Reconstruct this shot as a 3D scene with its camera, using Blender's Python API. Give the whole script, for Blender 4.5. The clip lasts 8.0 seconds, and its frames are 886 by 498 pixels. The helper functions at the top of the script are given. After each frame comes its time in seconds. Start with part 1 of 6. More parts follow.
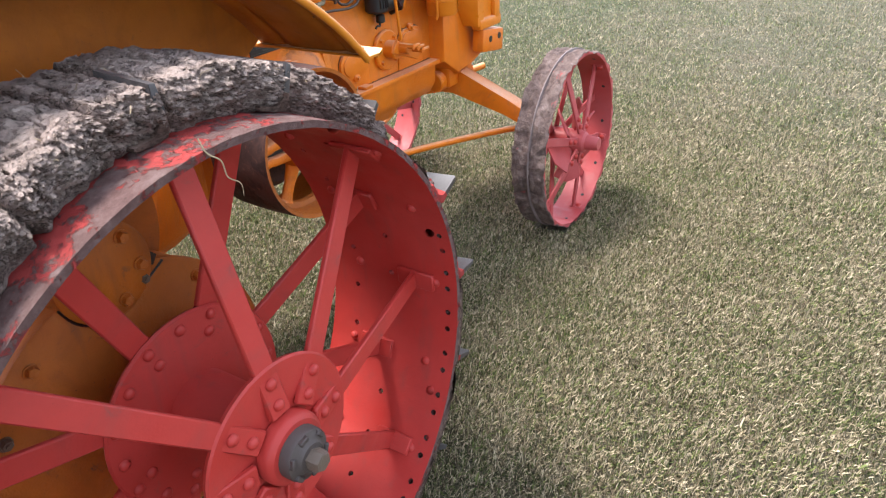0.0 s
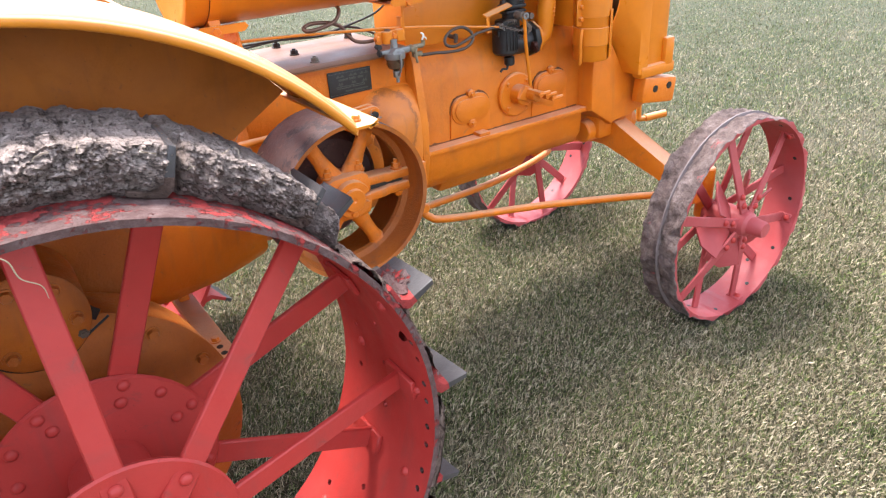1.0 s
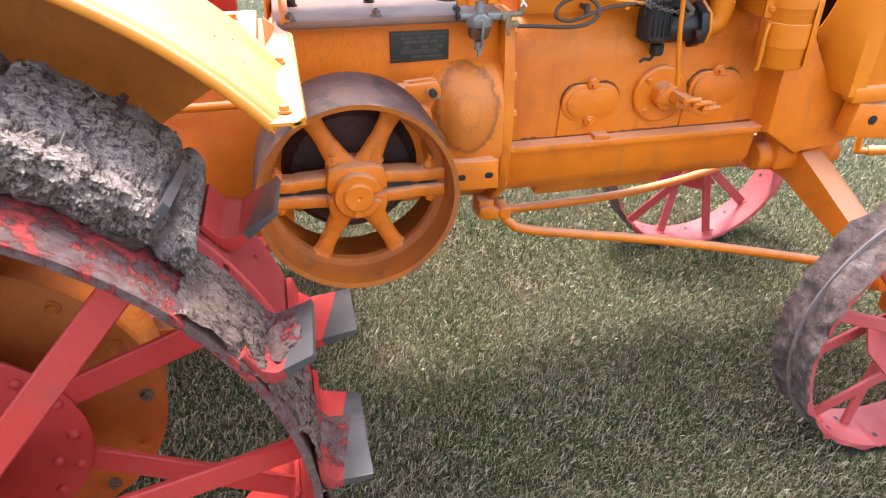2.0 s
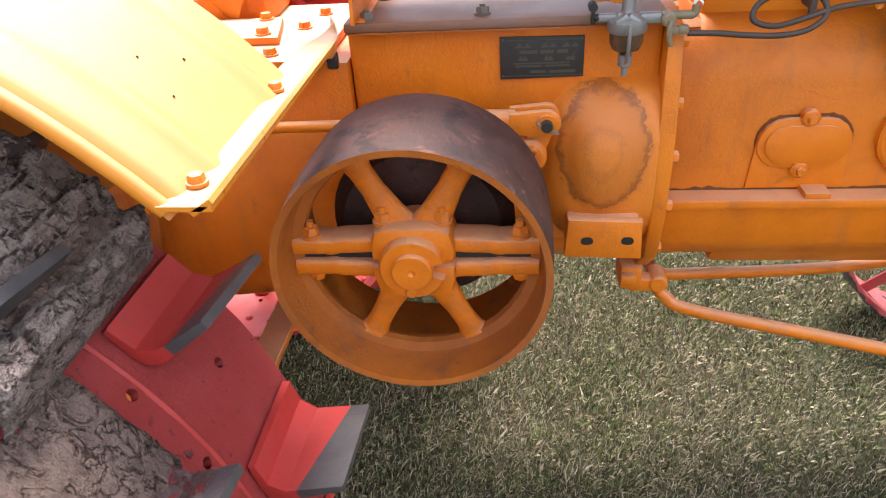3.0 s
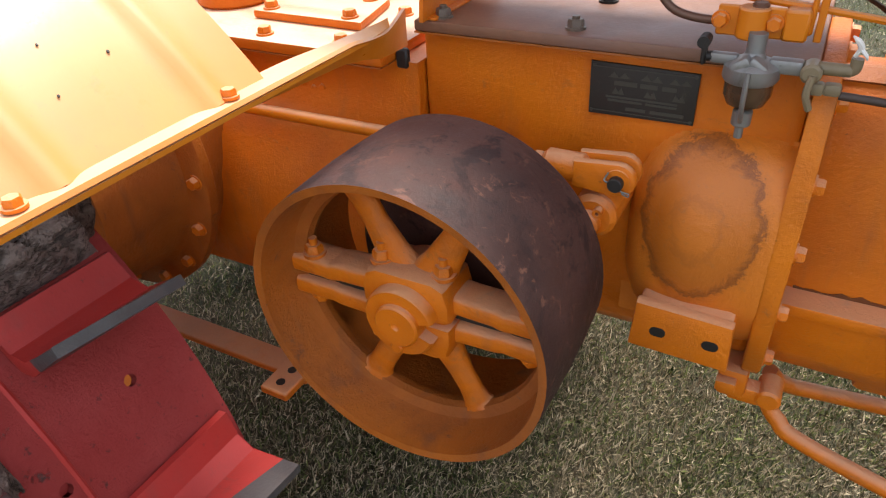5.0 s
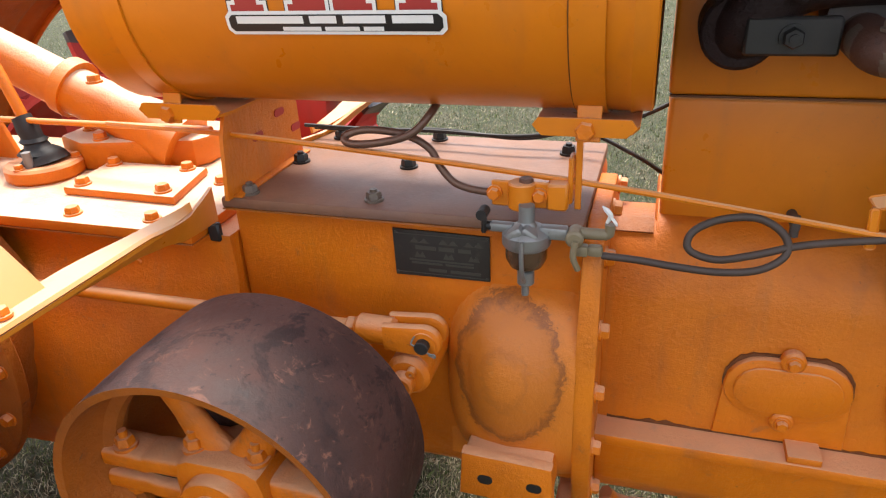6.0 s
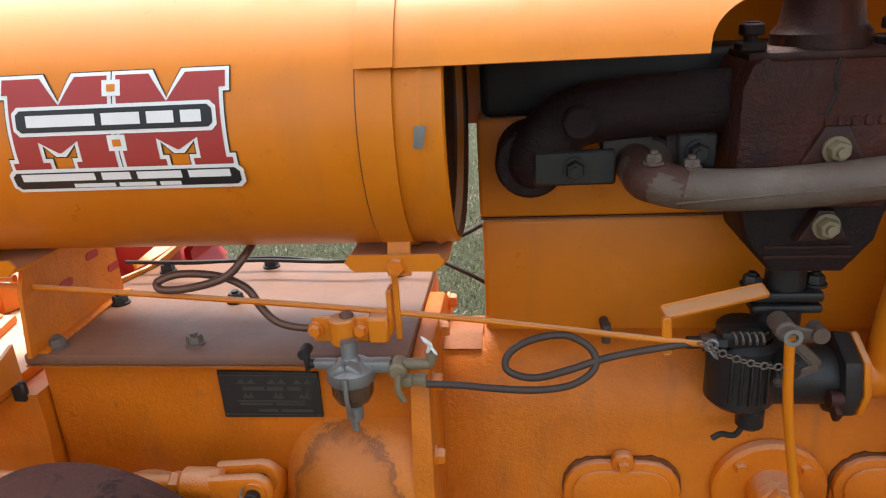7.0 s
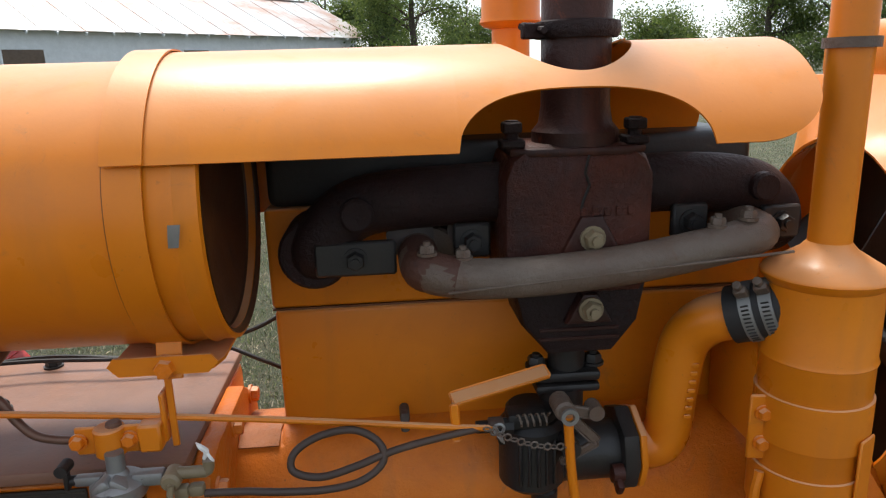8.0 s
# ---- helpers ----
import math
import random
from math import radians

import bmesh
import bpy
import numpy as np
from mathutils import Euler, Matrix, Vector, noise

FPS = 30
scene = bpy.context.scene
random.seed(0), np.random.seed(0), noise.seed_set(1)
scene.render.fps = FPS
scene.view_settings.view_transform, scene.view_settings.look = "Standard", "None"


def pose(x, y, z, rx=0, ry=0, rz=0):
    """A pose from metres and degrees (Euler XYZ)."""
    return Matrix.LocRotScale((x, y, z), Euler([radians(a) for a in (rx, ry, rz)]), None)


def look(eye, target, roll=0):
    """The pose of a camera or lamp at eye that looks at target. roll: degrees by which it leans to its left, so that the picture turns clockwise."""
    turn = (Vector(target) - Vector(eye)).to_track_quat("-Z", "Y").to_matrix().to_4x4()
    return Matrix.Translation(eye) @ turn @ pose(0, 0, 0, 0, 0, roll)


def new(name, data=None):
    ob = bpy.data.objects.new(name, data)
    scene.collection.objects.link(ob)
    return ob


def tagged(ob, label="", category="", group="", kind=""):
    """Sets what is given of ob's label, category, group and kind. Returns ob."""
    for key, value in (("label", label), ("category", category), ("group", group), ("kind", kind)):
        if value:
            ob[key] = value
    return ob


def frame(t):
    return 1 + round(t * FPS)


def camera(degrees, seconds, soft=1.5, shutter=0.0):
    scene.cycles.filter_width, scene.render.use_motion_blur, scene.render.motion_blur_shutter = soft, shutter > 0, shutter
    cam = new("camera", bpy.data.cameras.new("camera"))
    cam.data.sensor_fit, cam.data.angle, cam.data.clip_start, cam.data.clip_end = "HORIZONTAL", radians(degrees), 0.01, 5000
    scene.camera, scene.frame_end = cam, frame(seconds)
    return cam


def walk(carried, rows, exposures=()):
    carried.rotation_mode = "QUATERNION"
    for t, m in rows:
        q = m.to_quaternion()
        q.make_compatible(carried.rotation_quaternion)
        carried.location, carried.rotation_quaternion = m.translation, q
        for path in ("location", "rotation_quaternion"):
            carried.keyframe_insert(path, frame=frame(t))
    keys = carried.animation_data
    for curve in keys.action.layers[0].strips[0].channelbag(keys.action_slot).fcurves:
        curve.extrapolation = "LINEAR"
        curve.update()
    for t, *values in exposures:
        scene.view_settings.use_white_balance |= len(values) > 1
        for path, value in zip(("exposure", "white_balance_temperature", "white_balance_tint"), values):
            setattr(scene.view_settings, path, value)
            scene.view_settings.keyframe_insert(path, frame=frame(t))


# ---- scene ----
# the camera and its way
cam = camera(65.2, 8.0, soft=1.2)
PATH = [
    (0, (0.351, -0.146, 1.491), (1.805, 0.82, 0.515), -3.0),
    (0.5, (0.577, -0.389, 1.552), (1.763, 0.908, 0.597), -4.4),
    (1, (0.95, -0.326, 1.523), (1.937, 1.147, 0.597), -3.5),
    (1.5, (1.279, -0.243, 1.495), (1.962, 1.37, 0.53), -4.8),
    (1.7, (1.411, -0.216, 1.499), (1.959, 1.427, 0.498), -2.0),
    (2.8, (1.754, 0.257, 1.407), (1.717, 1.935, 0.319), -2.9),
    (3, (1.828, 0.313, 1.404), (1.608, 1.983, 0.326), -4.1),
    (3.5, (2.025, 0.394, 1.412), (1.346, 1.94, 0.341), -6.5),
    (4, (2.05, 0.521, 1.396), (1.278, 1.997, 0.289), -6.3),
    (4.2, (2.04, 0.566, 1.386), (1.261, 2.005, 0.237), -4.9),
    (5.3, (2.074, 0.607, 1.389), (1.243, 2.079, 0.319), -2.7),
    (5.5, (2.097, 0.625, 1.412), (1.343, 2.178, 0.403), -1.9),
    (6, (2.137, 0.65, 1.47), (1.574, 2.356, 0.592), -2.9),
    (6.5, (2.16, 0.674, 1.5), (1.733, 2.466, 0.723), -3.5),
    (6.9, (2.177, 0.682, 1.522), (1.927, 2.542, 0.83), -3.5),
    (7, (2.204, 0.684, 1.523), (1.977, 2.555, 0.854), -3.3),
    (7.5, (2.263, 0.693, 1.535), (2.238, 2.605, 0.948), -2.5),
    (8, (2.306, 0.701, 1.544), (2.465, 2.631, 1.045), -1.7),
]
EXPOSURE = [(0, 1.60, 6250, 12), (0.5, 1.74, 6200, 12), (1.0, 1.90, 6150, 12), (1.7, 2.0, 6150, 12), (2.8, 1.78, 6400, 12), (3.1, 1.66, 6500, 12), (3.5, 1.33, 6850, 13), (4.2, 1.18, 6850, 13),
            (5.5, 1.14, 6650, 11), (6.0, 1.30, 6650, 10), (6.5, 1.36, 6650, 9), (7.2, 1.02, 6550, 9), (8, 0.64, 6500, 8)]
walk(cam, [(t, look(eye, target, roll)) for t, eye, target, roll in PATH], EXPOSURE)

# ---- light ----
world = bpy.data.worlds.new("world")
scene.world = world
world.use_nodes = True
wn = world.node_tree.nodes
sky = wn.new("ShaderNodeTexSky")
sky.sky_type, sky.sun_disc = "NISHITA", False
SUN_DIR = Vector((-0.10, 0.38, 0.92)).normalized()      # towards the sun
sky.sun_elevation = math.asin(SUN_DIR.z)
sky.sun_rotation = math.atan2(SUN_DIR.x, SUN_DIR.y)
sky.air_density, sky.dust_density, sky.ozone_density = 1.0, 1.6, 0.8
haze = wn.new("ShaderNodeMix")                          # thin white cloud over the clear sky
haze.data_type = "RGBA"
haze.inputs[0].default_value = 0.5
haze.inputs[7].default_value = (7.4, 7.9, 8.6, 1)
world.node_tree.links.new(sky.outputs[0], haze.inputs[6])
world.node_tree.links.new(haze.outputs[2], wn["Background"].inputs[0])
wn["Background"].inputs[1].default_value = 0.13
sun = new("sun", bpy.data.lights.new("sun", "SUN"))
sun.data.energy, sun.data.angle, sun.data.color = 3.4, radians(18), (1.0, 0.955, 0.89)
sun.matrix_world = look((0, 0, 8), Vector((0, 0, 8)) - SUN_DIR)


# ---- materials ----
class Mat:
    """A node material built up by small calls."""
    def __init__(self, name, rough=0.5, metal=0.0):
        self.m = bpy.data.materials.new(name)
        self.m.use_nodes = True
        self.t = self.m.node_tree
        self.b = self.t.nodes["Principled BSDF"]
        self.b.inputs["Roughness"].default_value = rough
        self.b.inputs["Metallic"].default_value = metal
        self.co = self.t.nodes.new("ShaderNodeTexCoord").outputs["Object"]

    def link(self, a, b):
        self.t.links.new(a, b)

    def noise(self, scale, detail=4, rough=0.6, dist=0.0):
        n = self.t.nodes.new("ShaderNodeTexNoise")
        n.inputs["Scale"].default_value, n.inputs["Detail"].default_value = scale, detail
        n.inputs["Roughness"].default_value, n.inputs["Distortion"].default_value = rough, dist
        self.link(self.co, n.inputs["Vector"])
        return n.outputs["Fac"]

    def voronoi(self, scale, feature="DISTANCE_TO_EDGE"):
        n = self.t.nodes.new("ShaderNodeTexVoronoi")
        n.feature = feature
        n.inputs["Scale"].default_value = scale
        self.link(self.co, n.inputs["Vector"])
        return n.outputs["Distance"]

    def ramp(self, fac, *stops):
        n = self.t.nodes.new("ShaderNodeValToRGB")
        e = n.color_ramp.elements
        while len(e) < len(stops):
            e.new(0.5)
        for el, (p, c) in zip(e, stops):
            el.position = p
            el.color = (c, c, c, 1) if isinstance(c, (int, float)) else (*c, 1)
        self.link(fac, n.inputs[0])
        return n.outputs[0]

    def mix(self, fac, a, b, how="MIX"):
        n = self.t.nodes.new("ShaderNodeMix")
        n.data_type, n.blend_type = "RGBA", how
        for v, k in ((fac, 0), (a, 6), (b, 7)):
            if isinstance(v, (int, float)):
                n.inputs[k].default_value = v
            elif isinstance(v, tuple):
                n.inputs[k].default_value = (*v, 1)
            else:
                self.link(v, n.inputs[k])
        return n.outputs[2]

    def colour(self, c):
        if isinstance(c, tuple):
            self.b.inputs["Base Color"].default_value = (*c, 1)
        else:
            self.link(c, self.b.inputs["Base Color"])
        return self

    def rough(self, fac, lo, hi):
        self.link(self.ramp(fac, (0.3, lo), (0.7, hi)), self.b.inputs["Roughness"])
        return self

    def bump(self, fac, strength=0.3, dist=0.002):
        n = self.t.nodes.new("ShaderNodeBump")
        n.inputs["Strength"].default_value, n.inputs["Distance"].default_value = strength, dist
        self.link(fac, n.inputs["Height"])
        old = self.b.inputs["Normal"].links
        if old:
            self.link(old[0].from_socket, n.inputs["Normal"])
        self.link(n.outputs[0], self.b.inputs["Normal"])
        return self

    def island(self):
        return self.t.nodes.new("ShaderNodeNewGeometry").outputs["Random Per Island"]

    def straw_patch(self):
        """Where the lawn is dry; beyond the tractor it stays greener."""
        s = self.t.nodes.new("ShaderNodeSeparateXYZ")
        self.link(self.co, s.inputs[0])
        far = self.t.nodes.new("ShaderNodeMapRange")
        far.inputs[1].default_value, far.inputs[2].default_value = 1.7, 2.6
        far.inputs[3].default_value, far.inputs[4].default_value = 0.0, 0.11
        self.link(s.outputs[1], far.inputs[0])
        n = self.t.nodes.new("ShaderNodeMath")
        n.operation = "SUBTRACT"
        self.link(self.noise(2.0, 9, 0.78, 0.3), n.inputs[0])
        self.link(far.outputs[0], n.inputs[1])
        return self.ramp(n.outputs[0], (0.34, 0.0), (0.66, 1.0))

    def upward(self):
        g = self.t.nodes.new("ShaderNodeNewGeometry").outputs["Normal"]
        n = self.t.nodes.new("ShaderNodeSeparateXYZ")
        self.link(g, n.inputs[0])
        return n.outputs[2]


def paint(name, base, worn, rough=0.36, dirt=(0.16, 0.1, 0.06), dirty=0.5, cast=0.25, sunlit_dust=0.0, grit=0.0):
    """Enamel paint with tone drift, grime specks, runs, pale sunlit tops put into the colour, and an orange-peel or
    cast relief.
    """
    k = Mat(name)
    big, fine = k.noise(3.5, 5), k.noise(60, 6, 0.7)
    c = k.mix(k.ramp(big, (0.35, 0.0), (0.7, 1.0)), base, worn)
    c = k.mix(k.ramp(k.noise(9, 6, 0.65, 0.8), (0.45, 0.0), (0.75, 0.55 * min(1.0, dirty * 1.6))), c, tuple(0.72 * v for v in worn))
    spots = k.ramp(k.noise(17, 8, 0.75, 0.6), (0.60, 0.0), (0.74, dirty))
    c = k.mix(spots, c, dirt)
    c = k.mix(k.ramp(fine, (0.66, 0.0), (0.8, 0.35)), c, dirt)
    c = k.mix(k.ramp(k.noise(150, 3, 0.6), (0.68, 0.0), (0.76, 0.8 * dirty)), c, tuple(0.5 * v for v in dirt))
    st = k.t.nodes.new("ShaderNodeMapping")
    st.inputs["Scale"].default_value = (26, 26, 3.0)
    k.link(k.co, st.inputs["Vector"])
    sn = k.t.nodes.new("ShaderNodeTexNoise")
    sn.inputs["Scale"].default_value, sn.inputs["Detail"].default_value = 1.0, 5
    k.link(st.outputs[0], sn.inputs["Vector"])
    c = k.mix(k.ramp(sn.outputs["Fac"], (0.56, 0.0), (0.78, 0.5 * dirty)), c, dirt)
    # Upward faces go pale: dust, with sun and sky gloss put into its colour.
    if sunlit_dust:
        lie = k.ramp(k.upward(), (0.45, 0.0), (0.92, 1.0))
        torn = k.ramp(k.noise(7, 8, 0.7, 0.5), (0.22, 0.5 * sunlit_dust), (0.44, sunlit_dust))
        c = k.mix(k.mix(1.0, lie, torn, "MULTIPLY"), c, (0.64, 0.49, 0.345))
    k.b.inputs["Specular IOR Level"].default_value = 0.36
    k.colour(c).rough(k.noise(9, 5), rough - 0.08, rough + 0.16)
    k.bump(k.noise(190, 3), cast, 0.0009).bump(k.noise(25, 4), cast * 0.8, 0.0014)
    if grit:                                             # pebbled sand-cast skin, uneven from place to place
        peb = k.mix(k.ramp(k.noise(6, 4), (0.35, 0.25), (0.65, 1.0)), (0.5, 0.5, 0.5), k.ramp(k.noise(105, 5, 0.7), (0.34, 0.0), (0.66, 1.0)))
        k.bump(peb, grit, 0.0022)
    return k.m


ORANGE = paint("orange_paint", (0.67, 0.198, 0.007), (0.59, 0.162, 0.006), 0.33, dirty=0.3, cast=0.12, sunlit_dust=0.4)
CAST = paint("orange_cast_iron_paint", (0.70, 0.184, 0.006), (0.60, 0.140, 0.005), 0.40, dirty=0.6, cast=1.0, sunlit_dust=0.4, grit=0.42)
# Gear-case tops and fender: their sunlit cream is put into the dust tone.
SUNDUSTCAST = paint("sunlit_dusty_casting", (0.66, 0.172, 0.006), (0.56, 0.13, 0.006), 0.42, dirty=0.5, cast=0.8, sunlit_dust=0.84, grit=0.3)
FENDER = paint("sunlit_dusty_fender_paint", (0.62, 0.215, 0.016), (0.55, 0.18, 0.014), 0.32, (0.14, 0.09, 0.06), 0.3, 0.12, 0.58)
# Browner fender paint: the underside's shade, and dirt, put into the colour.
UNDERSHADE = paint("shaded_dirty_fender_paint", (0.46, 0.140, 0.008), (0.35, 0.106, 0.010), 0.55, (0.13, 0.06, 0.03), 0.7, 0.3, grit=0.3)
# Grease on the pulley; on the axle cases, fender shade put into the colour.
GREASYSHADE = paint("greasy_shaded_orange_paint", (0.47, 0.128, 0.010), (0.31, 0.085, 0.014), 0.5, (0.06, 0.045, 0.04), 0.9, 0.8, grit=0.6)
DUSTY = paint("dusty_orange_paint", (0.235, 0.108, 0.056), (0.18, 0.098, 0.072), 0.45, (0.12, 0.07, 0.05), 0.85, 0.4)
RED = paint("red_paint", (0.39, 0.027, 0.021), (0.44, 0.045, 0.037), 0.48, (0.12, 0.06, 0.05), 0.6, 0.45)
PINK = paint("faded_red_paint", (0.34, 0.040, 0.040), (0.43, 0.085, 0.085), 0.5, (0.2, 0.13, 0.11), 0.4, 0.35)
RUST = paint("rusted_iron", (0.022, 0.010, 0.009), (0.060, 0.018, 0.011), 0.40, (0.17, 0.042, 0.016), 0.8, 1.0)
SOOT = paint("burnt_manifold_iron", (0.012, 0.007, 0.007), (0.026, 0.011, 0.010), 0.55, (0.06, 0.018, 0.014), 0.5, 1.0, grit=0.8)
HEAT = paint("scorched_cast_iron", (0.026, 0.012, 0.011), (0.13, 0.030, 0.013), 0.36, (0.10, 0.065, 0.07), 0.7, 1.0, grit=1.0)
GRIMY = paint("grimy_orange_casting", (0.66, 0.176, 0.006), (0.53, 0.128, 0.008), 0.42, (0.22, 0.10, 0.042), 0.85, 1.0, grit=0.42)
LINEBROWN = paint("dusty_brown_tube", (0.075, 0.048, 0.036), (0.045, 0.030, 0.024), 0.5, (0.13, 0.085, 0.06), 0.6, 0.3)
GREYIRON = paint("grey_sooty_pipe", (0.150, 0.118, 0.092), (0.085, 0.050, 0.034), 0.42, (0.10, 0.034, 0.014), 0.95, 1.0, grit=0.5)
BLACK = paint("black_greasy_iron", (0.012, 0.011, 0.011), (0.026, 0.022, 0.020), 0.42, (0.08, 0.06, 0.045), 0.3, 0.5)
ZINC = paint("grey_die_cast_metal", (0.28, 0.28, 0.275), (0.19, 0.185, 0.17), 0.45, (0.12, 0.09, 0.07), 0.6, 0.4)
ZINC.node_tree.nodes["Principled BSDF"].inputs["Metallic"].default_value = 0.6
COPPER = paint("dull_copper_tube", (0.20, 0.105, 0.07), (0.13, 0.075, 0.055), 0.4, (0.07, 0.05, 0.04), 0.4, 0.2)
COPPER.node_tree.nodes["Principled BSDF"].inputs["Metallic"].default_value = 0.5
RUBBER = paint("black_rubber", (0.018, 0.017, 0.017), (0.03, 0.028, 0.027), 0.6, (0.09, 0.07, 0.06), 0.3, 0.3)
PLATE = paint("tarnished_name_plate", (0.036, 0.030, 0.024), (0.022, 0.018, 0.015), 0.5, (0.12, 0.10, 0.07), 0.4, 0.2)
BRASS = paint("tarnished_brass", (0.22, 0.17, 0.10), (0.14, 0.11, 0.07), 0.42, (0.1, 0.08, 0.06), 0.4, 0.3)
WHITE = paint("white_print", (0.78, 0.77, 0.74), (0.72, 0.71, 0.68), 0.4, (0.5, 0.45, 0.4), 0.15, 0.05)
INK = paint("black_print", (0.012, 0.012, 0.013), (0.018, 0.018, 0.018), 0.4, (0.1, 0.09, 0.08), 0.15, 0.05)
DECALRED = paint("red_print", (0.36, 0.035, 0.030), (0.33, 0.032, 0.028), 0.4, (0.2, 0.1, 0.08), 0.15, 0.05)


def bedding(k, along, across, out):
    """Noise drawn out round the wheel: layers that lie along the tread."""
    sep = k.t.nodes.new("ShaderNodeSeparateXYZ")
    k.link(k.co, sep.inputs[0])
    ang = k.t.nodes.new("ShaderNodeMath")
    ang.operation = "ARCTAN2"
    k.link(sep.outputs[2], ang.inputs[0])
    k.link(sep.outputs[0], ang.inputs[1])
    flat = k.t.nodes.new("ShaderNodeVectorMath")
    flat.operation = "MULTIPLY"
    k.link(k.co, flat.inputs[0])
    flat.inputs[1].default_value = (1, 0, 1)
    rad = k.t.nodes.new("ShaderNodeVectorMath")
    rad.operation = "LENGTH"
    k.link(flat.outputs[0], rad.inputs[0])
    com = k.t.nodes.new("ShaderNodeCombineXYZ")
    for src, node, f in ((ang.outputs[0], 0, along), (sep.outputs[1], 1, across), (rad.outputs["Value"], 2, out)):
        m = k.t.nodes.new("ShaderNodeMath")
        m.operation = "MULTIPLY"
        k.link(src, m.inputs[0])
        m.inputs[1].default_value = f
        k.link(m.outputs[0], com.inputs[node])
    n = k.t.nodes.new("ShaderNodeTexNoise")
    n.inputs["Scale"].default_value, n.inputs["Detail"].default_value = 1.0, 7
    n.inputs["Roughness"].default_value, n.inputs["Distortion"].default_value = 0.62, 0.9
    k.link(com.outputs[0], n.inputs["Vector"])
    return n.outputs["Fac"]


def mud_material(name, level=1.0):
    k = Mat(name, 0.95)
    k.b.inputs["Specular IOR Level"].default_value = 0.08
    g = k.ramp(k.noise(14, 8, 0.7, 0.5), (0.30, (0.165, 0.119, 0.100)), (0.52, (0.360, 0.276, 0.240)), (0.72, (0.47, 0.378, 0.336)))
    c = k.mix(k.ramp(k.noise(5, 4), (0.5, 0.0), (0.66, 0.35)), g, (0.30, 0.185, 0.150))
    # Upward faces are mixed paler.
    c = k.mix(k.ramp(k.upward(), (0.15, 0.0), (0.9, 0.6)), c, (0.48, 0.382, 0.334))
    c = k.mix(k.ramp(k.noise(90, 5), (0.56, 0.0), (0.70, 0.6)), c, (0.08, 0.055, 0.046))
    bed = bedding(k, 13.0, 30, 70)
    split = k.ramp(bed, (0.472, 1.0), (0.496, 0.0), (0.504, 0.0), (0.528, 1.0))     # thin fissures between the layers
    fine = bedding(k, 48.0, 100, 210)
    # Crack lines and fine layers are coloured dark, mostly on the sides.
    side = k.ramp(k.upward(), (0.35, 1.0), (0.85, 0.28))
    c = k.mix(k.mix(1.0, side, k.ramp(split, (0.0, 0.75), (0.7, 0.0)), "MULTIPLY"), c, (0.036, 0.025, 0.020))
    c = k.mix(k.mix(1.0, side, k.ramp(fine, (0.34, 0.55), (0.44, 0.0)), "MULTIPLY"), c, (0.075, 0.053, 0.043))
    # A level below 1 gives a darker, browner copy of the mud.
    if level < 1:
        c = k.mix(1.0, c, (level, level * 0.88, level * 0.82), "MULTIPLY")
    k.colour(c).bump(split, 0.8, 0.010).bump(bed, 1.0, 0.030).bump(fine, 1.0, 0.010).bump(k.noise(160, 6, 0.7), 0.8, 0.004)
    return k.m


def muddy_red():
    """Red rim paint under a torn film of grey-brown mud along the wheel's outer edge."""
    k = Mat("muddy_red_paint", 0.9)
    k.b.inputs["Specular IOR Level"].default_value = 0.10
    red = k.mix(k.noise(8, 4), (0.31, 0.030, 0.026), (0.43, 0.078, 0.072))
    mud = k.ramp(k.noise(46, 8, 0.72), (0.3, (0.070, 0.050, 0.045)), (0.5, (0.120, 0.086, 0.078)), (0.72, (0.20, 0.152, 0.140)))
    s = k.t.nodes.new("ShaderNodeSeparateXYZ")
    k.link(k.co, s.inputs[0])
    m = k.t.nodes.new("ShaderNodeMath")
    m.operation = "MULTIPLY_ADD"
    k.link(s.outputs[1], m.inputs[0])
    m.inputs[1].default_value = -0.85
    k.link(k.mix(0.45, k.noise(15, 10, 0.72, 0.3), k.noise(42, 8, 0.7, 0.2)), m.inputs[2])
    fac = k.ramp(m.outputs[0], (0.425, 0.0), (0.470, 0.92))
    c = k.mix(fac, red, mud)
    c = k.mix(k.ramp(k.noise(70, 6, 0.7), (0.60, 0.0), (0.70, 0.7)), c, (0.055, 0.036, 0.032))
    k.colour(c).bump(fac, 1.0, 0.006).bump(k.noise(60, 8, 0.78), 1.0, 0.008)
    return k.m


def worn_pulley():
    """Bare iron of a belt pulley: brown rust, dark oil blotches and lighter scuffs."""
    k = Mat("worn_pulley_face", 0.6)
    k.b.inputs["Specular IOR Level"].default_value = 0.25
    c = k.mix(k.ramp(k.noise(4, 5, 0.6), (0.38, 0.0), (0.64, 1.0)), (0.036, 0.018, 0.016), (0.098, 0.044, 0.034))
    c = k.mix(k.ramp(k.noise(13, 9, 0.75, 0.5), (0.52, 0.0), (0.58, 0.75)), c, (0.020, 0.011, 0.011))
    c = k.mix(k.ramp(k.noise(38, 8, 0.75, 0.6), (0.57, 0.0), (0.64, 0.7)), c, (0.150, 0.066, 0.044))
    c = k.mix(k.ramp(k.noise(90, 6, 0.7), (0.60, 0.0), (0.68, 0.8)), c, (0.012, 0.008, 0.008))
    k.colour(c).rough(k.noise(16, 6, 0.7), 0.45, 0.8)
    k.bump(k.noise(45, 8, 0.75), 0.5, 0.003).bump(k.noise(190, 4), 0.6, 0.001)
    return k.m


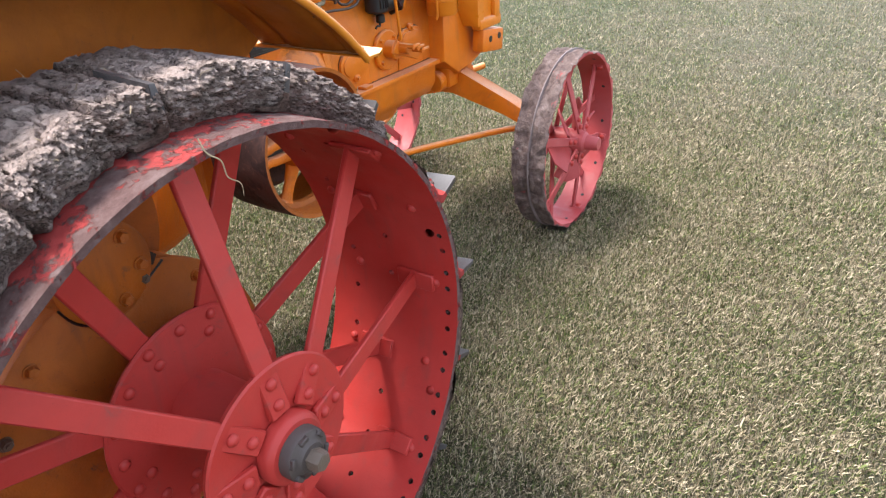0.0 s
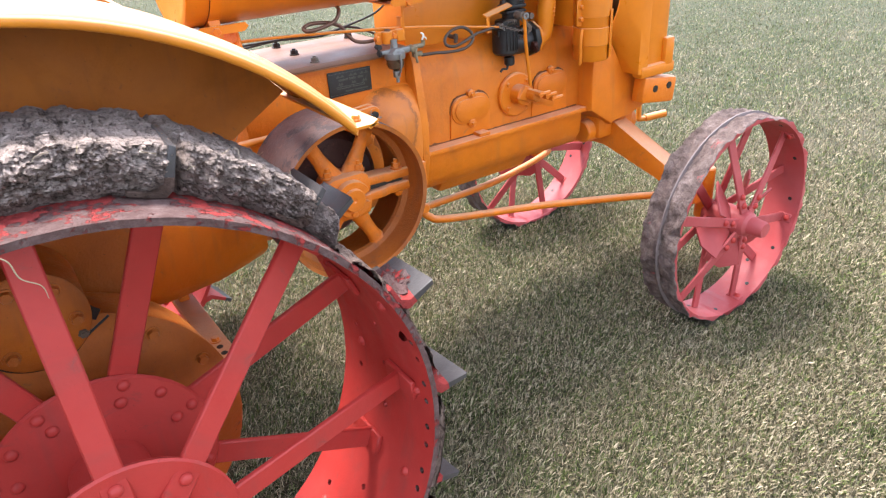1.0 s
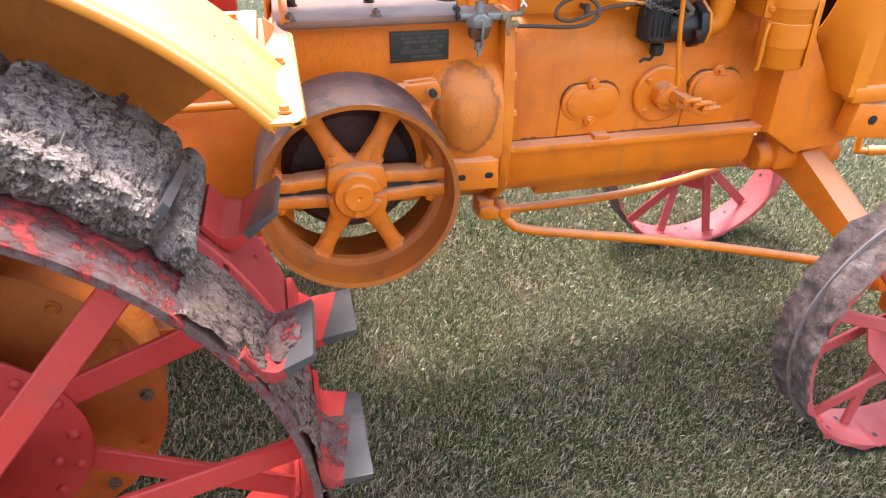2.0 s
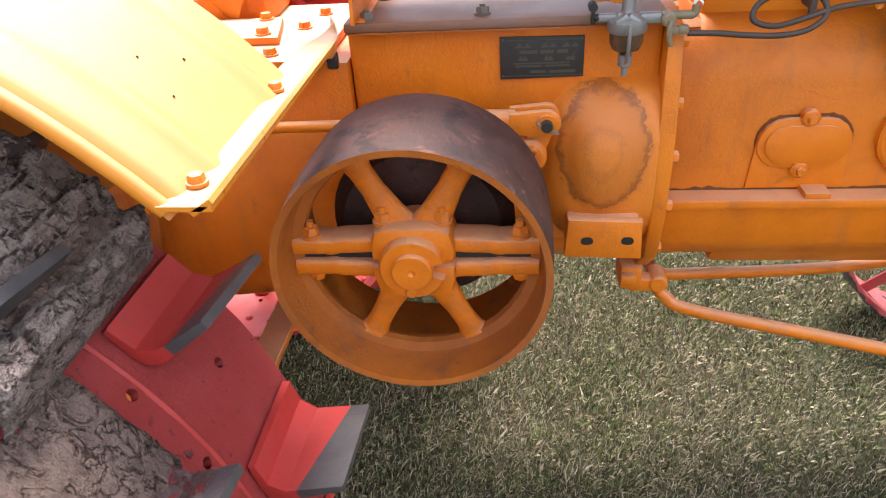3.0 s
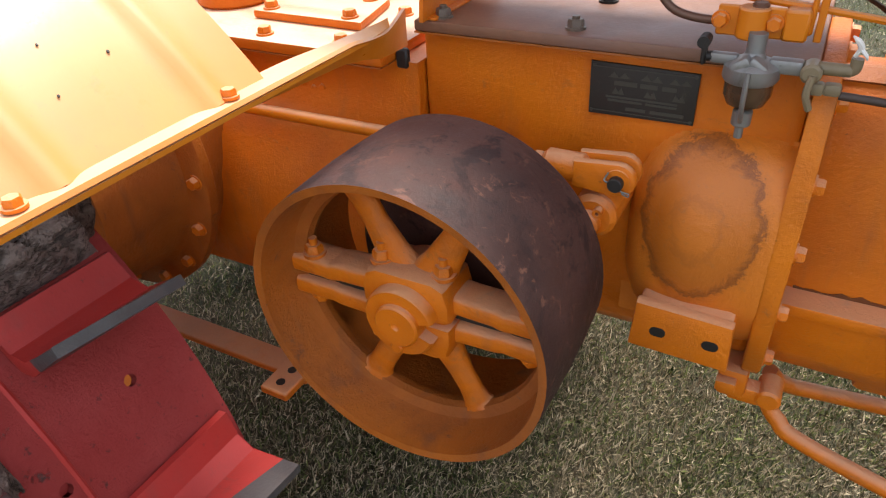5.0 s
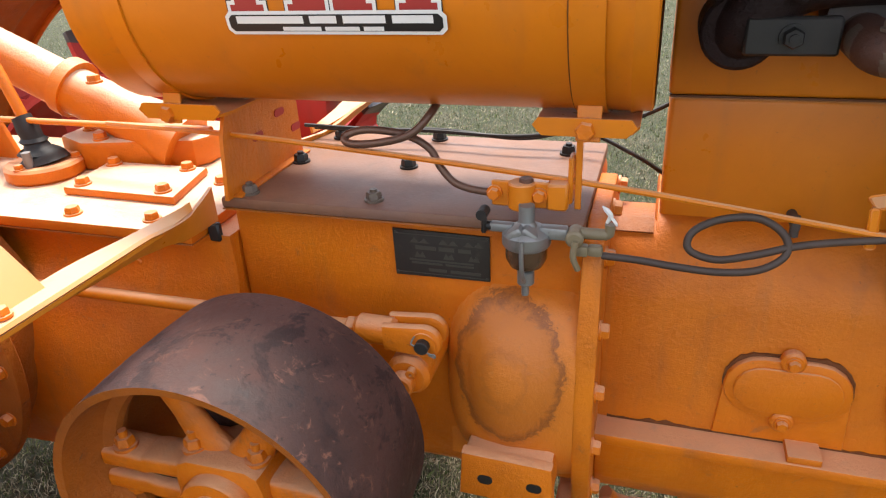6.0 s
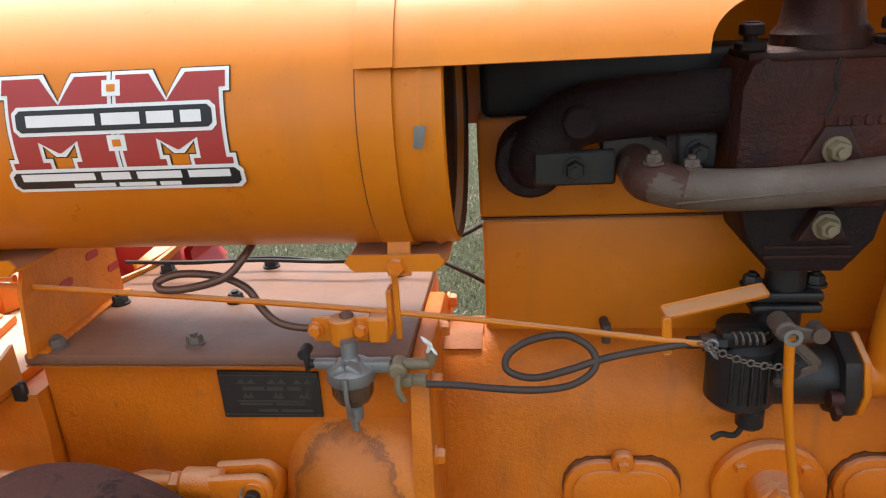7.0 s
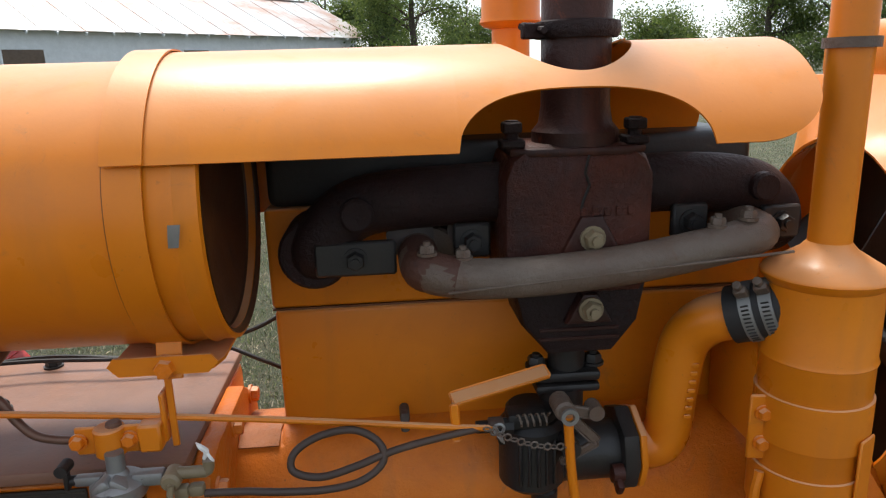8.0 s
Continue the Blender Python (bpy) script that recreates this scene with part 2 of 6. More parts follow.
def stained_casting():
    """Orange cast paint with a brown oil stain drawn round a swelling."""
    k = Mat("stained_orange_casting", 0.45)
    n = k.t.nodes.new("ShaderNodeVectorMath")
    n.operation = "SUBTRACT"
    k.link(k.co, n.inputs[0])
    n.inputs[1].default_value = (1.970, 1.40, 0.895)
    s = k.t.nodes.new("ShaderNodeVectorMath")
    s.operation = "MULTIPLY"
    k.link(n.outputs[0], s.inputs[0])
    s.inputs[1].default_value = (1 / 0.078, 0, 1 / 0.106)
    d = k.t.nodes.new("ShaderNodeVectorMath")
    d.operation = "LENGTH"
    k.link(s.outputs[0], d.inputs[0])
    w = k.t.nodes.new("ShaderNodeMath")
    w.operation = "MULTIPLY_ADD"
    k.link(k.noise(34, 9, 0.8, 0.5), w.inputs[0])
    w.inputs[1].default_value = 0.75
    k.link(d.outputs["Value"], w.inputs[2])
    ring = k.ramp(w.outputs[0], (0.40, 0.12), (0.52, 0.38), (0.57, 0.22), (0.80, 0.30), (0.885, 0.85), (0.915, 0.15), (1.0, 0.0))
    sh = k.t.nodes.new("ShaderNodeMath")
    sh.operation = "MULTIPLY"
    k.link(w.outputs[0], sh.inputs[0])
    sh.inputs[1].default_value = 0.66
    k.link(sh.outputs[0], ring.node.inputs[0])
    base = k.mix(k.noise(6, 5), (0.68, 0.190, 0.010), (0.58, 0.160, 0.016))
    c = k.mix(ring, base, (0.17, 0.048, 0.010))
    c = k.mix(k.ramp(k.noise(70, 6, 0.75), (0.58, 0.0), (0.72, 0.5)), c, (0.30, 0.13, 0.05))
    k.colour(c).bump(k.noise(105, 5, 0.7), 0.8, 0.0022).bump(k.noise(200, 3), 0.6, 0.0006)
    return k.m


for dull in (RUST, SOOT, HEAT):
    dull.node_tree.nodes["Principled BSDF"].inputs["Specular IOR Level"].default_value = 0.22
STAINED, PULLEY = stained_casting(), worn_pulley()
OILSTAIN = paint("old_oil_seam", (0.170, 0.052, 0.014), (0.085, 0.030, 0.012), 0.5, (0.22, 0.075, 0.02), 0.8, 0.8)
# Brown casting for stained bolts and seams, and for the shelf's painted shade.
STAINSHADE = paint("stain_and_shade_casting", (0.50, 0.135, 0.010), (0.30, 0.100, 0.030), 0.45, (0.15, 0.07, 0.035), 0.9, 1.0, grit=0.9)
MUD, DARKMUD, MUDDYRED = mud_material("dried_mud"), mud_material("dark_mud_smear", 0.62), muddy_red()


def grass_material(name):
    k = Mat(name, 0.75)
    r = k.island()
    patch = k.straw_patch()
    green = k.ramp(r, (0.0, (0.030, 0.044, 0.013)), (0.5, (0.103, 0.130, 0.042)), (1.0, (0.225, 0.245, 0.090)))
    straw = k.ramp(r, (0.0, (0.078, 0.062, 0.038)), (0.5, (0.270, 0.222, 0.140)), (1.0, (0.56, 0.475, 0.325)))
    rank = k.t.nodes.new("ShaderNodeMath")
    rank.operation = "FRACT"
    mul = k.t.nodes.new("ShaderNodeMath")
    mul.operation = "MULTIPLY"
    k.link(r, mul.inputs[0])
    mul.inputs[1].default_value = 57.31
    k.link(mul.outputs[0], rank.inputs[0])
    lim = k.t.nodes.new("ShaderNodeMapRange")
    lim.inputs[3].default_value, lim.inputs[4].default_value = 0.50, 0.90
    k.link(patch, lim.inputs[0])
    less = k.t.nodes.new("ShaderNodeMath")
    less.operation = "LESS_THAN"
    k.link(rank.outputs[0], less.inputs[0])
    k.link(lim.outputs[0], less.inputs[1])
    k.colour(k.mix(less.outputs[0], green, straw))
    k.b.inputs["Specular IOR Level"].default_value = 0.12
    return k.m


def soil_material():
    k = Mat("lawn_thatch", 0.95)
    fine = k.noise(130, 8, 0.8, 1.0)
    patch = k.straw_patch()
    green = k.ramp(fine, (0.38, (0.016, 0.019, 0.008)), (0.66, (0.105, 0.118, 0.046)))
    straw = k.ramp(fine, (0.38, (0.028, 0.022, 0.013)), (0.66, (0.24, 0.20, 0.125)))
    k.colour(k.mix(patch, green, straw)).bump(fine, 1.0, 0.02)
    return k.m


GRASS, SOIL = grass_material("grass_blades"), soil_material()


# ---- mesh helpers ----
def T(x=0, y=0, z=0):
    return Matrix.Translation((x, y, z))


def rot(deg, axis):
    return Matrix.Rotation(radians(deg), 4, axis)


def finish(bm, angle=38):
    bmesh.ops.recalc_face_normals(bm, faces=bm.faces)
    for f in bm.faces:
        f.smooth = True
    lim = radians(angle)
    for e in bm.edges:
        if len(e.link_faces) == 2 and e.calc_face_angle(0) > lim:
            e.smooth = False


def mesh_of(name, bm, mat, angle=38):
    finish(bm, angle)
    me = bpy.data.meshes.new(name)
    bm.to_mesh(me)
    bm.free()
    me.materials.append(mat)
    return me


def put(name, me, parent, m=None, label=""):
    """An object on mesh data, under a thing or a part; m in the parent's axes."""
    ob = new(name, me)
    ob.parent = parent
    if parent.type == "EMPTY":
        ob.matrix_parent_inverse = Matrix.Translation(-parent.location)
    if m is not None:
        ob.matrix_basis = m
    return tagged(ob, label)


def part(name, bm, mat, parent, label="", m=None, angle=38):
    return put(name, mesh_of(name, bm, mat, angle), parent, m, label)


def thing(name, place, label, category, group=""):
    ob = new(name)
    ob.location = place
    return tagged(ob, label, category, group)


def B(*adders):
    bm = bmesh.new()
    for f in adders:
        f(bm)
    return bm


def box(size, m=None, bevel=0.0, seg=2):
    """A box of full size (x, y, z) about m's origin."""
    def add(bm):
        g = bmesh.ops.create_cube(bm, size=1, matrix=(m or Matrix()) @ Matrix.Diagonal((*size, 1)))
        if bevel:
            es = list({e for v in g["verts"] for e in v.link_edges})
            bmesh.ops.bevel(bm, geom=es, offset=bevel, segments=seg, affect="EDGES", profile=0.5)
    return add


def span(x0, x1, y0, y1, z0, z1, bevel=0.004, seg=2):
    return box((x1 - x0, y1 - y0, z1 - z0), T((x0 + x1) / 2, (y0 + y1) / 2, (z0 + z1) / 2), bevel, seg)


AX = {"x": rot(90, "Y"), "y": rot(-90, "X"), "z": Matrix()}


def lathe(profile, axis="y", m=None, n=32, closed=False, arc=None):
    """Turns (radius, along) points round an axis."""
    def add(bm):
        mm = (m or Matrix()) @ AX[axis]
        a0, a1 = arc or (0, 360)
        full = abs(a1 - a0) >= 360
        rings = []
        for i in range(n if full else n + 1):
            a = radians(a0 + (a1 - a0) * i / n)
            rings.append([bm.verts.new(mm @ Vector((r * math.cos(a), r * math.sin(a), h))) for r, h in profile])
        k = len(profile)
        for i in range(n):
            p, q = rings[i], rings[(i + 1) % len(rings)]
            for j in range(k if closed else k - 1):
                f = [p[j], q[j], q[(j + 1) % k], p[(j + 1) % k]]
                f = [v for s, v in enumerate(f) if all((v.co - w.co).length > 1e-7 for w in f[:s])]
                if len(f) > 2:
                    bm.faces.new(f)
        if not full and closed:
            bm.faces.new(rings[0])
            bm.faces.new(rings[-1])
        bmesh.ops.remove_doubles(bm, verts=[v for r in rings for v in r], dist=1e-6)
    return add


def cyl(r, h0, h1, axis="y", m=None, n=24, chamfer=0.0):
    c = chamfer
    prof = [(0, h0), (r - c, h0), (r, h0 + c), (r, h1 - c), (r - c, h1), (0, h1)] if c else [(0, h0), (r, h0), (r, h1), (0, h1)]
    return lathe(prof, axis, m, n)


def smooth_path(pts, n=6):
    """A Catmull-Rom curve through the points."""
    P = [Vector(p) for p in pts]
    P = [P[0] * 2 - P[1]] + P + [P[-1] * 2 - P[-2]]
    out = []
    for i in range(1, len(P) - 2):
        a, b, c, d = P[i - 1:i + 3]
        for k in range(n):
            t = k / n
            out.append(0.5 * (2 * b + (c - a) * t + (2 * a - 5 * b + 4 * c - d) * t * t + (3 * b - a - 3 * c + d) * t ** 3))
    return out + [P[-2]]


def tube(pts, r, n=10, smooth=6, flat=None, caps=True):
    """A round (or, with flat=(w, h), rectangular) bar along a path; r may be a list of radii."""
    def add(bm):
        P = smooth_path(pts, smooth) if smooth else [Vector(p) for p in pts]
        R = [r] * len(P) if isinstance(r, (int, float)) else [r[min(int(i / max(1, len(P) - 1) * (len(r) - 1)), len(r) - 2)] * (1 - (i / max(1, len(P) - 1) * (len(r) - 1)) % 1) + r[min(int(i / max(1, len(P) - 1) * (len(r) - 1)) + 1, len(r) - 1)] * ((i / max(1, len(P) - 1) * (len(r) - 1)) % 1) if i < len(P) - 1 else r[-1] for i in range(len(P))]
        up, rings = None, []
        for i, p in enumerate(P):
            d = (P[min(i + 1, len(P) - 1)] - P[max(i - 1, 0)]).normalized()
            if up is None:
                up = Vector((0, 0, 1)) if abs(d.z) < 0.9 else Vector((1, 0, 0))
            s = d.cross(up).normalized()
            up = s.cross(d).normalized()
            if flat:
                w, h = flat
                rings.append([bm.verts.new(p + s * a * w / 2 + up * b * h / 2) for a, b in ((-1, -1), (1, -1), (1, 1), (-1, 1))])
            else:
                rings.append([bm.verts.new(p + (s * math.cos(2 * math.pi * k / n) + up * math.sin(2 * math.pi * k / n)) * R[i]) for k in range(n)])
        m = len(rings[0])
        for p, q in zip(rings, rings[1:]):
            for k in range(m):
                bm.faces.new((p[k], q[k], q[(k + 1) % m], p[(k + 1) % m]))
        if caps:
            bm.faces.new(rings[0][::-1])
            bm.faces.new(rings[-1])
    return add


def soft_bar(pts, wide, high, n=20):
    """A bar of rounded square section along a path in the x-z plane; wide lies along y."""
    def add(bm):
        P = smooth_path(pts, 5)
        rings = []
        for i, q in enumerate(P):
            d = (P[min(i + 1, len(P) - 1)] - P[max(i - 1, 0)]).normalized()
            up = Vector((-d.z, 0, d.x))
            ring = []
            for k in range(n):
                c, w = math.cos(2 * math.pi * k / n), math.sin(2 * math.pi * k / n)
                ring.append(bm.verts.new(q + Vector((0, 1, 0)) * (math.copysign(abs(c) ** 0.45, c) * wide / 2) + up * (math.copysign(abs(w) ** 0.45, w) * high / 2)))
            rings.append(ring)
        for a, b in zip(rings, rings[1:]):
            for k in range(n):
                bm.faces.new((a[k], b[k], b[(k + 1) % n], a[(k + 1) % n]))
        bm.faces.new(rings[0][::-1])
        bm.faces.new(rings[-1])
    return add


def slab(outline, h0, h1, axis="y", m=None, bevel=0.0):
    """A flat plate: an outline of (u, v), pushed from h0 to h1. axis y: u, v are x, z; axis x: y, z; axis z: x, y."""
    def add(bm):
        def P(u, v, h):
            p = {"y": (u, h, v), "x": (h, u, v), "z": (u, v, h)}[axis]
            return (m or Matrix()) @ Vector(p)
        a = [bm.verts.new(P(u, v, h0)) for u, v in outline]
        b = [bm.verts.new(P(u, v, h1)) for u, v in outline]
        n = len(a)
        fs = [bm.faces.new(a), bm.faces.new(b[::-1])]
        for i in range(n):
            fs.append(bm.faces.new((a[i], b[i], b[(i + 1) % n], a[(i + 1) % n])))
        if bevel:
            es = list({e for e in fs[0].edges} | {e for e in fs[1].edges})
            bmesh.ops.bevel(bm, geom=es, offset=bevel, segments=2, affect="EDGES", profile=0.5)
    return add


def oval(cx, cy, w, h, n=8):
    """The outline of a bar with round ends, w wide and h high."""
    r, d = h / 2, (w - h) / 2
    out = []
    for i in range(2 * n + 2):
        a = math.pi * (i / n if i <= n else (i - 1) / n) - math.pi / 2
        s = 1 if i <= n else -1
        out.append((cx + s * d + r * math.cos(a), cy + r * math.sin(a)))
    return out


def disc(cx, cy, r, n=24):
    return [(cx + r * math.cos(2 * math.pi * i / n), cy + r * math.sin(2 * math.pi * i / n)) for i in range(n)]


def hexbolt(af=0.019, h=0.012, washer=0.0, stud=0.0):
    """A hexagon bolt head along +z."""
    def add(bm):
        r = af / math.sqrt(3)
        lathe([(0, 0), (r, 0), (r, h * 0.75), (r * 0.85, h), (0, h)], "z", rot(30, "Z"), 6)(bm)
        if washer:
            cyl(af * 0.72, -0.001, washer, "z", None, 16)(bm)
        if stud:
            cyl(af * 0.27, h, h + stud, "z", None, 10)(bm)
    return add


def sheet(rows, thick):
    """A curved sheet over a grid of points, given a thickness."""
    def add(bm):
        g = [[bm.verts.new(p) for p in r] for r in rows]
        fs = [bm.faces.new((a[i], a[i + 1], b[i + 1], b[i])) for a, b in zip(g, g[1:]) for i in range(len(a) - 1)]
        bmesh.ops.recalc_face_normals(bm, faces=fs)
        bmesh.ops.solidify(bm, geom=fs, thickness=thick)
    return add


BOLT = mesh_of("bolt", B(hexbolt(0.020, 0.013, 0.003)), CAST)
BOLT_S = mesh_of("bolt", B(hexbolt(0.014, 0.009, 0.002)), CAST)
BOLT_DARK = mesh_of("bolt", B(hexbolt(0.020, 0.014, 0.003, 0.004)), BLACK)
BOLT_RUST = mesh_of("bolt", B(hexbolt(0.019, 0.013, 0.003, 0.004)), GREYIRON)
BOLT_OILY = mesh_of("bolt", B(hexbolt(0.020, 0.013, 0.003)), STAINSHADE)
RIVET = mesh_of("rivet", B(lathe([(0.012, -0.001), (0.0115, 0.003), (0.008, 0.007), (0.004, 0.0088), (0, 0.009)], "z", None, 10)), RED)
TO = {"-y": rot(90, "X"), "y": rot(-90, "X"), "x": rot(90, "Y"), "-x": rot(-90, "Y"), "z": Matrix()}


def bolt(parent, x, y, z, way="-y", me=None, turn=0):
    return put("bolt", me or BOLT, parent, T(x, y, z) @ TO[way] @ rot(turn, "Z"))


# ---- the ground ----
def ground():
    n, half = 120, 400.0
    bm = bmesh.new()
    rows = []
    us = [half * math.copysign(abs(k / (n / 2)) ** 4, k) for k in range(-n // 2, n // 2 + 1)]
    for a in us:
        rows.append([bm.verts.new((2 + a, 1.5 + b, 0.012 * noise.noise((a * 0.7, b * 0.7, 0)) - 0.006)) for b in us])
    for p, q in zip(rows, rows[1:]):
        for i in range(n):
            bm.faces.new((p[i], q[i], q[i + 1], p[i + 1]))
    ob = new("ground", mesh_of("ground", bm, SOIL))
    tagged(ob, "mown lawn of patchy green and straw-coloured grass", "lawn", kind="structure")


ground()


def lawn_blades():
    """Short mown blades, dense by the tractor and thinner with distance."""
    rng = np.random.default_rng(5)
    zones = (((2.3, 1.3, 0.8, 1.2), 500000, 0.021, 0.0011), ((3.0, 3.5, 1.8, 3.2), 360000, 0.024, 0.0016),
             ((3.0, 11.0, 6.0, 9.0), 240000, 0.030, 0.0034))
    V, F, base = [], [], 0
    for (cx, sx_, cy, sy_), n, h, w in zones:
        x, y = rng.normal(cx, sx_, n), rng.normal(cy, sy_, n)
        pressed = np.zeros(n, bool)                      # no blades stand where a wheel rests
        for wx, wy, hx, hy in ((3.105, 0.995, 0.17, 0.085), (3.105, 2.105, 0.17, 0.085), (0.955, 0.79, 0.25, 0.20), (0.955, 2.28, 0.25, 0.20)):
            pressed |= (np.abs(x - wx) < hx) & (np.abs(y - wy) < hy)
        x, y = x[~pressed], y[~pressed]
        n = len(x)
        a, lean = rng.uniform(0, 2 * np.pi, n), rng.uniform(0.1, 1.5, n)
        hh = h * rng.uniform(0.5, 1.25, n)
        ww = w * rng.uniform(0.7, 1.3, n)
        dx, dy = np.cos(a), np.sin(a)
        sx, sy = -dy * ww, dx * ww
        out = hh * np.sin(lean)
        up = hh * np.cos(lean)
        z0 = np.full(n, -0.004)
        p = np.stack([np.stack([x - sx, y - sy, z0], 1), np.stack([x + sx, y + sy, z0], 1),
                      np.stack([x + dx * out * 0.45 + sx * 0.7, y + dy * out * 0.45 + sy * 0.7, up * 0.62], 1),
                      np.stack([x + dx * out, y + dy * out, up], 1)], 1)
        V.append(p.reshape(-1, 3))
        i = base + 4 * np.arange(n)
        F.append(np.stack([i, i + 1, i + 2, i, i + 2, i + 3], 1).reshape(-1, 3))
        base += 4 * n
    V, F = np.concatenate(V), np.concatenate(F)
    me = bpy.data.meshes.new("grass")
    me.vertices.add(len(V))
    me.vertices.foreach_set("co", V.ravel())
    me.loops.add(F.size)
    me.loops.foreach_set("vertex_index", F.ravel())
    me.polygons.add(len(F))
    me.polygons.foreach_set("loop_start", np.arange(0, F.size, 3))
    me.update(calc_edges=True)
    me.materials.append(GRASS)
    tagged(new("grass", me), "short dry mown grass blades, green and straw", "grass", kind="stuff")


lawn_blades()

# ---- the tractor ----
tractor = thing("tractor", (1.95, 1.55, 0), "vintage orange farm tractor with muddy red steel wheels on a lawn", "tractor")
CY = 1.55


# ---- rear wheels: origin at the outer edge of the rim, y inwards ----
R_OUT, R_IN, RIM_W = 0.582, 0.570, 0.385


def rim_mesh(mats):
    bm = bmesh.new()
    step = 11.25
    angs, hole_at = [], set()
    for k in range(32):
        for j, d in enumerate((0.0, 1.35, 4.6, 5.95)):
            angs.append(k * step + d)
    ys = [0, 0.02, 0.034, 0.085, 0.186, 0.200, 0.300, 0.314, 0.35, RIM_W]
    g = [[bm.verts.new((R_OUT * math.cos(radians(a)), y, R_OUT * math.sin(radians(a)))) for y in ys] for a in angs]
    n = len(angs)
    fs = []
    for i in range(n):
        p, q = g[i], g[(i + 1) % n]
        for j in range(len(ys) - 1):
            quad = [p[j], q[j], q[j + 1], p[j + 1]]
            hole = (j == 1 and i % 4 in (0, 2) and (i // 4 <= 1 or i // 4 >= 26)) or (j == 4 and i % 4 == 0) or (j == 6 and i % 4 == 2)
            if not hole:
                fs.append(bm.faces.new(quad))
                continue
            mids = []
            for s in range(4):
                a, b = quad[s], quad[(s + 1) % 4]
                mids.append((bm.verts.new(a.co.lerp(b.co, 0.3)), bm.verts.new(a.co.lerp(b.co, 0.7))))
            for s in range(4):
                fs.append(bm.faces.new((quad[s], mids[s][0], mids[s - 1][1])))
    # the inner skin, and the walls between the two
    outer = fs[:]
    twin = {}
    for v in list(bm.verts):
        twin[v] = bm.verts.new((v.co.x * R_IN / R_OUT, v.co.y, v.co.z * R_IN / R_OUT))
    edge_n = {}
    for f in outer:
        for e in f.edges:
            edge_n[e] = edge_n.get(e, 0) + 1
        inner = bm.faces.new([twin[v] for v in reversed(f.verts)])
        f.material_index, inner.material_index = 1, 0
    for e, k in list(edge_n.items()):
        if k == 1:
            p, q = e.verts
            w = bm.faces.new((p, q, twin[q], twin[p]))
            w.material_index = 1
    me = mesh_of("rear_wheel", bm, mats[0], 50)
    me.materials.append(mats[1])
    return me


def bar_between(p, q, w, t, face, foot=0.0):
    """A flat bar from p to q, w wide and t thick, its broad side towards face."""
    def add(bm):
        p_, q_ = Vector(p), Vector(q)
        d = (q_ - p_).normalized()
        f = Vector(face)
        f = (f - d * f.dot(d)).normalized()
        s = d.cross(f)
        m = Matrix((s, d, f)).transposed().to_4x4()
        m.translation = (p_ + q_) / 2
        box((w, (q_ - p_).length, t), m, 0.003, 1)(bm)
    return add


def lug_mesh(w):
    """A bent steel spade lug: a base plate along the rim and a blade standing out of it. x along the rim, y across, z outwards."""
    bm = bmesh.new()
    prof = [(0.066, 0.0), (0.066, 0.011), (0.03, 0.011), (0.012, 0.03), (0.012, 0.108), (0.0, 0.105), (-0.002, 0.02), (0.01, 0.004), (0.03, 0.0)]
    slab(prof, 0, w, "y", None, 0.002)(bm)
    for v in bm.verts:
        v.co.x += 0.10 * (v.co.y - w / 2) * min(1, v.co.z / 0.05)
    for f in bm.faces:
        c = f.calc_center_median()
        f.material_index = 1 if c.z > 0.1 else 0
    geom = bm.verts[:] + bm.edges[:] + bm.faces[:]
    bmesh.ops.bisect_plane(bm, geom=geom, plane_co=(0, 0, 0.082), plane_no=(0.1, 0.25, 1))
    for f in bm.faces:
        c = f.calc_center_median()
        f.material_index = 1 if c.z + 0.25 * (c.y) > 0.087 else 0
    me = mesh_of("lug", bm, RED)
    me.materials.append(NUT_STEEL)
    return me


NUT_STEEL = paint("dirty_lug_steel", (0.085, 0.080, 0.080), (0.050, 0.042, 0.042), 0.30, (0.14, 0.11, 0.10), 0.9, 0.6)
LUG = lug_mesh(0.145)
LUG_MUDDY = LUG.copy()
LUG_MUDDY.materials[0] = DARKMUD
LUG_SMEARED = LUG.copy()
LUG_SMEARED.materials[0] = MUDDYRED


def crag(p, octaves=6):
    """Sharp-edged layered roughness, about -0.5 to 0.5."""
    f = noise.fractal(p, 0.9, 2.1, octaves)
    steps = noise.noise(Vector((p.x * 0.5, p.y * 2.6, p.z))) * 3.0
    return 0.42 * f + 0.16 * (steps - math.floor(steps) - 0.5)


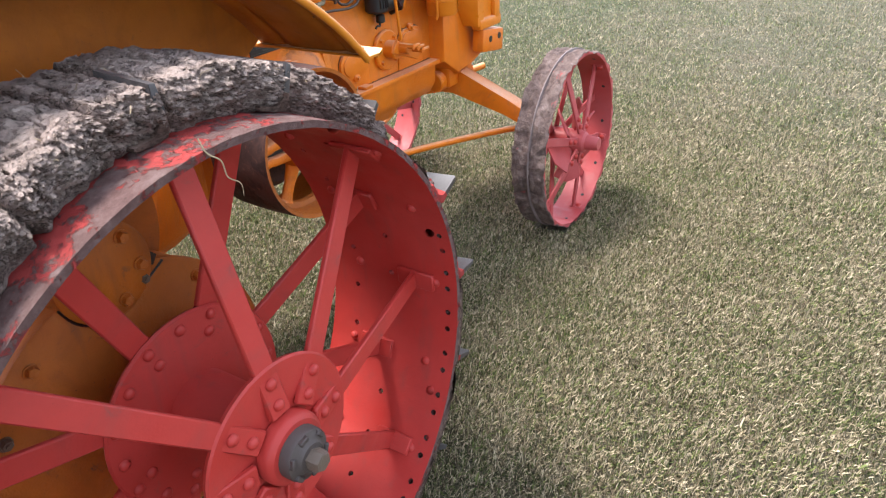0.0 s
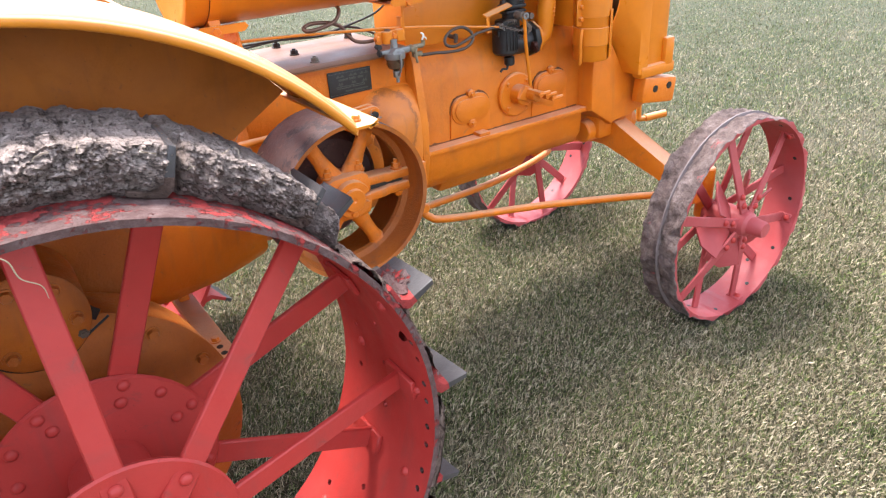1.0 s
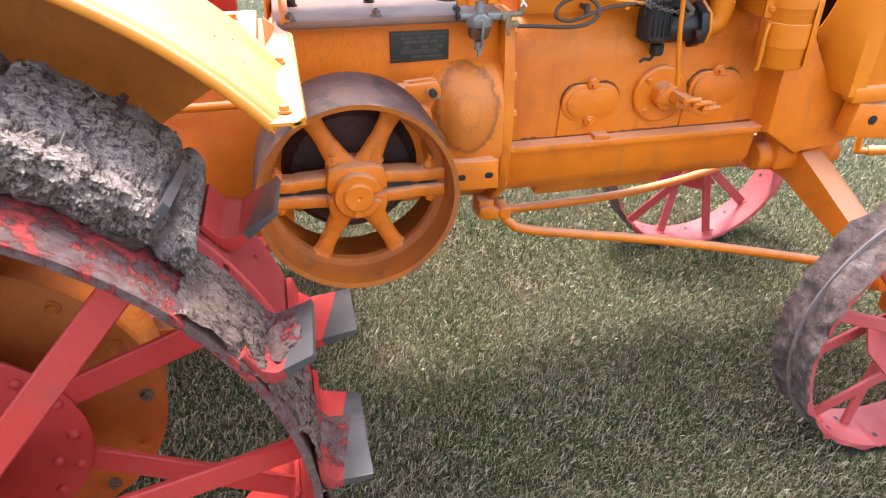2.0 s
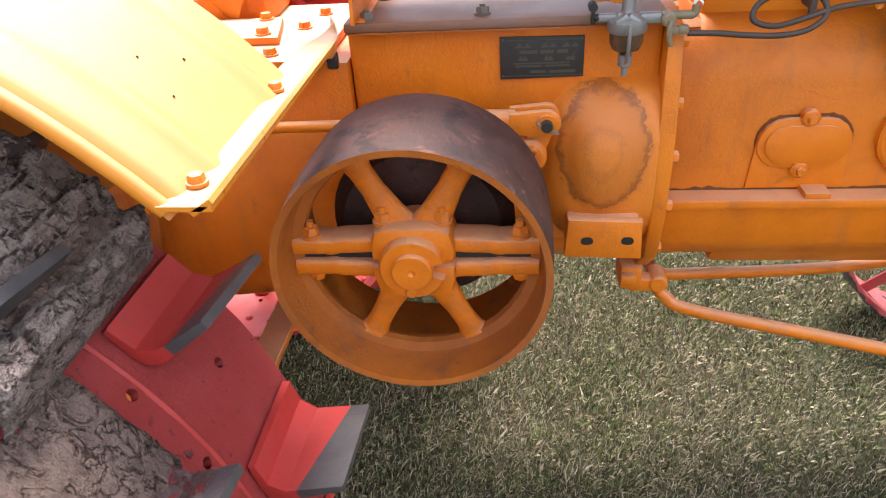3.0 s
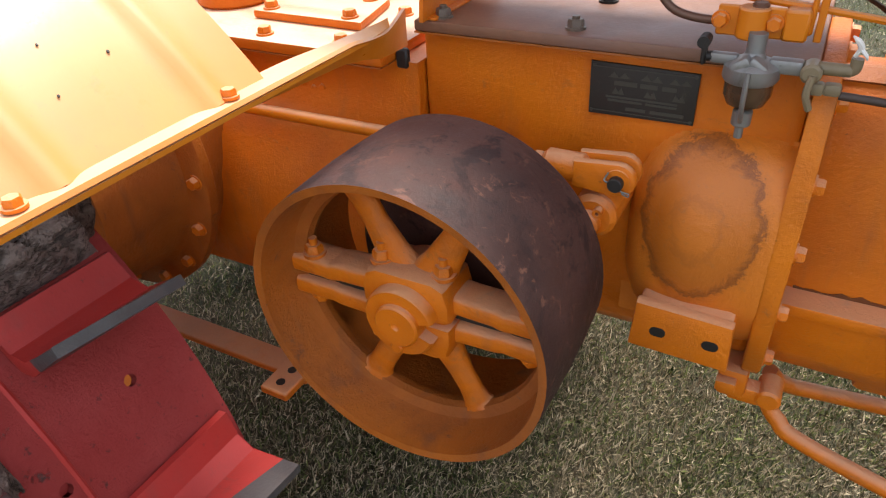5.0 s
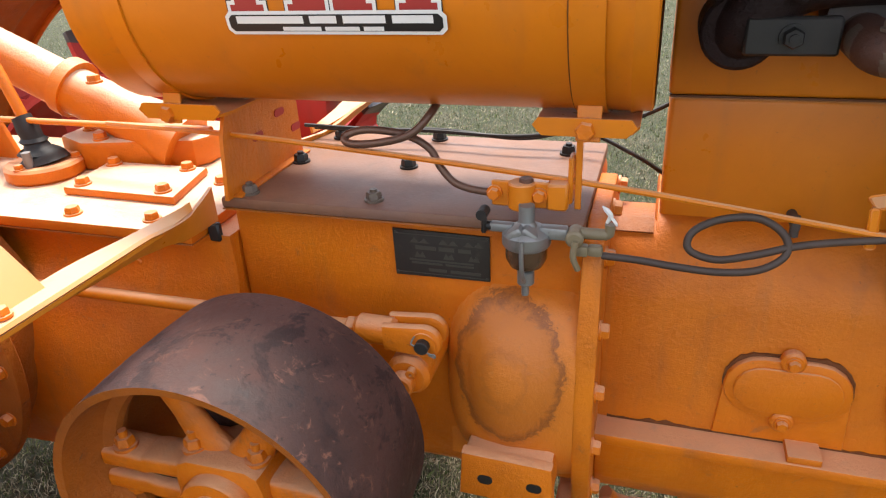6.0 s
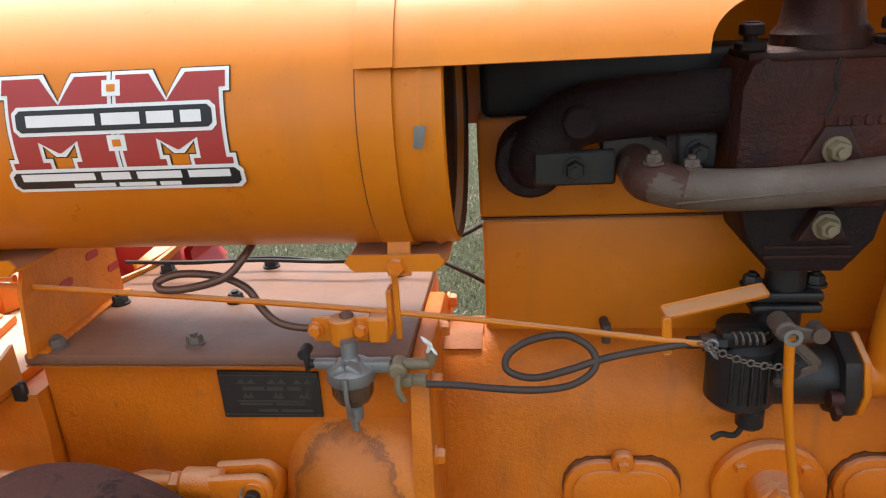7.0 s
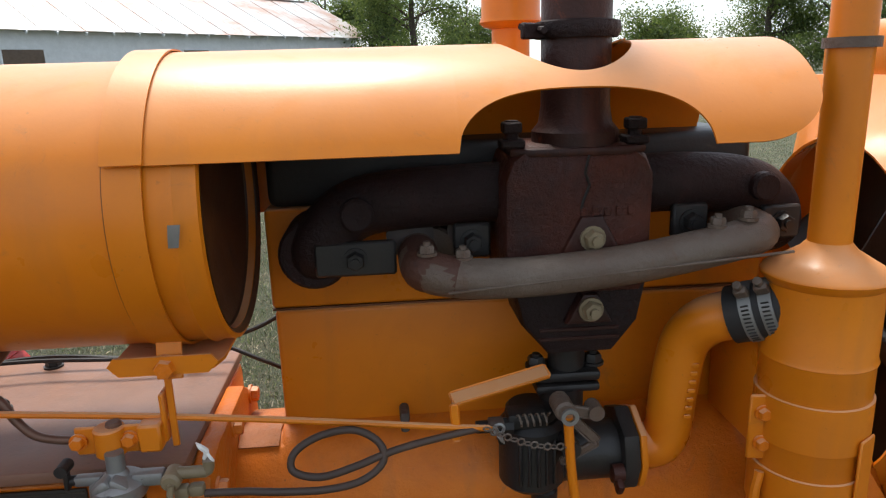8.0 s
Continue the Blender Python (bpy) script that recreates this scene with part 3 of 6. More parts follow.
def mud_crust():
    """Thick clods of dried mud caked on the upper rim, broken at the lugs, with a crumbling layered face."""
    bm = bmesh.new()
    a0, a1, na, nf, nt = 41.0, 226.0, 900, 26, 44
    cracks = [(c, 0.35 + 0.7 * random.Random(int(c)).random()) for c in (46.5, 69.5, 92.5, 101.0, 115.0, 128.0, 137.0, 160.0, 183.0, 205.0)]
    rows = []
    for i in range(na + 1):
        a = a0 + (a1 - a0) * i / na
        ends = min(1.0, (a - a0) / 2.5) ** 0.5
        gap = 1.0
        for c, w in cracks:
            wob = c + 0.9 * noise.noise(Vector((a * 0.3, c, 1.0)))
            gap = min(gap, min(1.0, abs(a - wob) / w))
        q = a * 0.011 * 9
        top = (0.078 + 0.014 * noise.noise(Vector((q * 0.9, 2, 0))) + 0.006 * noise.noise(Vector((q * 5, 7, 0)))) * (0.62 + 0.38 * min(1, (a - 40) / 22))
        top *= ends * (0.66 + 0.34 * gap ** 0.5)
        foot = 0.090 - 0.040 * min(1.0, max(0.0, (a - 104) / 14)) + 0.022 * noise.noise(Vector((q * 1.4, 5, 0))) + 0.010 * noise.noise(Vector((q * 6, 3, 0)))
        row = []
        for j in range(nf + nt + 1):
            if j <= nf:                                   # the face towards the rim's edge
                v = j / nf
                h = top * v
                y = foot + 0.012 * (1 - v) - 0.016 * math.sin(v * 3.1)
                k = crag(Vector((q * 4.2, h * 60, 9.0)))
                y += (0.022 * k + 0.017 * crag(Vector((q * 13, h * 240, 4.0))) + 0.010 * crag(Vector((q * 40, h * 420, 5.0)), 3)) * min(1, v * 5) * ends + 0.022 * (1 - gap)
                h += 0.006 * crag(Vector((q * 9, v * 5, 2.0))) * min(1, v * 3)
            else:                                         # the trodden top
                v = (j - nf) / nt
                y0 = foot - 0.004 + 0.022 * crag(Vector((q * 4.2, top * 60, 9.0))) * ends + 0.022 * (1 - gap)
                y = y0 + (RIM_W - 0.015 - y0) * v
                h = top + 0.010 * crag(Vector((q * 3, y * 26, 6.0))) + 0.004 * crag(Vector((q * 12, y * 100, 8.0)))
                h = h * min(1.0, (1 - v) / 0.08) ** 0.5
                net = noise.voronoi(Vector((q * 2.6 + 0.25 * noise.noise(Vector((q * 6, y * 50, 1))), y * 22, 0)))[0]
                h -= 0.012 * max(0.0, 1 - (net[1] - net[0]) / 0.06)
            r = R_OUT + max(-0.003, h)
            row.append(bm.verts.new((r * math.cos(radians(a)), y, r * math.sin(radians(a)))))
        rows.append(row)
    for p, q in zip(rows, rows[1:]):
        for j in range(nf + nt):
            bm.faces.new((p[j], q[j], q[j + 1], p[j + 1]))
    return bm


def mud_film(a0, a1, y0, y1, h, seed, torn=0.0):
    """A thinner torn patch of mud on the rim between the lugs."""
    bm = bmesh.new()
    na, ny = max(12, int((a1 - a0) * 3)), 44
    rows = []
    for i in range(na + 1):
        row = []
        for j in range(ny + 1):
            u, v = i / na, j / ny
            d = min(u, 1 - u, v, 1 - v) * 2.6 - torn + (0.55 + torn) * noise.noise(Vector((u * 4, v * 4, seed))) + 0.15 * noise.noise(Vector((u * 17, v * 17, seed)))
            r = R_OUT + (h * min(1, max(0, d * 2.5)) ** 0.6 + 0.45 * h * crag(Vector((u * (a1 - a0) * 0.35, v * 6, seed))) + 0.003 * crag(Vector((u * (a1 - a0) * 1.2, v * 20, seed))) if d > 0 else -0.004)
            a = radians(a0 + (a1 - a0) * u)
            row.append(bm.verts.new((r * math.cos(a), max(0.001, y0 + (y1 - y0) * v), r * math.sin(a))))
        rows.append(row)
    for p, q in zip(rows, rows[1:]):
        for j in range(ny):
            bm.faces.new((p[j], q[j], q[j + 1], p[j + 1]))
    return bm


def clod(size, seed):
    """A broken lump of mud that sticks to a lug."""
    bm = bmesh.new()
    bmesh.ops.create_icosphere(bm, subdivisions=4, radius=1.0)
    for v in bm.verts:
        k = 0.8 + 0.75 * crag(v.co * 1.7 + Vector((seed, 0, 0)), 5) + 0.12 * crag(v.co * 7)
        v.co = Vector((v.co.x * size[0], v.co.y * size[1], v.co.z * size[2])) * k
    return bm


def straw_bits():
    """Dry grass stems stuck in the mud."""
    bm = bmesh.new()
    rng = random.Random(3)
    for _ in range(150):
        a, y = radians(rng.uniform(52, 200)), rng.uniform(0.06, 0.36)
        r = R_OUT + rng.uniform(0.055, 0.074)
        p = Vector((r * math.cos(a), y, r * math.sin(a)))
        d = Vector((rng.uniform(-1, 1), rng.uniform(-1, 1), rng.uniform(-0.3, 0.6))).normalized() * rng.uniform(0.010, 0.034)
        b = Vector((rng.uniform(-1, 1), rng.uniform(-1, 1), rng.uniform(-1, 1))) * 0.008
        tube([p, p + d / 2 + b, p + d], 0.0006, 3, 2)(bm)
    return bm


NUT = paint("dirty_steel_nut", (0.095, 0.075, 0.068), (0.055, 0.042, 0.038), 0.5, (0.10, 0.05, 0.03), 0.6, 0.6)
STRAW = Mat("dry_straw", 0.8).colour((0.33, 0.25, 0.155)).m


def rear_wheel(m, near):
    w = put("rear_wheel", rim_mesh((RED, MUDDYRED if near else RED)), tractor, m, "red steel wheel with spade lugs" + (", upper rim caked in dried mud" if near else ""))
    part("rim_bead", B(lathe([(R_OUT - 0.002, 0.203), (R_OUT + 0.003, 0.208), (R_OUT - 0.002, 0.213)], "y", None, 96)), RED, w)
    barrel = lathe([(0.030, -0.014), (0.060, -0.014), (0.067, -0.008), (0.070, -0.001), (0.070, 0.018), (0.060, 0.028), (0.072, 0.05), (0.072, 0.30), (0.09, 0.34), (0.03, 0.34)], "y", None, 40, True)
    part("hub", B(barrel), RED, w)
    part("hub_flange", B(lathe([(0.065, 0.022), (0.168, 0.022), (0.172, 0.026), (0.168, 0.036), (0.065, 0.036)], "y", None, 48, True)), RED, w)
    part("hub_flange", B(lathe([(0.065, 0.238), (0.20, 0.238), (0.204, 0.243), (0.20, 0.252), (0.065, 0.252)], "y", None, 48, True)), RED, w)
    nut = B(lathe([(0.0, -0.048), (0.028, -0.048), (0.033, -0.043), (0.048, -0.037), (0.050, -0.033), (0.050, -0.010), (0, -0.010)], "y", None, 30))
    part("castle_nut", nut, NUT, w, "grey slotted axle nut")
    tooth = mesh_of("nut_tooth", B(box((0.010, 0.02, 0.02), T(0.042, -0.035, 0), 0.002, 1)), NUT)
    for k in range(6):
        put("nut_tooth", tooth, w, rot(60 * k + 20, "Y"))
    part("axle_end", B(hexbolt(0.036, 0.03)), GREYIRON, w, m=T(0, -0.043, 0) @ TO["-y"])
    so = mesh_of("spoke", B(bar_between((0.075, 0.012, 0), (0.565, 0.118, 0), 0.046, 0.013, (0, -1, 0)), bar_between((0.563, 0.06, 0), (0.563, 0.165, 0), 0.046, 0.012, (1, 0, 0))), RED)
    si = mesh_of("spoke", B(bar_between((0.10, 0.262, 0), (0.565, 0.222, 0), 0.050, 0.013, (0, -1, 0)), bar_between((0.563, 0.18, 0), (0.563, 0.28, 0), 0.050, 0.012, (1, 0, 0))), RED)
    for k in range(8):
        ro, ri = rot(-(1.5 + 45 * k), "Y"), rot(-(24 + 45 * k), "Y")
        put("spoke", so, w, ro)
        put("spoke", si, w, ri)
        for r, y in ((0.098, 0.010), (0.140, 0.018)):
            put("rivet", RIVET, w, ro @ T(r, y, 0) @ TO["-y"])
        for r, s in ((0.15, 0), (0.185, 0)):
            put("rivet", RIVET, w, ri @ T(r, 0.2385, s) @ TO["-y"])
        put("rivet", RIVET, w, rot(-(1.5 + 45 * k), "Y") @ T(0.178, 0.2385, 0) @ TO["-y"])
        for y in (0.06, 0.29):
            put("rivet", RIVET, w, ro @ T(R_IN, y, 0.0) @ TO["-x"])
            put("rivet", RIVET, w, ri @ T(R_IN, y + 0.02, 0.0) @ TO["-x"])
            put("rivet", RIVET, w, ri @ rot(7, "Y") @ T(R_IN, 0.05, 0.0) @ TO["-x"])
    for k in range(16):
        for y, off in ((0.006, 2.5), (0.228, 11.5)):
            a = off + 22.5 * k
            if near and y < 0.1 and 38 < a < 230:
                y += 0.075                            # pushed back, standing in the mud
            low = (0.76 if y < 0.1 else 0.66) if near and 38 < a < 230 else (0.74 if near and y < 0.1 else 0.96)
            put("lug", LUG if not near or (y > 0.1 and not 47 < a < 230) else LUG_MUDDY if 38 < a < 230 else LUG_SMEARED, w, rot(-a, "Y") @ T(R_OUT, y, 0) @ rot(90, "Y") @ rot(180, "Z") @ T(0, -0.145, 0) @ Matrix.Diagonal((1, 1, low, 1)))
    if near:
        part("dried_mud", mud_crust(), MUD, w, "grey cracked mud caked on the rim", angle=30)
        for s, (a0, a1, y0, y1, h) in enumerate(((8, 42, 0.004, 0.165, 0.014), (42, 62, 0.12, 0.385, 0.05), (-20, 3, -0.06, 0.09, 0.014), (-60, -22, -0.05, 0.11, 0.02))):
            part("mud_patch", mud_film(a0, a1, y0, y1, h, s * 7.3), DARKMUD, w, angle=70)
        for a, y, out, size, sd in ((25.0, 0.075, 0.030, (0.030, 0.060, 0.042), 2.0), (2.5, 0.055, 0.014, (0.024, 0.045, 0.026), 12.0)):
            part("mud_clod", clod(size, sd), MUDDYRED, w, "mud clod with red paint showing", rot(-a, "Y") @ T(R_OUT + out, y, 0) @ rot(90, "Y"), 40)
        tagged(part("straw", straw_bits(), STRAW, w, "dry grass stems stuck in mud"), kind="stuff")
    return w


WX, WZ = 0.955, 0.588
rear_wheel(T(WX, 0.600, WZ), True)
rear_wheel(T(WX, 2 * CY - 0.770, WZ) @ rot(180, "Z"), False)


# ---- fenders ----
FX, FZ = 0.923, 0.600


def fender(near):
    s = 1 if near else -1
    fy = (lambda y: y) if near else (lambda y: 2 * CY - y)
    r, y0, y1 = 0.815, 0.801, 1.13
    rows = []
    for i in range(61):
        a = radians(40.5 + (176 - 40.5) * i / 60)
        row = []
        for j in range(49):
            v = j / 48
            y = y0 + (y1 - y0) * v
            bead = 0.009 * math.exp(-((y - y0 - 0.075) / 0.016) ** 2) + 0.009 * math.exp(-((y - y1 + 0.075) / 0.016) ** 2)
            lip = -0.018 * max(0, 1 - v / 0.05)
            row.append((FX + (r + bead + lip) * math.cos(a), fy(y), FZ + (r + bead + lip) * math.sin(a)))
        rows.append(row)
    f = part("fender", B(sheet(rows, 0.003)), FENDER, tractor, "curved sheet-metal mudguard over the wheel")
    f.data.materials.append(UNDERSHADE)
    for face in f.data.polygons:                         # dirty hollow side, with its shade put into the paint
        out = Vector((face.center.x - FX, 0, face.center.z - FZ))
        if face.normal.dot(out) < 0:
            face.material_index = 1
    strip = [[(FX + s * math.cos(radians(b)), fy(1.129), FZ + s * math.sin(radians(b))) for s, b in ((r - 0.004, a), (0.47 if near else 0.785, a + max(0, 8 - (a - 42) * 0.4)))] for a in range(42, 177, 3)]
    part("side_panel", B(sheet(strip, 0.004)), UNDERSHADE, f)
    part("rolled_edge", B(tube([(FX + (r - 0.014) * math.cos(radians(a)), fy(y0 + 0.004), FZ + (r - 0.014) * math.sin(radians(a))) for a in range(41, 177, 3)], 0.0085, 10, 1)), FENDER, f)
    tip = [(FX + (r + 0.016) * math.cos(radians(40)), FZ + (r + 0.016) * math.sin(radians(40)))]
    x, z = tip[0]
    def front_line(y):
        """The brace's front edge."""
        return x + 0.013 - 0.052 * max(0.0, (y - 1.24) / 0.212) ** 1.5

    top = []
    for i in range(37):
        y = y0 - 0.005 + (1.37 - y0 + 0.005) * i / 36
        wide = 0.050 * (1 - max(0.0, (y - 1.16) / 0.21) ** 1.6)
        top.append([(front_line(y) - max(0.002, wide), fy(y), z), (front_line(y), fy(y), z - 0.012 * max(0.0, (y - 1.25) / 0.12))])
    part("brace", B(sheet(top, 0.005)), FENDER, f, "angle-iron brace along the fender's front edge")
    web = []
    for i in range(41):
        u = i / 40
        y = y0 - 0.005 + (1.452 - y0 + 0.005) * u
        px = x + 0.015 - 0.052 * max(0.0, (y - 1.24) / 0.212) ** 1.5
        bend = max(0.0, (y - 1.31) / 0.142)
        top = z + 0.003 - 0.018 * min(1, max(0.0, (y - 1.25) / 0.1)) + 0.004 * bend
        web.append([(px, fy(y), top), (px - 0.020 * (1 - bend), fy(y), top - 0.013 - 0.016 * min(1, max(0, (y - 1.0) / 0.3)) - 0.024 * bend)])
    part("brace_flange", B(sheet(web, 0.005)), FENDER, f)
    for y in (0.835, 1.07):
        put("bolt", BOLT_S, f, T(x - 0.014, fy(y), z + 0.0025))
    for a, y, s in ((52.5, 1.090, 0.0042), (62.0, 0.90, 0.002), (55.5, 1.02, 0.0018), (50.0, 0.87, 0.0028), (47.0, 1.0, 0.0015), (58.0, 0.97, 0.0015), (49.0, 0.95, 0.0012), (60.0, 1.04, 0.0013), (45.5, 0.93, 0.0012), (57.0, 1.06, 0.0015), (66.0, 1.0, 0.0016)):
        part("paint_chip", B(slab(oval(0, 0, 2.4 * s, 1.6 * s, 4), 0.0, 0.0012, "z")), BLACK, f, m=T(FX + (r + 0.0005) * math.cos(radians(a)), fy(y), FZ + (r + 0.0005) * math.sin(radians(a))) @ rot(90 - a, "Y"))
    return f


fender(True)
fender(False)

# ---- transmission, axle and clutch housing ----
def body_run(outline, x0, x1, bevel=0.012):
    return slab(outline, x0, x1, "x", None, bevel)


house = part("clutch_housing", B(body_run([(1.47, 1.095), (1.47, 0.74), (1.495, 0.65), (1.545, 0.597), (1.62, 0.58), (1.70, 0.597), (1.75, 0.65), (1.775, 0.74), (1.775, 1.095)], 1.537, 2.062)), CAST, tractor, "cast-iron clutch housing painted orange")
part("top_cover", B(span(1.540, 2.06, 1.443, 1.785, 1.0955, 1.112, 0.004)), DUSTY, house, "dusty flat cover plate")
for x, y, k in ((1.577, 1.466, 1), (1.768, 1.474, 1), (1.586, 1.608, 0), (1.770, 1.613, 0), (1.597, 1.742, 0), (1.776, 1.758, 0), (2.004, 1.716, 0)):
    put("bolt", BOLT_RUST if k else BOLT_DARK, house, T(x, y, 1.112) @ rot(x * 300, "Z"))
def loft(sections):
    """A closed body through outlines of (y, z) at given x."""
    def add(bm):
        rings = [[bm.verts.new((x, y, z)) for y, z in o] for x, o in sections]
        k = len(rings[0])
        for p, q in zip(rings, rings[1:]):
            for i in range(k):
                bm.faces.new((p[i], q[i], q[(i + 1) % k], p[(i + 1) % k]))
        bm.faces.new(rings[0][::-1])
        bm.faces.new(rings[-1])
    return add


def case_outline(w, b):
    """The gear case's section: w is how far its lower side swells towards the near wheel."""
    near = [(1.452, 1.045), (1.455, 0.985), (1.455 - 0.35 * w, 0.945), (1.46 - 0.75 * w, 0.895), (1.465 - w, 0.83), (1.468 - w, 0.70), (1.475 - 0.9 * w, 0.62), (1.49 - 0.6 * w, b + 0.035), (1.53 - 0.3 * w, b + 0.004), (1.60, b)]
    return near + [(3.24 - y, z) for y, z in reversed(near)]


gear = part("transmission_case", B(loft([(x, case_outline(w, b0)) for x, w, b0 in ((0.52, 0.06, 0.58), (0.80, 0.09, 0.56), (1.05, 0.11, 0.54), (1.25, 0.10, 0.535), (1.38, 0.075, 0.54), (1.46, 0.045, 0.55), (1.536, 0.012, 0.565))])), CAST, tractor, "cast-iron gear case painted orange", angle=45)
part("top_cover", B(span(0.62, 1.50, 1.412, 1.80, 1.0455, 1.064, 0.004)), SUNDUSTCAST, gear)
hatch = part("hatch", B(slab([(1.183, 1.508), (1.407, 1.503), (1.375, 1.642), (1.165, 1.642)], 1.064, 1.079, "z", None, 0.004)), SUNDUSTCAST, gear)
for x, y in ((1.210, 1.525), (1.374, 1.522), (1.348, 1.625), (1.190, 1.625)):
    bolt(hatch, x, y, 1.079, "z", None, x * 700)
for x, y in ((1.262, 1.441), (1.408, 1.446), (1.09, 1.438), (1.425, 1.61), (1.442, 1.71), (0.995, 1.50)):
    bolt(gear, x, y, 1.064, "z", None, x * 500)
# The axle cases take the darker paint in place of the mudguard's shade.
axle = part("axle_housing", B(lathe([(0.0, 1.13), (0.228, 1.13), (0.236, 1.27), (0.246, 1.283), (0.284, 1.288), (0.287, 1.291), (0.287, 1.308), (0.284, 1.311), (0.25, 1.316), (0.25, 1.42), (0, 1.42)], "y", T(0.925, 0, 0.862), 64)), GREASYSHADE, tractor, "orange cast axle housing with a bolted flange")
for k in range(17):
    a = radians(-1.5 + 360 / 17 * k)
    bolt(axle, 0.925 + 0.266 * math.cos(a), 1.288, 0.862 + 0.266 * math.sin(a), "-y", None, 37 * k)
FDX, FDZ = 0.930, 0.530
final = part("final_drive_case", B(lathe([(0, 0.985), (0.316, 0.985), (0.322, 0.989), (0.322, 1.005), (0.312, 1.008), (0.310, 1.12), (0.30, 1.13), (0, 1.13)], "y", T(FDX, 0, FDZ), 64)), GREASYSHADE, tractor, "orange bull-gear case with bolts round its face")
for k in range(14):
    a = radians(360 / 14 * k)
    put("bolt", BOLT_OILY if k % 3 else BOLT_RUST, final, T(FDX + 0.290 * math.cos(a), 0.985, FDZ + 0.290 * math.sin(a)) @ TO["-y"] @ rot(31 * k, "Z"))
pinion = part("pinion_case", B(lathe([(0, 0.974), (0.094, 0.974), (0.098, 0.977), (0.098, 0.992), (0.096, 0.998), (0.098, 1.02), (0.10, 1.13), (0, 1.13)], "y", T(0.922, 0, 0.864), 44)), GREASYSHADE, tractor, "round orange cover with bolts")
for k in range(6):
    a = radians(48 + 60 * k)
    bolt(pinion, 0.922 + 0.072 * math.cos(a), 0.974, 0.864 + 0.072 * math.sin(a), "-y", BOLT_OILY, 23 * k)
part("joint_line", B(tube([(0.826, 0.9838, 0.835), (0.848, 0.9838, 0.795), (0.885, 0.9838, 0.771), (0.930, 0.9838, 0.764), (0.972, 0.9838, 0.778), (1.000, 0.9838, 0.802), (1.045, 0.9838, 0.828)], 0.0028, 5, 5)), BLACK, final)
part("grease_blot", B(slab([(0.985, 0.850), (0.992, 0.885), (1.010, 0.892), (1.018, 0.862), (1.035, 0.846), (1.022, 0.828), (1.006, 0.838)], 0.9815, 0.9862, "y", None, 0.001)), BLACK, final)
part("axle_shaft", B(cyl(0.045, 0.9, 1.0, "y", T(WX, 0, WZ), 20)), RUST, tractor)
part("far_axle_housing", B(lathe([(0, 1.77), (0.17, 1.77), (0.13, 1.85), (0.12, 2.05), (0.29, 2.08), (0.29, 2.14), (0, 2.16)], "y", T(1.05, 0, 0.72), 32)), CAST, tractor)

# ---- belt pulley ----
PX, PZ = 1.671, 0.832


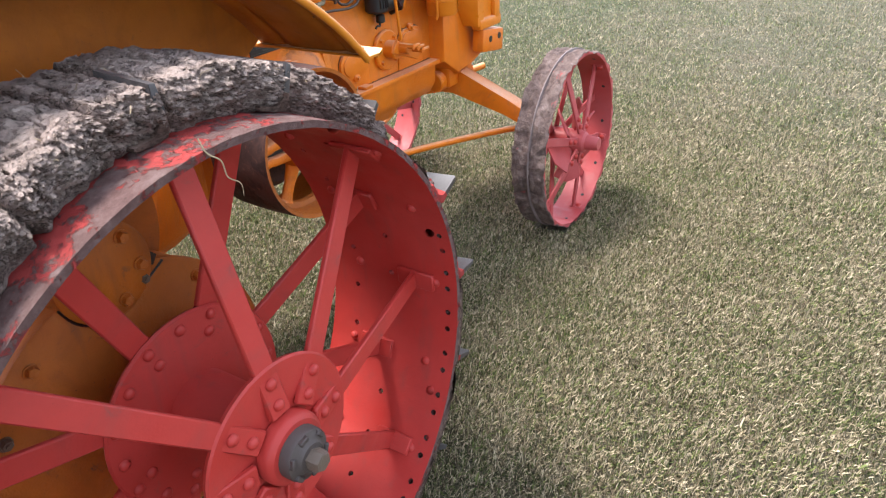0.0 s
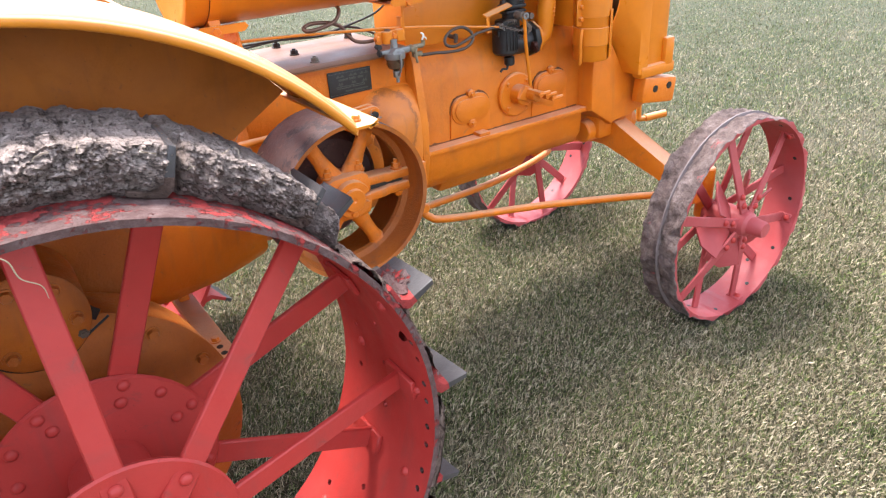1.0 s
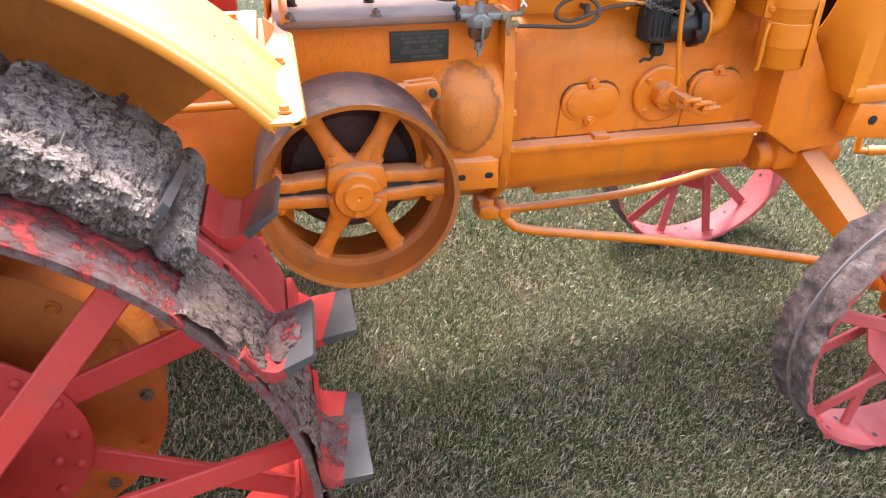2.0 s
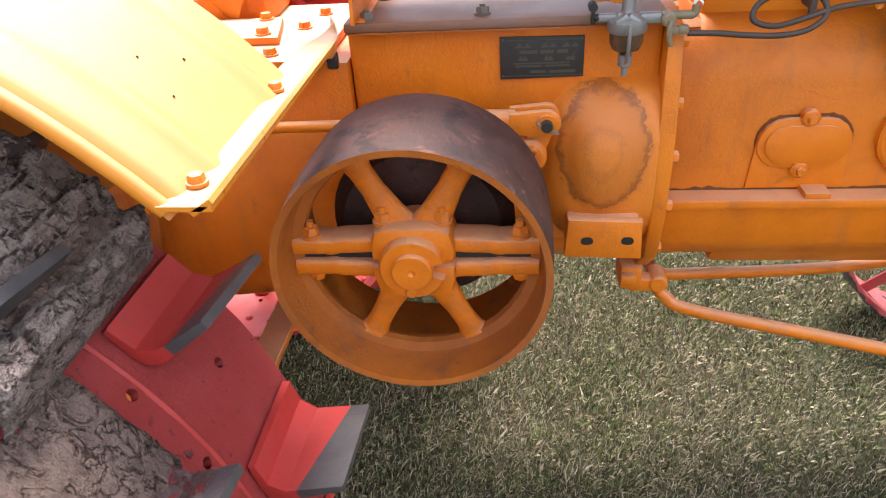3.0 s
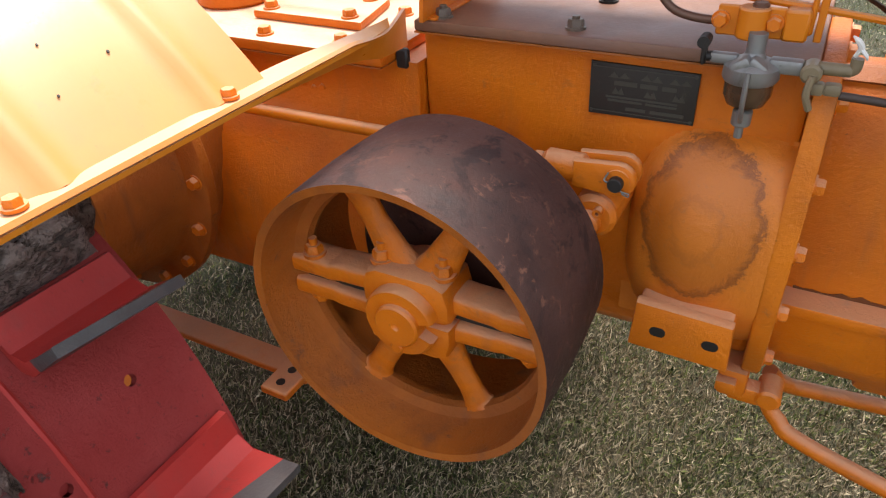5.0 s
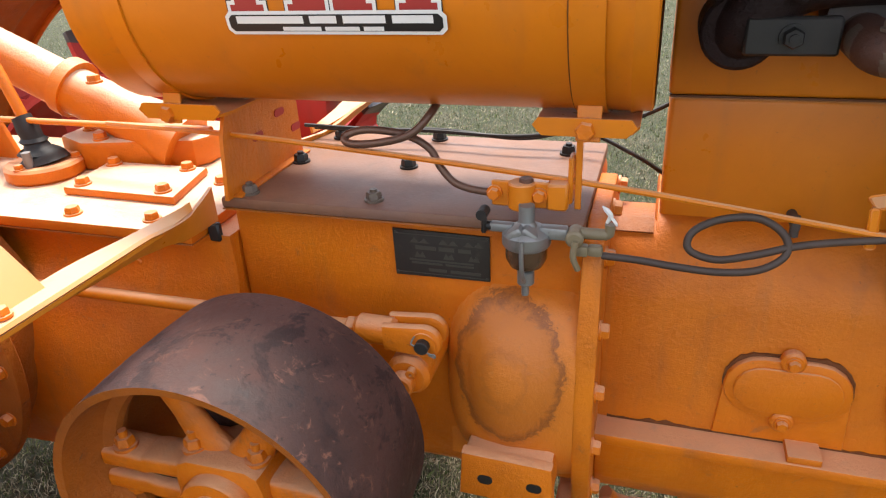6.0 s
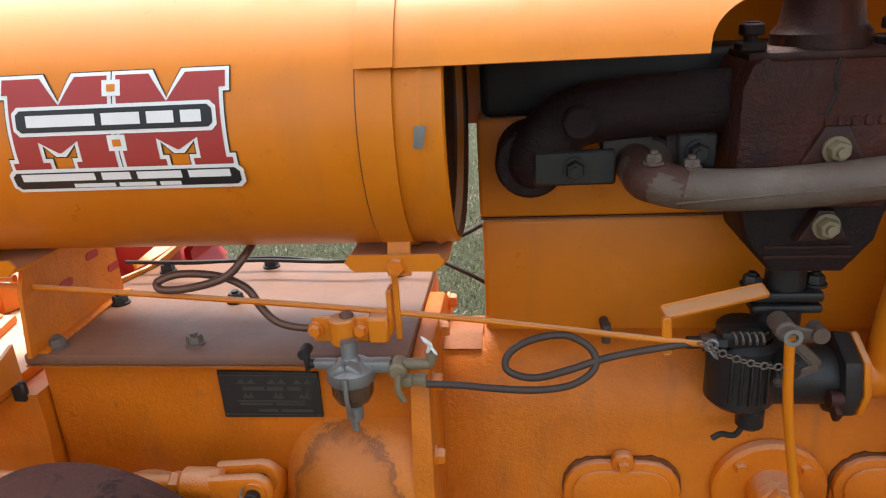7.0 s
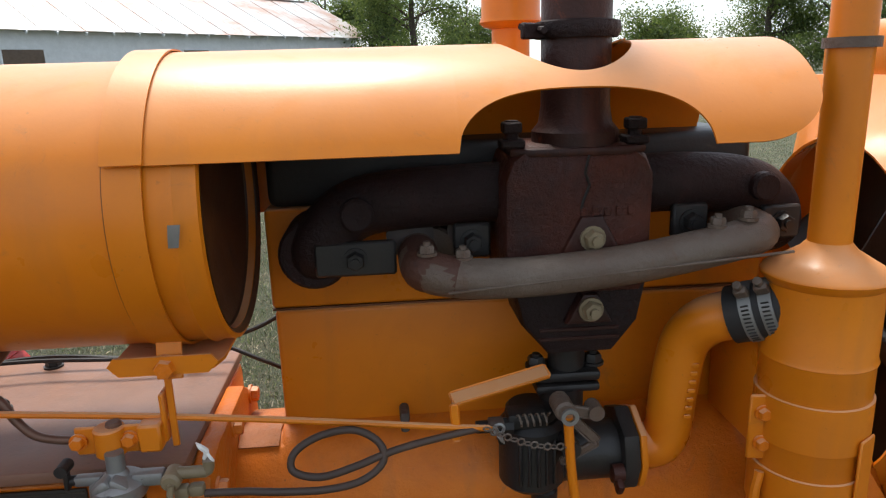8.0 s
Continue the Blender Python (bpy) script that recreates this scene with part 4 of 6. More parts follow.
def pulley():
    ym = T(PX, -0.006, PZ)
    rim = B(lathe([(0.1945, 1.122), (0.205, 1.120), (0.2075, 1.17), (0.2085, 1.22), (0.2075, 1.27), (0.205, 1.325), (0.1945, 1.323)], "y", ym, 80),
            lathe([(0.1945, 1.122), (0.193, 1.172), (0.188, 1.184), (0.174, 1.190), (0.171, 1.200), (0.174, 1.212), (0.188, 1.218), (0.193, 1.230), (0.1945, 1.323)], "y", ym, 80))
    bmesh.ops.remove_doubles(rim, verts=rim.verts, dist=1e-5)
    for f in rim.faces:
        c = f.calc_center_median()
        f.material_index = 1 if math.hypot(c.x - PX, c.z - PZ) > 0.2035 else 0
    me = mesh_of("belt_pulley", rim, GREASYSHADE, 30)
    me.materials.append(PULLEY)
    p = put("belt_pulley", me, tractor, None, "orange split belt pulley with a worn dark rim")
    hub = B(cyl(0.057, 1.172, 1.25, "y", ym, 36, 0.007))
    for s in (1, -1):                                  # clamping halves with a gap between them
        slab([(-0.062, s * 0.005), (0.062, s * 0.005), (0.062, s * 0.030), (0.056, s * 0.052), (0.040, s * 0.060), (-0.040, s * 0.060), (-0.056, s * 0.052), (-0.062, s * 0.030)][::s], 1.162, 1.236, "y", ym, 0.008)(hub)
    part("hub", hub, CAST, p)
    for s in (1, -1):
        part("split_line", B(box((0.13, 0.030, 0.0110), ym @ T(s * 0.118, 1.206, 0), 0)), BLACK, p)
    part("collar", B(lathe([(0.026, 1.145), (0.047, 1.145), (0.050, 1.149), (0.050, 1.168), (0.026, 1.168)], "y", ym, 36, True, (20, 345))), CAST, p)
    part("shaft_end", B(lathe([(0, 1.143), (0.004, 1.1405), (0.006, 1.138), (0.028, 1.137), (0.031, 1.140), (0.031, 1.168), (0, 1.168)], "y", ym, 32)), CAST, p)
    part("set_screw", B(cyl(0.009, 1.1405, 1.15, "y", ym @ T(-0.004, 0, -0.038), 12, 0.002)), CAST, p)
    arm = mesh_of("spoke", B(tube([(0.040, 0, 0), (0.075, 0, 0), (0.12, 0, 0), (0.150, 0, 0), (0.168, 0, 0), (0.177, 0, 0)], [0.036, 0.025, 0.0190, 0.0190, 0.022, 0.029], 16, 6)), CAST)
    for a in (62, 118, 242, 298):
        put("spoke", arm, p, ym @ T(0, 1.203, 0) @ rot(-a, "Y") @ Matrix.Diagonal((1, 0.62, 1, 1)))
    for s in (1, -1):
        for u in (1, -1):
            line = [(s * q, 0, u * r) for q, r in ((0.045, 0.024), (0.080, 0.0215), (0.112, 0.0205), (0.126, 0.0175), (0.140, 0.0185), (0.165, 0.0185), (0.186, 0.0185))]
            part("split_spoke", B(soft_bar(line, 0.050, 0.0275)), CAST, p, m=ym @ T(0, 1.202, 0))
        put("bolt", BOLT_TALL, p, ym @ T(s * 0.158, 1.194, 0.032))
        put("bolt", BOLT, p, ym @ T(s * 0.158, 1.194, -0.032) @ rot(180, "X"))
        put("bolt", BOLT_TALL, p, ym @ T(s * 0.044, 1.190, 0.058))
    part("bearing_cone", B(lathe([(0.0, 1.285), (0.085, 1.285), (0.085, 1.30), (0.080, 1.40), (0.080, 1.478), (0, 1.478)], "y", ym, 40)), CAST, p)
    part("brake_disc", B(lathe([(0.03, 1.27), (0.128, 1.272), (0.150, 1.30), (0.148, 1.335), (0.03, 1.335)], "y", ym, 40)), PULLEY, p)


BOLT_TALL = mesh_of("bolt", B(hexbolt(0.022, 0.016, 0.004, 0.010)), CAST)
pulley()

# ---- clutch rod, lever and details on the housing ----
rod = part("clutch_rod", B(tube([(1.20, 1.39, 0.955), (1.79, 1.378, 0.964)], 0.010, 12, 0)), ORANGE, tractor, "round orange clutch rod")
PIN_X, PIN_Z = 1.871, 0.966
cheek = [(1.812, PIN_Z + 0.018), (PIN_X, PIN_Z + 0.023)] + [(PIN_X + 0.023 * math.sin(radians(20 * k)), PIN_Z + 0.023 * math.cos(radians(20 * k))) for k in range(1, 9)] + [(PIN_X, PIN_Z - 0.023), (1.812, PIN_Z - 0.019)]
part("clevis", B(cyl(0.016, 1.754, 1.768, "x", T(0, 1.378, 0.963), 6, 0.002), cyl(0.020, 1.768, 1.826, "x", T(0, 1.378, 0.964), 20, 0.005),
                 slab(cheek, 1.356, 1.371, "y", None, 0.005), slab(cheek, 1.385, 1.400, "y", None, 0.005)), CAST, rod, "forked orange rod end")
part("washer", B(lathe([(0.009, 1.3535), (0.0165, 1.3535), (0.0165, 1.3565), (0.009, 1.3565)], "y", T(PIN_X, 0, PIN_Z), 20, True)), CAST, rod)
part("pin", B(cyl(0.0095, 1.343, 1.402, "y", T(PIN_X, 0, PIN_Z), 16, 0.001)), BLACK, rod)
part("cotter_pin", B(tube([(PIN_X - 0.010, 1.350, PIN_Z + 0.014), (PIN_X - 0.014, 1.347, PIN_Z + 0.004), (PIN_X - 0.006, 1.345, PIN_Z + 0.002), (PIN_X + 0.009, 1.347, PIN_Z - 0.008), (PIN_X + 0.017, 1.347, PIN_Z - 0.009), (PIN_X + 0.017, 1.347, PIN_Z - 0.013), (PIN_X + 0.009, 1.347, PIN_Z - 0.010)], 0.0012, 6, 4)), ZINC, rod, "bent wire cotter pin")
boss = part("lever_boss", B(cyl(0.031, 1.360, 1.47, "y", T(1.842, 0, 0.905), 28, 0.007),
                            slab([(1.812, 0.895), (1.862, 0.885), (1.886, 0.958), (1.856, 0.966)], 1.3735, 1.3830, "y", None, 0.004)), CAST, tractor, "orange clutch lever boss")
part("shaft_end", B(cyl(0.017, 1.342, 1.37, "y", T(1.838, 0, 0.899), 22, 0.003)), CAST, boss)
part("grease_ring", B(lathe([(0.0028, 1.349), (0.0065, 1.349), (0.0065, 1.364), (0.0028, 1.364)], "y", T(1.851, 0, 0.918), 14, True)), CAST, boss)
part("cotter_pin", B(tube([(1.835, 1.366, 0.880), (1.839, 1.352, 0.870), (1.843, 1.350, 0.856)], 0.0022, 6, 3)), CAST, boss)


def bulge(bm):
    n = 56
    rows = []
    for i in range(n + 1):
        row = []
        for j in range(n + 1):
            x, v = 1.866 + (2.061 - 1.866) * i / n, 2 * j / n - 1
            u = (1.975 - x) / 0.109 if x < 1.975 else 0.45 * (x - 1.975) / 0.086
            e = max(0.0, 1 - abs(u) ** 2.5 - abs(v) ** 2.7)
            h = 0.070 * e ** 0.60
            d = 1 - ((x - 1.972) / 0.060) ** 2 - ((v - 0.20) / 0.66) ** 2
            h += 0.013 * max(0.0, d) ** 0.9
            row.append(bm.verts.new((x, 1.4715 - h, 0.843 + 0.160 * v)))
        rows.append(row)
    for p, q in zip(rows, rows[1:]):
        for j in range(n):
            bm.faces.new((p[j], q[j], q[j + 1], p[j + 1]))


part("bell_bulge", B(bulge), STAINED, house, "rounded swelling with worn brown paint")
foot_plate = slab([(1.907, 0.706), (1.912, 0.783), (2.04, 0.778), (2.043, 0.702)], 1.366, 1.386, "y", None, 0.004)
fp = part("step_bracket", B(foot_plate, span(1.91, 2.04, 1.380, 1.47, 0.711, 0.774, 0.01)), CAST, tractor, "orange bracket with two holes")
for x in (1.946, 2.016):
    part("bolt_hole", B(slab(oval(x, 0.741, 0.022, 0.015), 1.3645, 1.368, "y")), BLACK, fp)
flange = part("bell_flange", B(body_run([(1.432, 1.06), (1.445, 1.09), (1.50, 1.104), (1.66, 1.104), (1.74, 1.06), (1.77, 0.75), (1.74, 0.60), (1.62, 0.565), (1.50, 0.60), (1.436, 0.66), (1.410, 0.76), (1.407, 0.86), (1.418, 0.96)], 2.06, 2.086, 0.004)), GRIMY, tractor, "bolted orange flange between clutch housing and engine")
for y, z in ((1.436, 0.960), (1.420, 0.870), (1.420, 0.774), (1.462, 0.66), (1.455, 1.060), (1.56, 1.085), (1.68, 1.075)):
    bolt(flange, 2.086, y + 0.012, z, "x", None, y * 900)
part("radius_rod_socket", B(span(2.03, 2.075, 1.49, 1.56, 0.545, 0.60, 0.008), cyl(0.019, 1.495, 1.55, "y", T(2.11, 0, 0.552), 18, 0.004), box((0.03, 0.02, 0.02), T(2.045, 1.483, 0.578), 0.003), box((0.05, 0.03, 0.03), T(2.075, 1.515, 0.548), 0.004)), CAST, tractor)

# ---- engine ----
crank = part("crankcase", B(body_run([(1.60, 1.058), (1.572, 1.045), (1.545, 1.005), (1.535, 0.96), (1.533, 0.75), (1.76, 0.75), (1.76, 0.99), (1.70, 1.04)], 2.080, 2.90, 0.01), body_run([(1.612, 1.066), (1.588, 1.058), (1.566, 1.040), (1.552, 1.016), (1.60, 0.95), (1.80, 0.75), (1.80, 1.066)], 2.144, 2.895, 0.010)), GRIMY, tractor, "orange cast-iron crankcase with oval inspection covers")
# Thin added cap: dirt, and the hood's shade put into its brown.
part("shelf_shade", B(body_run([(1.603, 1.0612), (1.574, 1.0512), (1.585, 1.040), (1.70, 1.030), (1.703, 1.0430)], 2.0885, 2.1435, 0)), STAINSHADE, crank, "thin brown cap with dirt and shade on the crankcase shelf")
part("sump_flange", B(span(2.084, 2.90, 1.487, 1.81, 0.733, 0.752, 0.003), span(2.35, 2.395, 1.49, 1.56, 0.752, 0.764, 0.002)), CAST, crank)
part("oil_sump", B(body_run([(1.505, 0.733), (1.512, 0.65), (1.54, 0.605), (1.60, 0.58), (1.72, 0.58), (1.79, 0.64), (1.80, 0.733)], 2.085, 2.86, 0.01),
                   body_run([(1.54, 0.61), (1.58, 0.558), (1.72, 0.558), (1.77, 0.61)], 2.22, 2.62, 0.012)), CAST, crank)


def cover(cx, cz):
    c = part("inspection_cover", B(slab(oval(cx, cz, 0.165, 0.098), 1.521, 1.535, "y", None, 0.004), slab(oval(cx, cz, 0.140, 0.074), 1.516, 1.522, "y", None, 0.003)), CAST, crank, "oval orange inspection cover")
    ragged = [(cx + (px - cx) * (1.01 + 0.03 * noise.noise(Vector((px * 60, pz * 60, 3)))), cz + (pz - cz) * 1.01 + 0.001 * (1 if pz > cz else 0) + (0.010 if pz > cz else 0.003) * abs(noise.noise(Vector((px * 70, pz * 70, 1)))) ) for px, pz in oval(cx, cz, 0.168, 0.100, 20)]
    part("gasket", B(slab(ragged, 1.5305, 1.5345, "y")), OILSTAIN, c)
    part("pad", B(slab([(cx - 0.088, 0.757), (cx - 0.082, cz), (cx + 0.082, cz), (cx + 0.086, 0.757)], 1.527, 1.536, "y", None, 0.003)), CAST, c)
    for dz in (0.055, -0.055):
        part("lug_ear", B(cyl(0.016, 1.515, 1.532, "y", T(cx, 0, cz + dz * 0.92), 16, 0.003)), CAST, c)
        bolt(c, cx, 1.515, cz + dz * 0.92, "-y", BOLT_S)


cover(2.340, 0.849)
cover(2.707, 0.862)
pump = part("pump_flange", B(cyl(0.077, 1.515, 1.536, "y", T(2.540, 0, 0.858), 36, 0.005), cyl(0.035, 1.47, 1.52, "y", T(2.54, 0, 0.862), 20, 0.004), cyl(0.02, 1.42, 1.48, "y", T(2.55, 0, 0.868), 16, 0.003),
                            slab([(2.50, 0.86), (2.66, 0.80), (2.675, 0.825), (2.53, 0.90)], 1.46, 1.474, "y", None, 0.003)), CAST, tractor, "orange round flange with drain fittings")
for k in range(4):
    a = radians(45 + 90 * k)
    bolt(pump, 2.540 + 0.060 * math.cos(a), 1.515, 0.858 + 0.060 * math.sin(a), "-y", BOLT_S)
for dx, dz in ((0.0, 0.012), (0.03, 0.002), (0.06, -0.014)):
    part("fitting", B(cyl(0.011, 1.395, 1.46, "y", T(2.545 + dx, 0, 0.868 + dz), 8), cyl(0.007, 2.54 + dx, 2.585 + dx, "x", T(0, 1.40, 0.868 + dz), 8)), CAST, pump)
block = part("cylinder_block", B(span(2.149, 2.83, 1.610, 1.80, 1.055, 1.234, 0.007, 3)), ORANGE, tractor, "smooth orange cylinder block")
part("cylinder_head", B(span(2.146, 2.835, 1.609, 1.80, 1.2365, 1.374, 0.006, 3)), ORANGE, block)
part("valve_cover", B(span(2.152, 2.81, 1.612, 1.80, 1.3745, 1.455, 0.012, 3)), BLACK, block)

grime = [(2.10 + 0.75 * i / 60, 0.7525 + 0.004 + 0.005 * noise.noise(Vector((i * 0.9, 0, 4))) + 0.004 * noise.noise(Vector((i * 0.23, 0, 9)))) for i in range(61)]
part("oil_seam", B(slab(grime + [(2.85, 0.7522), (2.10, 0.7522)], 1.5312, 1.5345, "y")), OILSTAIN, crank)
# Small black block put in for the shade under the brace's end.
part("notch_shade", B(box((0.02, 0.012, 0.030), T(1.512, 1.4535, 1.050), 0.003, 1)), BLACK, house)

# dark seams where the castings are bolted together
part("cover_gasket", B(span(1.541, 2.058, 1.4426, 1.470, 1.0935, 1.0955, 0)), STAINSHADE, house)
part("cover_gasket", B(span(0.625, 1.498, 1.4115, 1.46, 1.0438, 1.0455, 0)), STAINSHADE, gear)
part("head_gasket", B(span(2.147, 2.833, 1.6087, 1.62, 1.2342, 1.2368, 0)), OILSTAIN, block)

# ---- fuel tank and hood ----
TY, TZ, TR = 1.525, 1.403, 0.161


def on_tank(x, ang, r=TR):
    """A place on the tank's skin; ang in degrees up from the near side."""
    a = radians(ang)
    return Vector((x, TY - r * math.cos(a), TZ + r * math.sin(a)))


tm = T(0, TY, TZ)
# The recess's shade, and its stains, are put into this dark brown.
TANKEND = paint("shaded_tank_end", (0.13, 0.050, 0.018), (0.060, 0.030, 0.020), 0.45, (0.03, 0.022, 0.02), 0.8, 0.5)
tank = part("fuel_tank", B(lathe([(0, 1.442), (0.10, 1.436), (0.140, 1.429), (0.154, 1.426), (TR + 0.002, 1.428), (TR + 0.002, 1.440), (TR, 1.444), (TR, 2.100), (TR + 0.003, 2.106), (TR, 2.112), (TR, 2.128), (TR - 0.005, 2.130), (TR - 0.012, 2.124), (TR - 0.014, 2.090), (0.10, 2.082), (0, 2.080)], "x", tm, 72)), ORANGE, tractor, "orange cylindrical fuel tank")

part("end_cap", B(lathe([(TR - 0.0055, 2.1308), (TR - 0.0108, 2.127), (TR - 0.013, 2.112), (TR - 0.03, 2.100), (0.08, 2.092), (0, 2.090)], "x", tm, 72)), TANKEND, tank, "stained recessed tank end, its shade in the colour")


def strap(x, w, a0=-88, a1=150):
    prof = [[on_tank(x + dx, a0 + (a1 - a0) * k / 40, TR + 0.004) for dx in (-w / 2, w / 2)] for k in range(41)]
    s = part("tank_strap", B(sheet(prof, 0.003)), ORANGE, tank)
    part("webbing", B(sheet([[on_tank(x + dx, a0 + (a1 - a0) * k / 40, TR + 0.0015) for dx in (-w / 2 - 0.0018, w / 2 - 0.004)] for k in range(41)], 0.001)), OILSTAIN, s)
    z = TZ - TR
    part("strap_foot", B(box((0.028, 0.004, 0.045), T(x, 1.434, z + 0.004) @ rot(-14, "X"), 0.001, 1)), ORANGE, s)
    put("bolt", BOLT, s, T(x - 0.003, 1.430, z - 0.004) @ TO["-y"] @ rot(20, "Z"))
    return s


strap(1.500, 0.028)
strap(2.061, 0.036)
for x, w in ((1.516, 0.95), (2.056, 0.87)):
    out = [(x - 0.062 * w, 1.425), (x + 0.062 * w, 1.425), (x + 0.07 * w, 1.45), (x + 0.07 * w, 1.62), (x - 0.07 * w, 1.62), (x - 0.07 * w, 1.45)]
    part("tank_saddle", B(slab(out, TZ - TR - 0.007, TZ - TR - 0.003, "z"), slab([(x - 0.068 * w, TZ - TR + 0.001), (x - 0.055 * w, TZ - TR - 0.011), (x + 0.055 * w, TZ - TR - 0.011), (x + 0.068 * w, TZ - TR + 0.001), (x + 0.06 * w, TZ - TR + 0.010), (x - 0.06 * w, TZ - TR + 0.010)], 1.424, 1.428, "y")), ORANGE, tank)
stand = part("tank_support", B(slab([(1.432, 1.112), (1.66, 1.112), (1.66, 1.228), (1.46, 1.232), (1.445, 1.2)], 1.556, 1.562, "x"), span(1.562, 1.576, 1.445, 1.66, 1.112, 1.116, 0.001)), GRIMY, tractor, "orange channel bracket under the fuel tank")
for y, z in ((1.53, 1.178), (1.60, 1.196), (1.645, 1.16)):
    part("hole", B(slab(oval(y, z, 0.030, 0.012), 1.5625, 1.5635, "x", None)), RED, stand)
part("front_leg", B(box((0.008, 0.004, 0.11), T(2.05, 1.452, 1.185), 0.001, 1)), ORANGE, tractor, "flat strip leg under the tank")


DX, DW, DZ, DH = 1.655, 0.263, 1.3525, 0.1220        # the badge: its left end, width, foot and height along the skin


def on_skin(pieces, lift, grow=0.0):
    """Four-cornered pieces (left, right, foot, left, right, top), in parts of the badge, laid on the tank."""
    def add(bm):
        for l0, r0, v0, l1, r1, v1 in pieces:
            g = grow
            h = grow * DW / DH
            l0, r0, v0, l1, r1, v1 = l0 - g, r0 + g, v0 - h, l1 - g, r1 + g, v1 + h
            n = max(1, int((v1 - v0) * DH / 0.006))
            last = None
            for k in range(n + 1):
                s = k / n
                ang = math.degrees((DZ + DH * (v0 + (v1 - v0) * s) - TZ) / TR)
                pair = [bm.verts.new(on_tank(DX + DW * (e0 + (e1 - e0) * s), ang, TR + lift)) for e0, e1 in ((l0, l1), (r0, r1))]
                if last:
                    bm.faces.new((last[0], last[1], pair[1], pair[0]))
                last = pair
    return add


def rect(l, r, v0, v1):
    return (l, r, v0, l, r, v1)


def cut_band(l, r, v0, v1, c):
    return [(l + c, r - c, v0, l, r, v0 + 2 * c), rect(l, r, v0 + 2 * c, v1 - 2 * c), (l, r, v1 - 2 * c, l + c, r - c, v1)]


def badge_half(flip):
    pcs = [rect(0.060, 0.482, 0.45, 0.75), rect(0.060, 0.165, 0.26, 0.46), rect(0.035, 0.195, 0.18, 0.27), rect(0.335, 0.482, 0.26, 0.46), rect(0.31, 0.482, 0.18, 0.27),
           (0.245, 0.255, 0.35, 0.165, 0.335, 0.45), (0.06, 0.275, 0.75, 0.06, 0.195, 0.985), rect(0.034, 0.07, 0.85, 0.985), (0.275, 0.482, 0.75, 0.345, 0.482, 0.985)]
    return [(1 - r0, 1 - l0, v0, 1 - r1, 1 - l1, v1) for l0, r0, v0, l1, r1, v1 in pcs] if flip else pcs


badge = part("tank_decal", B(on_skin(badge_half(False) + badge_half(True), 0.0010, 0.020)), INK, tank, "red, white and black maker's badge")
for piece in badge_half(False) + badge_half(True):
    part("badge_outline", B(on_skin([piece], 0.0015, 0.0155)), WHITE, badge)
    part("badge_red", B(on_skin([piece], 0.0020)), DECALRED, badge)
for v in (0.355, 0.81):
    sq = part("badge_square", B(on_skin([rect(0.462, 0.538, v, v + 0.135)], 0.0024)), WHITE, badge)
    part("centre", B(on_skin([rect(0.482, 0.518, v + 0.038, v + 0.097)], 0.0028)), ORANGE, sq)
for l, r, v0, v1, words in ((0.075, 0.925, 0.50, 0.745, ((0.135, 0.865, 0.575, 0.672, (0.42, 0.23, 0.16, 0.12)),)), (0.0, 1.0, 0.0, 0.215, ((0.055, 0.945, 0.105, 0.172, (0.44, 0.17, 0.26, 0.24)), (0.27, 0.73, 0.038, 0.075, (0.4, 0.35, 0.2))))):
    edge = part("badge_band_edge", B(on_skin(cut_band(l, r, v0, v1, 0.024), 0.0032)), WHITE, badge)
    part("badge_band", B(on_skin(cut_band(l + 0.016, r - 0.016, v0 + 0.031, v1 - 0.031, 0.018), 0.0037)), INK, edge)
    for x0, x1, z0, z1, lens in words:
        u, tot = x0, sum(lens) + 0.04 * (len(lens) - 1)
        for wd in lens:
            w = (x1 - x0) * wd / tot
            part("badge_bar", B(on_skin([rect(u, u + w, z0, z1)], 0.0042)), WHITE, edge)
            u += w + (x1 - x0) * 0.04 / tot
part("paint_chip", B(on_skin([((2.098 - DX) / DW, (2.108 - DX) / DW, 0.29, (2.100 - DX) / DW, (2.112 - DX) / DW, 0.47)], 0.0042)), ZINC, tank)


HOLE_X, HOLE_Y, HOLE_R = 2.518, 1.522, 0.0765             # the opening for the exhaust pipe


def hood_sheet():
    r = TR + 0.008
    edge = math.degrees(math.asin((1.466 - TZ) / r))

    def lower(x):
        if x > 2.684:
            return edge + 22 * (1 - (1 - min(1, (x - 2.684) / 0.078) ** 2) ** 0.5)
        if 2.380 < x < 2.638:
            return edge + 24 * (1 - abs((x - 2.509) / 0.129) ** 2.6) ** 0.5
        return edge

    def strip(xs, a0, a1, n):
        return sheet([[on_tank(x, a0(x) + (a1(x) - a0(x)) * k / n, r) for k in range(n + 1)] for x in xs], 0.0022)

    def brim(x, s):
        w = math.sqrt(max(0.0, HOLE_R ** 2 - (x - HOLE_X) ** 2)) / 0.80
        return math.degrees(math.acos(max(-1.0, min(1.0, (TY - (HOLE_Y + s * w)) / r))))
    far = lambda x: 196
    x0, x1 = HOLE_X - HOLE_R, HOLE_X + HOLE_R
    mid = [HOLE_X - HOLE_R * math.cos(math.pi * k / 60) for k in range(61)]
    return B(strip([2.072 + (x0 - 2.072) * k / 120 for k in range(121)], lower, far, 60), strip([x1 + (2.762 - x1) * k / 80 for k in range(81)], lower, far, 60),
             strip(mid, lower, lambda x: brim(x, -1), 24), strip(mid, lambda x: brim(x, 1), far, 30))


hood = part("hood", hood_sheet(), ORANGE, tractor, "curved orange sheet-metal engine hood with a cut-out arch")
